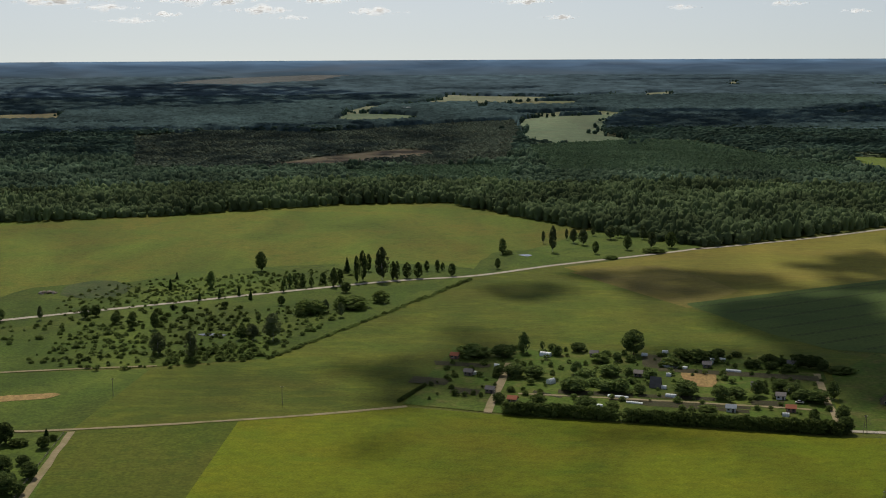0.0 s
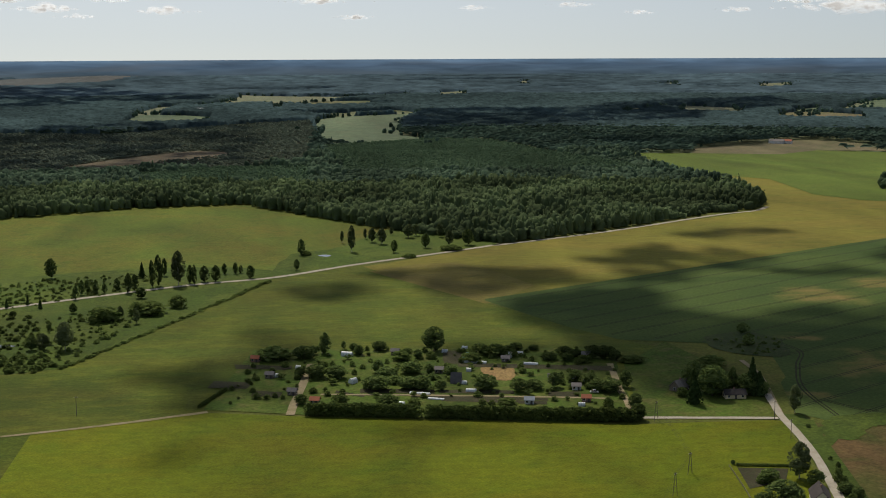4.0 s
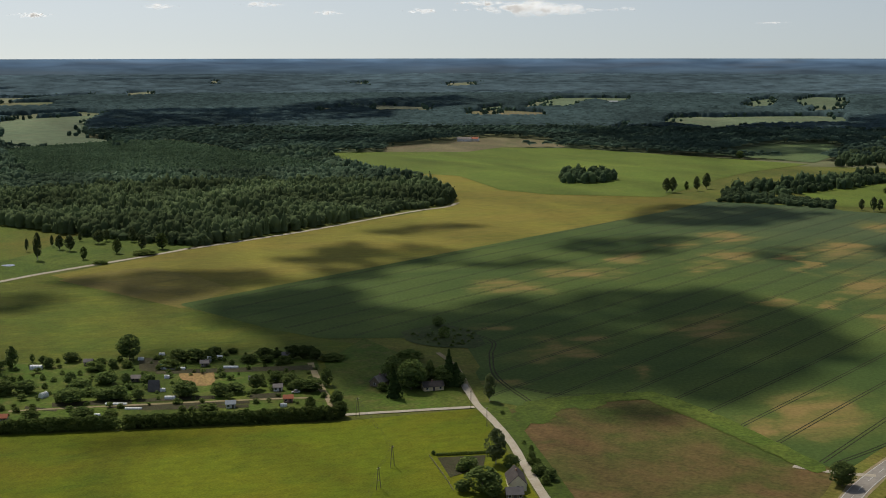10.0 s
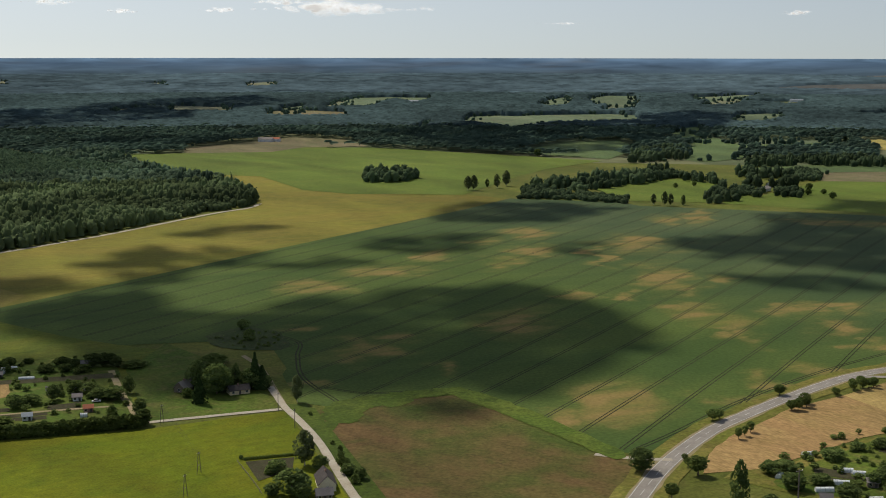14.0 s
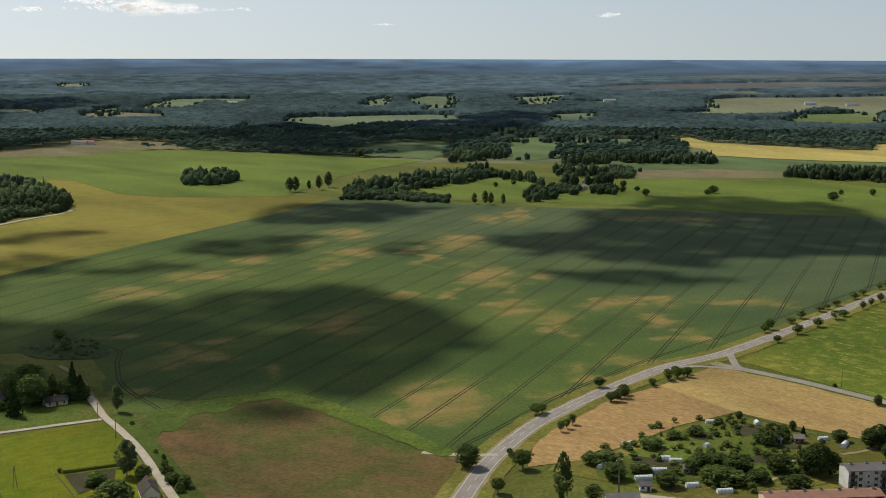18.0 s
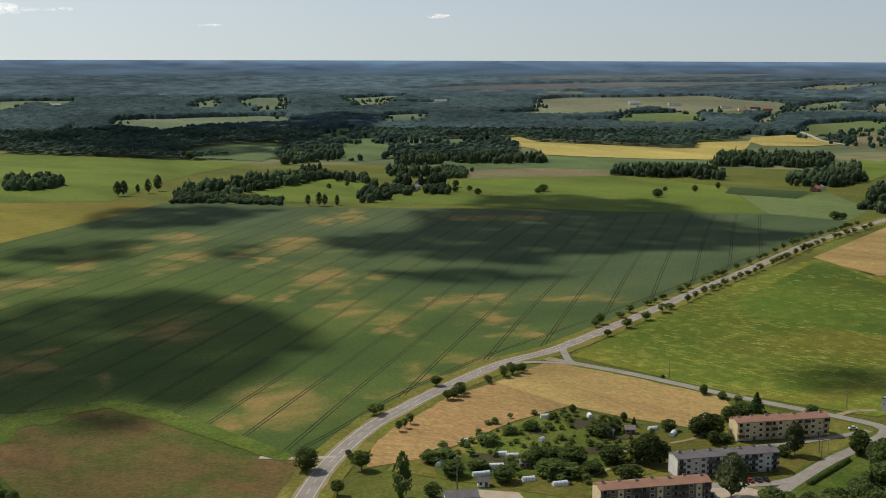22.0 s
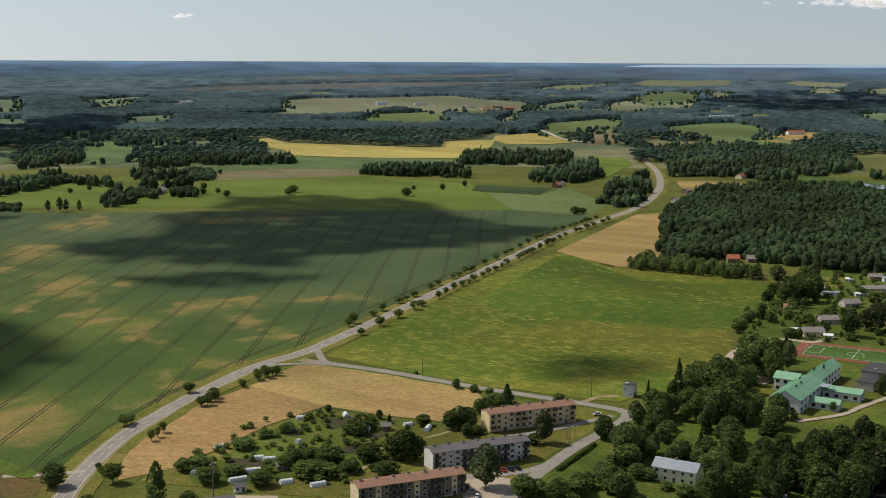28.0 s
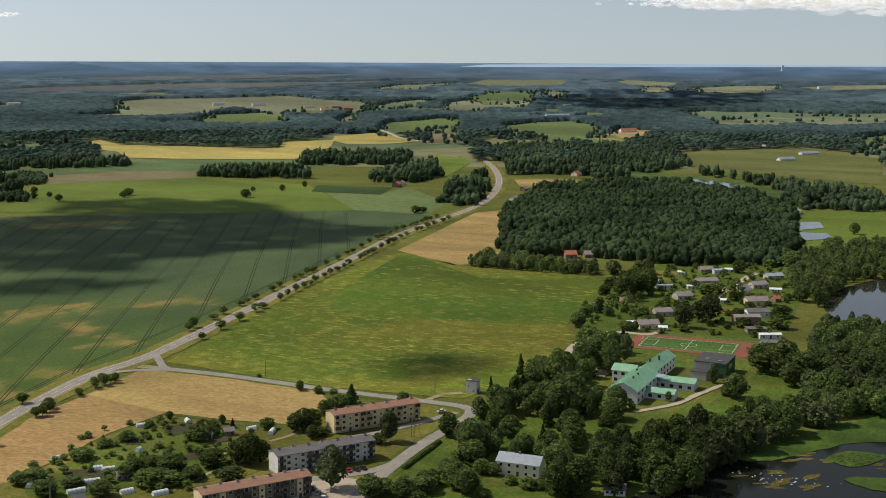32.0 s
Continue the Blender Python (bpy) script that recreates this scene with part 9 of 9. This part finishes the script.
for (xa, ya), (xb, yb) in zip(W1, W1[1:]):
    for s in (-0.8, 0, 0.8):
        cu = bpy.data.curves.new("wire", "CURVE")
        cu.dimensions, cu.bevel_depth = "3D", 0.02
        sp = cu.splines.new("POLY")
        sp.points.add(8)
        for i in range(9):
            t = i / 8
            sp.points[i].co = (xa + (xb - xa) * t + s, ya + (yb - ya) * t, 8.75 - 4 * 0.8 * t * (1 - t), 1)
        cu.materials.append(M_RUBBER)
        tagged(new("wire", cu), "thin dark power line wire", "wire", "", "structure")


# ---- cars ----
def car(x, y, turn, colour, label):
    m = plain("car paint " + label.split()[0], colour, tuple(c * 0.85 for c in colour), 0.5, 0.3, 0, 0.5, 0)
    ob = thing("car", x, y, 0.38, turn, label, "car", "parked cars")
    bm = bmesh.new()
    box(bm, -2.1, 2.1, -0.85, 0.85, 0.3, 0.85)
    bmesh.ops.bevel(bm, geom=bm.edges[:], offset=0.12, segments=2, affect="EDGES")
    body = part("body", bm, m, ob)
    bm = bmesh.new()
    vs = box(bm, -1.3, 1.1, -0.78, 0.78, 0.85, 1.42)
    for v in vs[4:]:
        v.co.x *= 0.68
        v.co.y *= 0.86
    part("cabin", bm, M_GLASS, ob, "dark glazed cabin")
    part("roof", boxes((-0.86, 0.72, -0.64, 0.64, 1.42, 1.47)), m, ob)
    for wx in (-1.3, 1.3):
        for wy in (-0.8, 0.8):
            bm = bmesh.new()
            bmesh.ops.create_cone(bm, segments=12, radius1=0.31, radius2=0.31, depth=0.2, cap_ends=True, matrix=Matrix.Translation((wx, wy, 0.31)) @ Matrix.Rotation(radians(90), 4, "X"))
            wh = part("wheel", bm, M_RUBBER, ob)
            bm = bmesh.new()
            bmesh.ops.create_cone(bm, segments=8, radius1=0.18, radius2=0.18, depth=0.22, cap_ends=True, matrix=Matrix.Translation((wx, wy, 0.31)) @ Matrix.Rotation(radians(90), 4, "X"))
            part("rim", bm, M_METAL, wh)
    for wy in (-0.6, 0.6):
        part("headlight", boxes((2.08, 2.12, wy - 0.16, wy + 0.16, 0.6, 0.74)), M_FRAME, ob)
        part("tail_light", boxes((-2.12, -2.08, wy - 0.16, wy + 0.16, 0.6, 0.74)), R_TILE, ob)
    return ob


for x, y, turn, c, lab in ((431.6, 243.5, 62, (0.4, 0.02, 0.03), "red small car parked beside the driveway"), (434.4, 241.5, 62, (0.03, 0.03, 0.06), "dark blue car parked beside the driveway"), (437.1, 239.8, 62, (0.02, 0.02, 0.02), "black car parked beside the driveway"),
                           (429.5, 232.8, 100, (0.02, 0.03, 0.02), "dark green car parked by the lawn"), (407.2, 245.2, 20, (0.02, 0.02, 0.03), "black car parked by the brown block"), (403.8, 240.9, 20, (0.35, 0.4, 0.45), "silver car parked by the brown block"),
                           (399.5, 236.0, 20, (0.7, 0.7, 0.7), "white car parked by the brown block"), (525.9, 246.9, -40, (0.7, 0.72, 0.7), "white car parked at the street corner"), (166.9, 588.5, -18, (0.75, 0.75, 0.75), "white car parked in the allotments")):
    car(x, y, turn, c, lab)


# ---- rubble heap, fence, traffic island ----
hx, hy = [(-275, 879)][0]
rnd = random.Random(61)
heap = thing("stone_heap", hx, hy, 0, 0, "heap of grey field stones in the pasture", "stone heap")
for i in range(46):
    a, q = rnd.uniform(0, 6.28), rnd.random() ** 0.7
    bv, bf = blob(rnd, 3, 5)
    bm = bmesh.new()
    vs = [bm.verts.new(p) for p in bv]
    for g in bf:
        bm.faces.new([vs[j] for j in g])
    st = part("stone", bm, W_WOODWALL if i % 3 else R_ETERNIT, heap)
    s = rnd.uniform(0.5, 1.1)
    st.matrix_local = pose(6.5 * q * math.cos(a), 5 * q * math.sin(a), 0.2 + 1.6 * (1 - q), 0, 0, rnd.uniform(0, 360)) @ Matrix.Diagonal((s * 1.3, s, s * 0.8, 1))


def fence(pts, step, h, label):
    ob = thing("fence", pts[0][0], pts[0][1], 0, 0, label, "fence", "fences")
    line = smooth_line(pts, step)
    for a, b in zip(line, line[1:]):
        x, y = a.x - pts[0][0], a.y - pts[0][1]
        part("post", boxes((x - 0.07, x + 0.07, y - 0.07, y + 0.07, 0, h)), M_POLE, ob)
        d = b - a
        for z in (h * 0.45, h * 0.85):
            bm = bmesh.new()
            n = Vector((-d.y, d.x, 0)).normalized() * 0.04
            vs = [bm.verts.new((x + o.x, y + o.y, zz)) for o, zz in ((n, z), (-n, z), (d - n, z), (d + n, z), (n, z + 0.12), (-n, z + 0.12), (d - n, z + 0.12), (d + n, z + 0.12))]
            for f in ((0, 3, 2, 1), (4, 5, 6, 7), (0, 1, 5, 4), (1, 2, 6, 5), (2, 3, 7, 6), (3, 0, 4, 7)):
                bm.faces.new([vs[i] for i in f])
            part("rail", bm, M_POLE, ob)
    return ob


fence([(-166.5, 545.1), (-163.9, 502.3), (-160.9, 463.9), (-155.8, 425.5)], 4.5, 1.3, "weathered wooden fence along the dirt track")
fence([(189.7, 471.8), (185.3, 444.7), (182.4, 429.5)], 4.0, 1.2, "wooden fence round the kitchen garden")
bed("traffic_island", soft_outline([(532.0, 426.1), (539.4, 428.0), (538.5, 420.6), (534.4, 420.2)], 1.5, 0.1), M_SHOULDER, 8, "small gravel traffic island at the junction")
road("slip_lane", [(565.2, 441.1), (551.8, 428.2), (539.5, 414.3), (537.4, 400.5)], 2.0, 0.345, M_ASPHALT, "grey asphalt slip lane at the junction", 0, 2)
road("slip_lane", [(510.4, 437.4), (525.4, 427.3), (534.4, 413.8), (537.9, 400.6)], 2.0, 0.342, M_ASPHALT, "grey asphalt slip lane at the junction", 0, 2)

# ---- garage by the main road, far river reaches ----
bed("garage_yard", [(351.3, 315.3), (360.3, 300.6), (354.4, 290.6), (343.1, 281.1), (328.8, 298.3)], M_PAVE, 5, "pale sandy yard beside the garage")
house(330.8, 310.1, -36.2, 12, 8, 3.0, 4.6, W_SIDING, R_GREY, "low white garage with a grey roof", "garage", 1, 1, 0, "garage", "", False, 3)
for pts in ([(1939, 721), (2035, 741), (2032, 700), (1994, 674), (1909, 667), (1885, 686)], [(1705, 430), (1694, 403), (1665, 367), (1623, 342), (1580, 338), (1597, 373), (1647, 410)]):
    field("river", pts, M_PONDW, 6, "pale reach of the river among trees")["category"] = "water"

# ---- plots, paths and edges of the gardens ----
for i, pts in enumerate(([(55.9, 616.0), (91.5, 607.7), (90.5, 600.1), (54.9, 608.4)], [(94.6, 606.7), (129.3, 599.6), (128.3, 593.1), (92.6, 601.3)], [(111.8, 658.1), (173.8, 642.7), (191.1, 633.8), (190.1, 628.4), (110.8, 651.6)], [(145.6, 593.9), (160.8, 592.5), (158.8, 586.0), (143.6, 587.3)], [(108.6, 689.2), (118.8, 686.4), (115.8, 663.7), (104.6, 665.4)], [(-15.6, 643.2), (4.1, 636.6), (0.3, 625.1), (-18.6, 630.3)], [(-5.6, 676.4), (24.7, 667.2), (23.7, 660.7), (-4.6, 666.6)])):
    bed("garden_bed", pts, M_SOIL, 7 + 0.3 * i, "long dark vegetable bed in the allotments")
for i, pts in enumerate(([(445.2, 344.0), (461.2, 339.4), (456.2, 332.6), (440.2, 335.0)], [(416.6, 315.9), (429.5, 312.1), (423.3, 309.3), (413.8, 308.3)], [(384.0, 347.9), (393.0, 330.2), (386.9, 323.3), (377.9, 339.9)])):
    bed("garden_bed", pts, M_SOIL, 5.2 + 0.2 * i, "dug vegetable bed among the garden plots")
road("garden_path", [(35.8, 608.6), (79.3, 599.6), (127.3, 588.8), (170.0, 577.9)], 1.1, 0.41, M_SHOULDER, "trodden pale path along the vegetable beds", 0.3, 4)
road("garden_path", [(390.1, 292.3), (402.8, 292.6), (412.4, 291.6), (421.0, 289.4)], 0.9, 0.31, M_SHOULDER, "trodden path over the dry lawn", 0.2, 3)
road("field_edge", [(467.8, 356.7), (467.5, 340.1), (467.4, 319.4), (470.7, 300.1)], 0.9, 0.27, M_WEEDS, "weedy edge between gardens and mown field", 0.4, 4)
road("village_road", [(859, 200), (894, 201), (932, 199), (969, 198)], 3.0, 0.33, M_SHOULDER, "sandy village street between gardens", 0.2, 4)

# ---- drifts of yellow flowers in the meadow ----
M_BLOOM = grassy("yellow flowers", (0.24, 0.235, 0.045), (0.17, 0.185, 0.035), (0.3, 0.28, 0.07), 0, (1, 1, 1), 0.05, 0.4, 1.6)
MEADOW = [(550.8, 422.8), (627.2, 439.4), (797, 474), (954, 490), (912, 409), (912, 302), (917, 286), (803, 269), (735.3, 261.4), (690.3, 240.7), (591.5, 238.5), (552.0, 248.7), (542.7, 322.6)]
LUSH = [(725, 434), (714, 395), (715.6, 353.9), (721.0, 315.9), (724.9, 283.3), (737.4, 262.7), (893, 280), (917, 293), (879, 332), (868, 376), (914, 434), (955, 483), (827, 456)]
rnd = random.Random(83)
d = (Vector((*STREET[2], 0)) - Vector((*STREET[0], 0))).normalized()
v, f = [], []
xs, ys = scatter(MEADOW, 8.5, 84, 0, 1e9, (), 0.5)
for x, y in zip(xs, ys):
    drift = noise.noise((x / 45.0, y / 45.0, 2.0))
    lush = inside(np.array([x]), np.array([y]), LUSH)[0]
    if drift < (0.12 if lush else -0.18) + rnd.uniform(-0.25, 0.25):
        continue
    for _ in range(rnd.choice((1, 1, 2))):
        a, b = rnd.uniform(1.4, 4.6), rnd.uniform(0.35, 0.9)
        cx, cy = x + rnd.uniform(-4, 4), y + rnd.uniform(-4, 4)
        if not inside(np.array([cx]), np.array([cy]), MEADOW)[0]:
            continue
        k = len(v)
        for q in range(8):
            t = 2 * math.pi * q / 8
            g = rnd.uniform(0.7, 1.2)
            u, w = a * g * math.cos(t), b * g * math.sin(t)
            v.append((cx + u * d.x - w * d.y, cy + u * d.y + w * d.x, 0.265 + 0.0002 * (k % 97)))
        f.append(tuple(range(k, k + 8)))
tagged(new("flower_drifts", mesh_from("flower_drifts", v, f, M_BLOOM)), "drifts of pale yellow flowers over the green meadow", "flowers", "", "stuff")
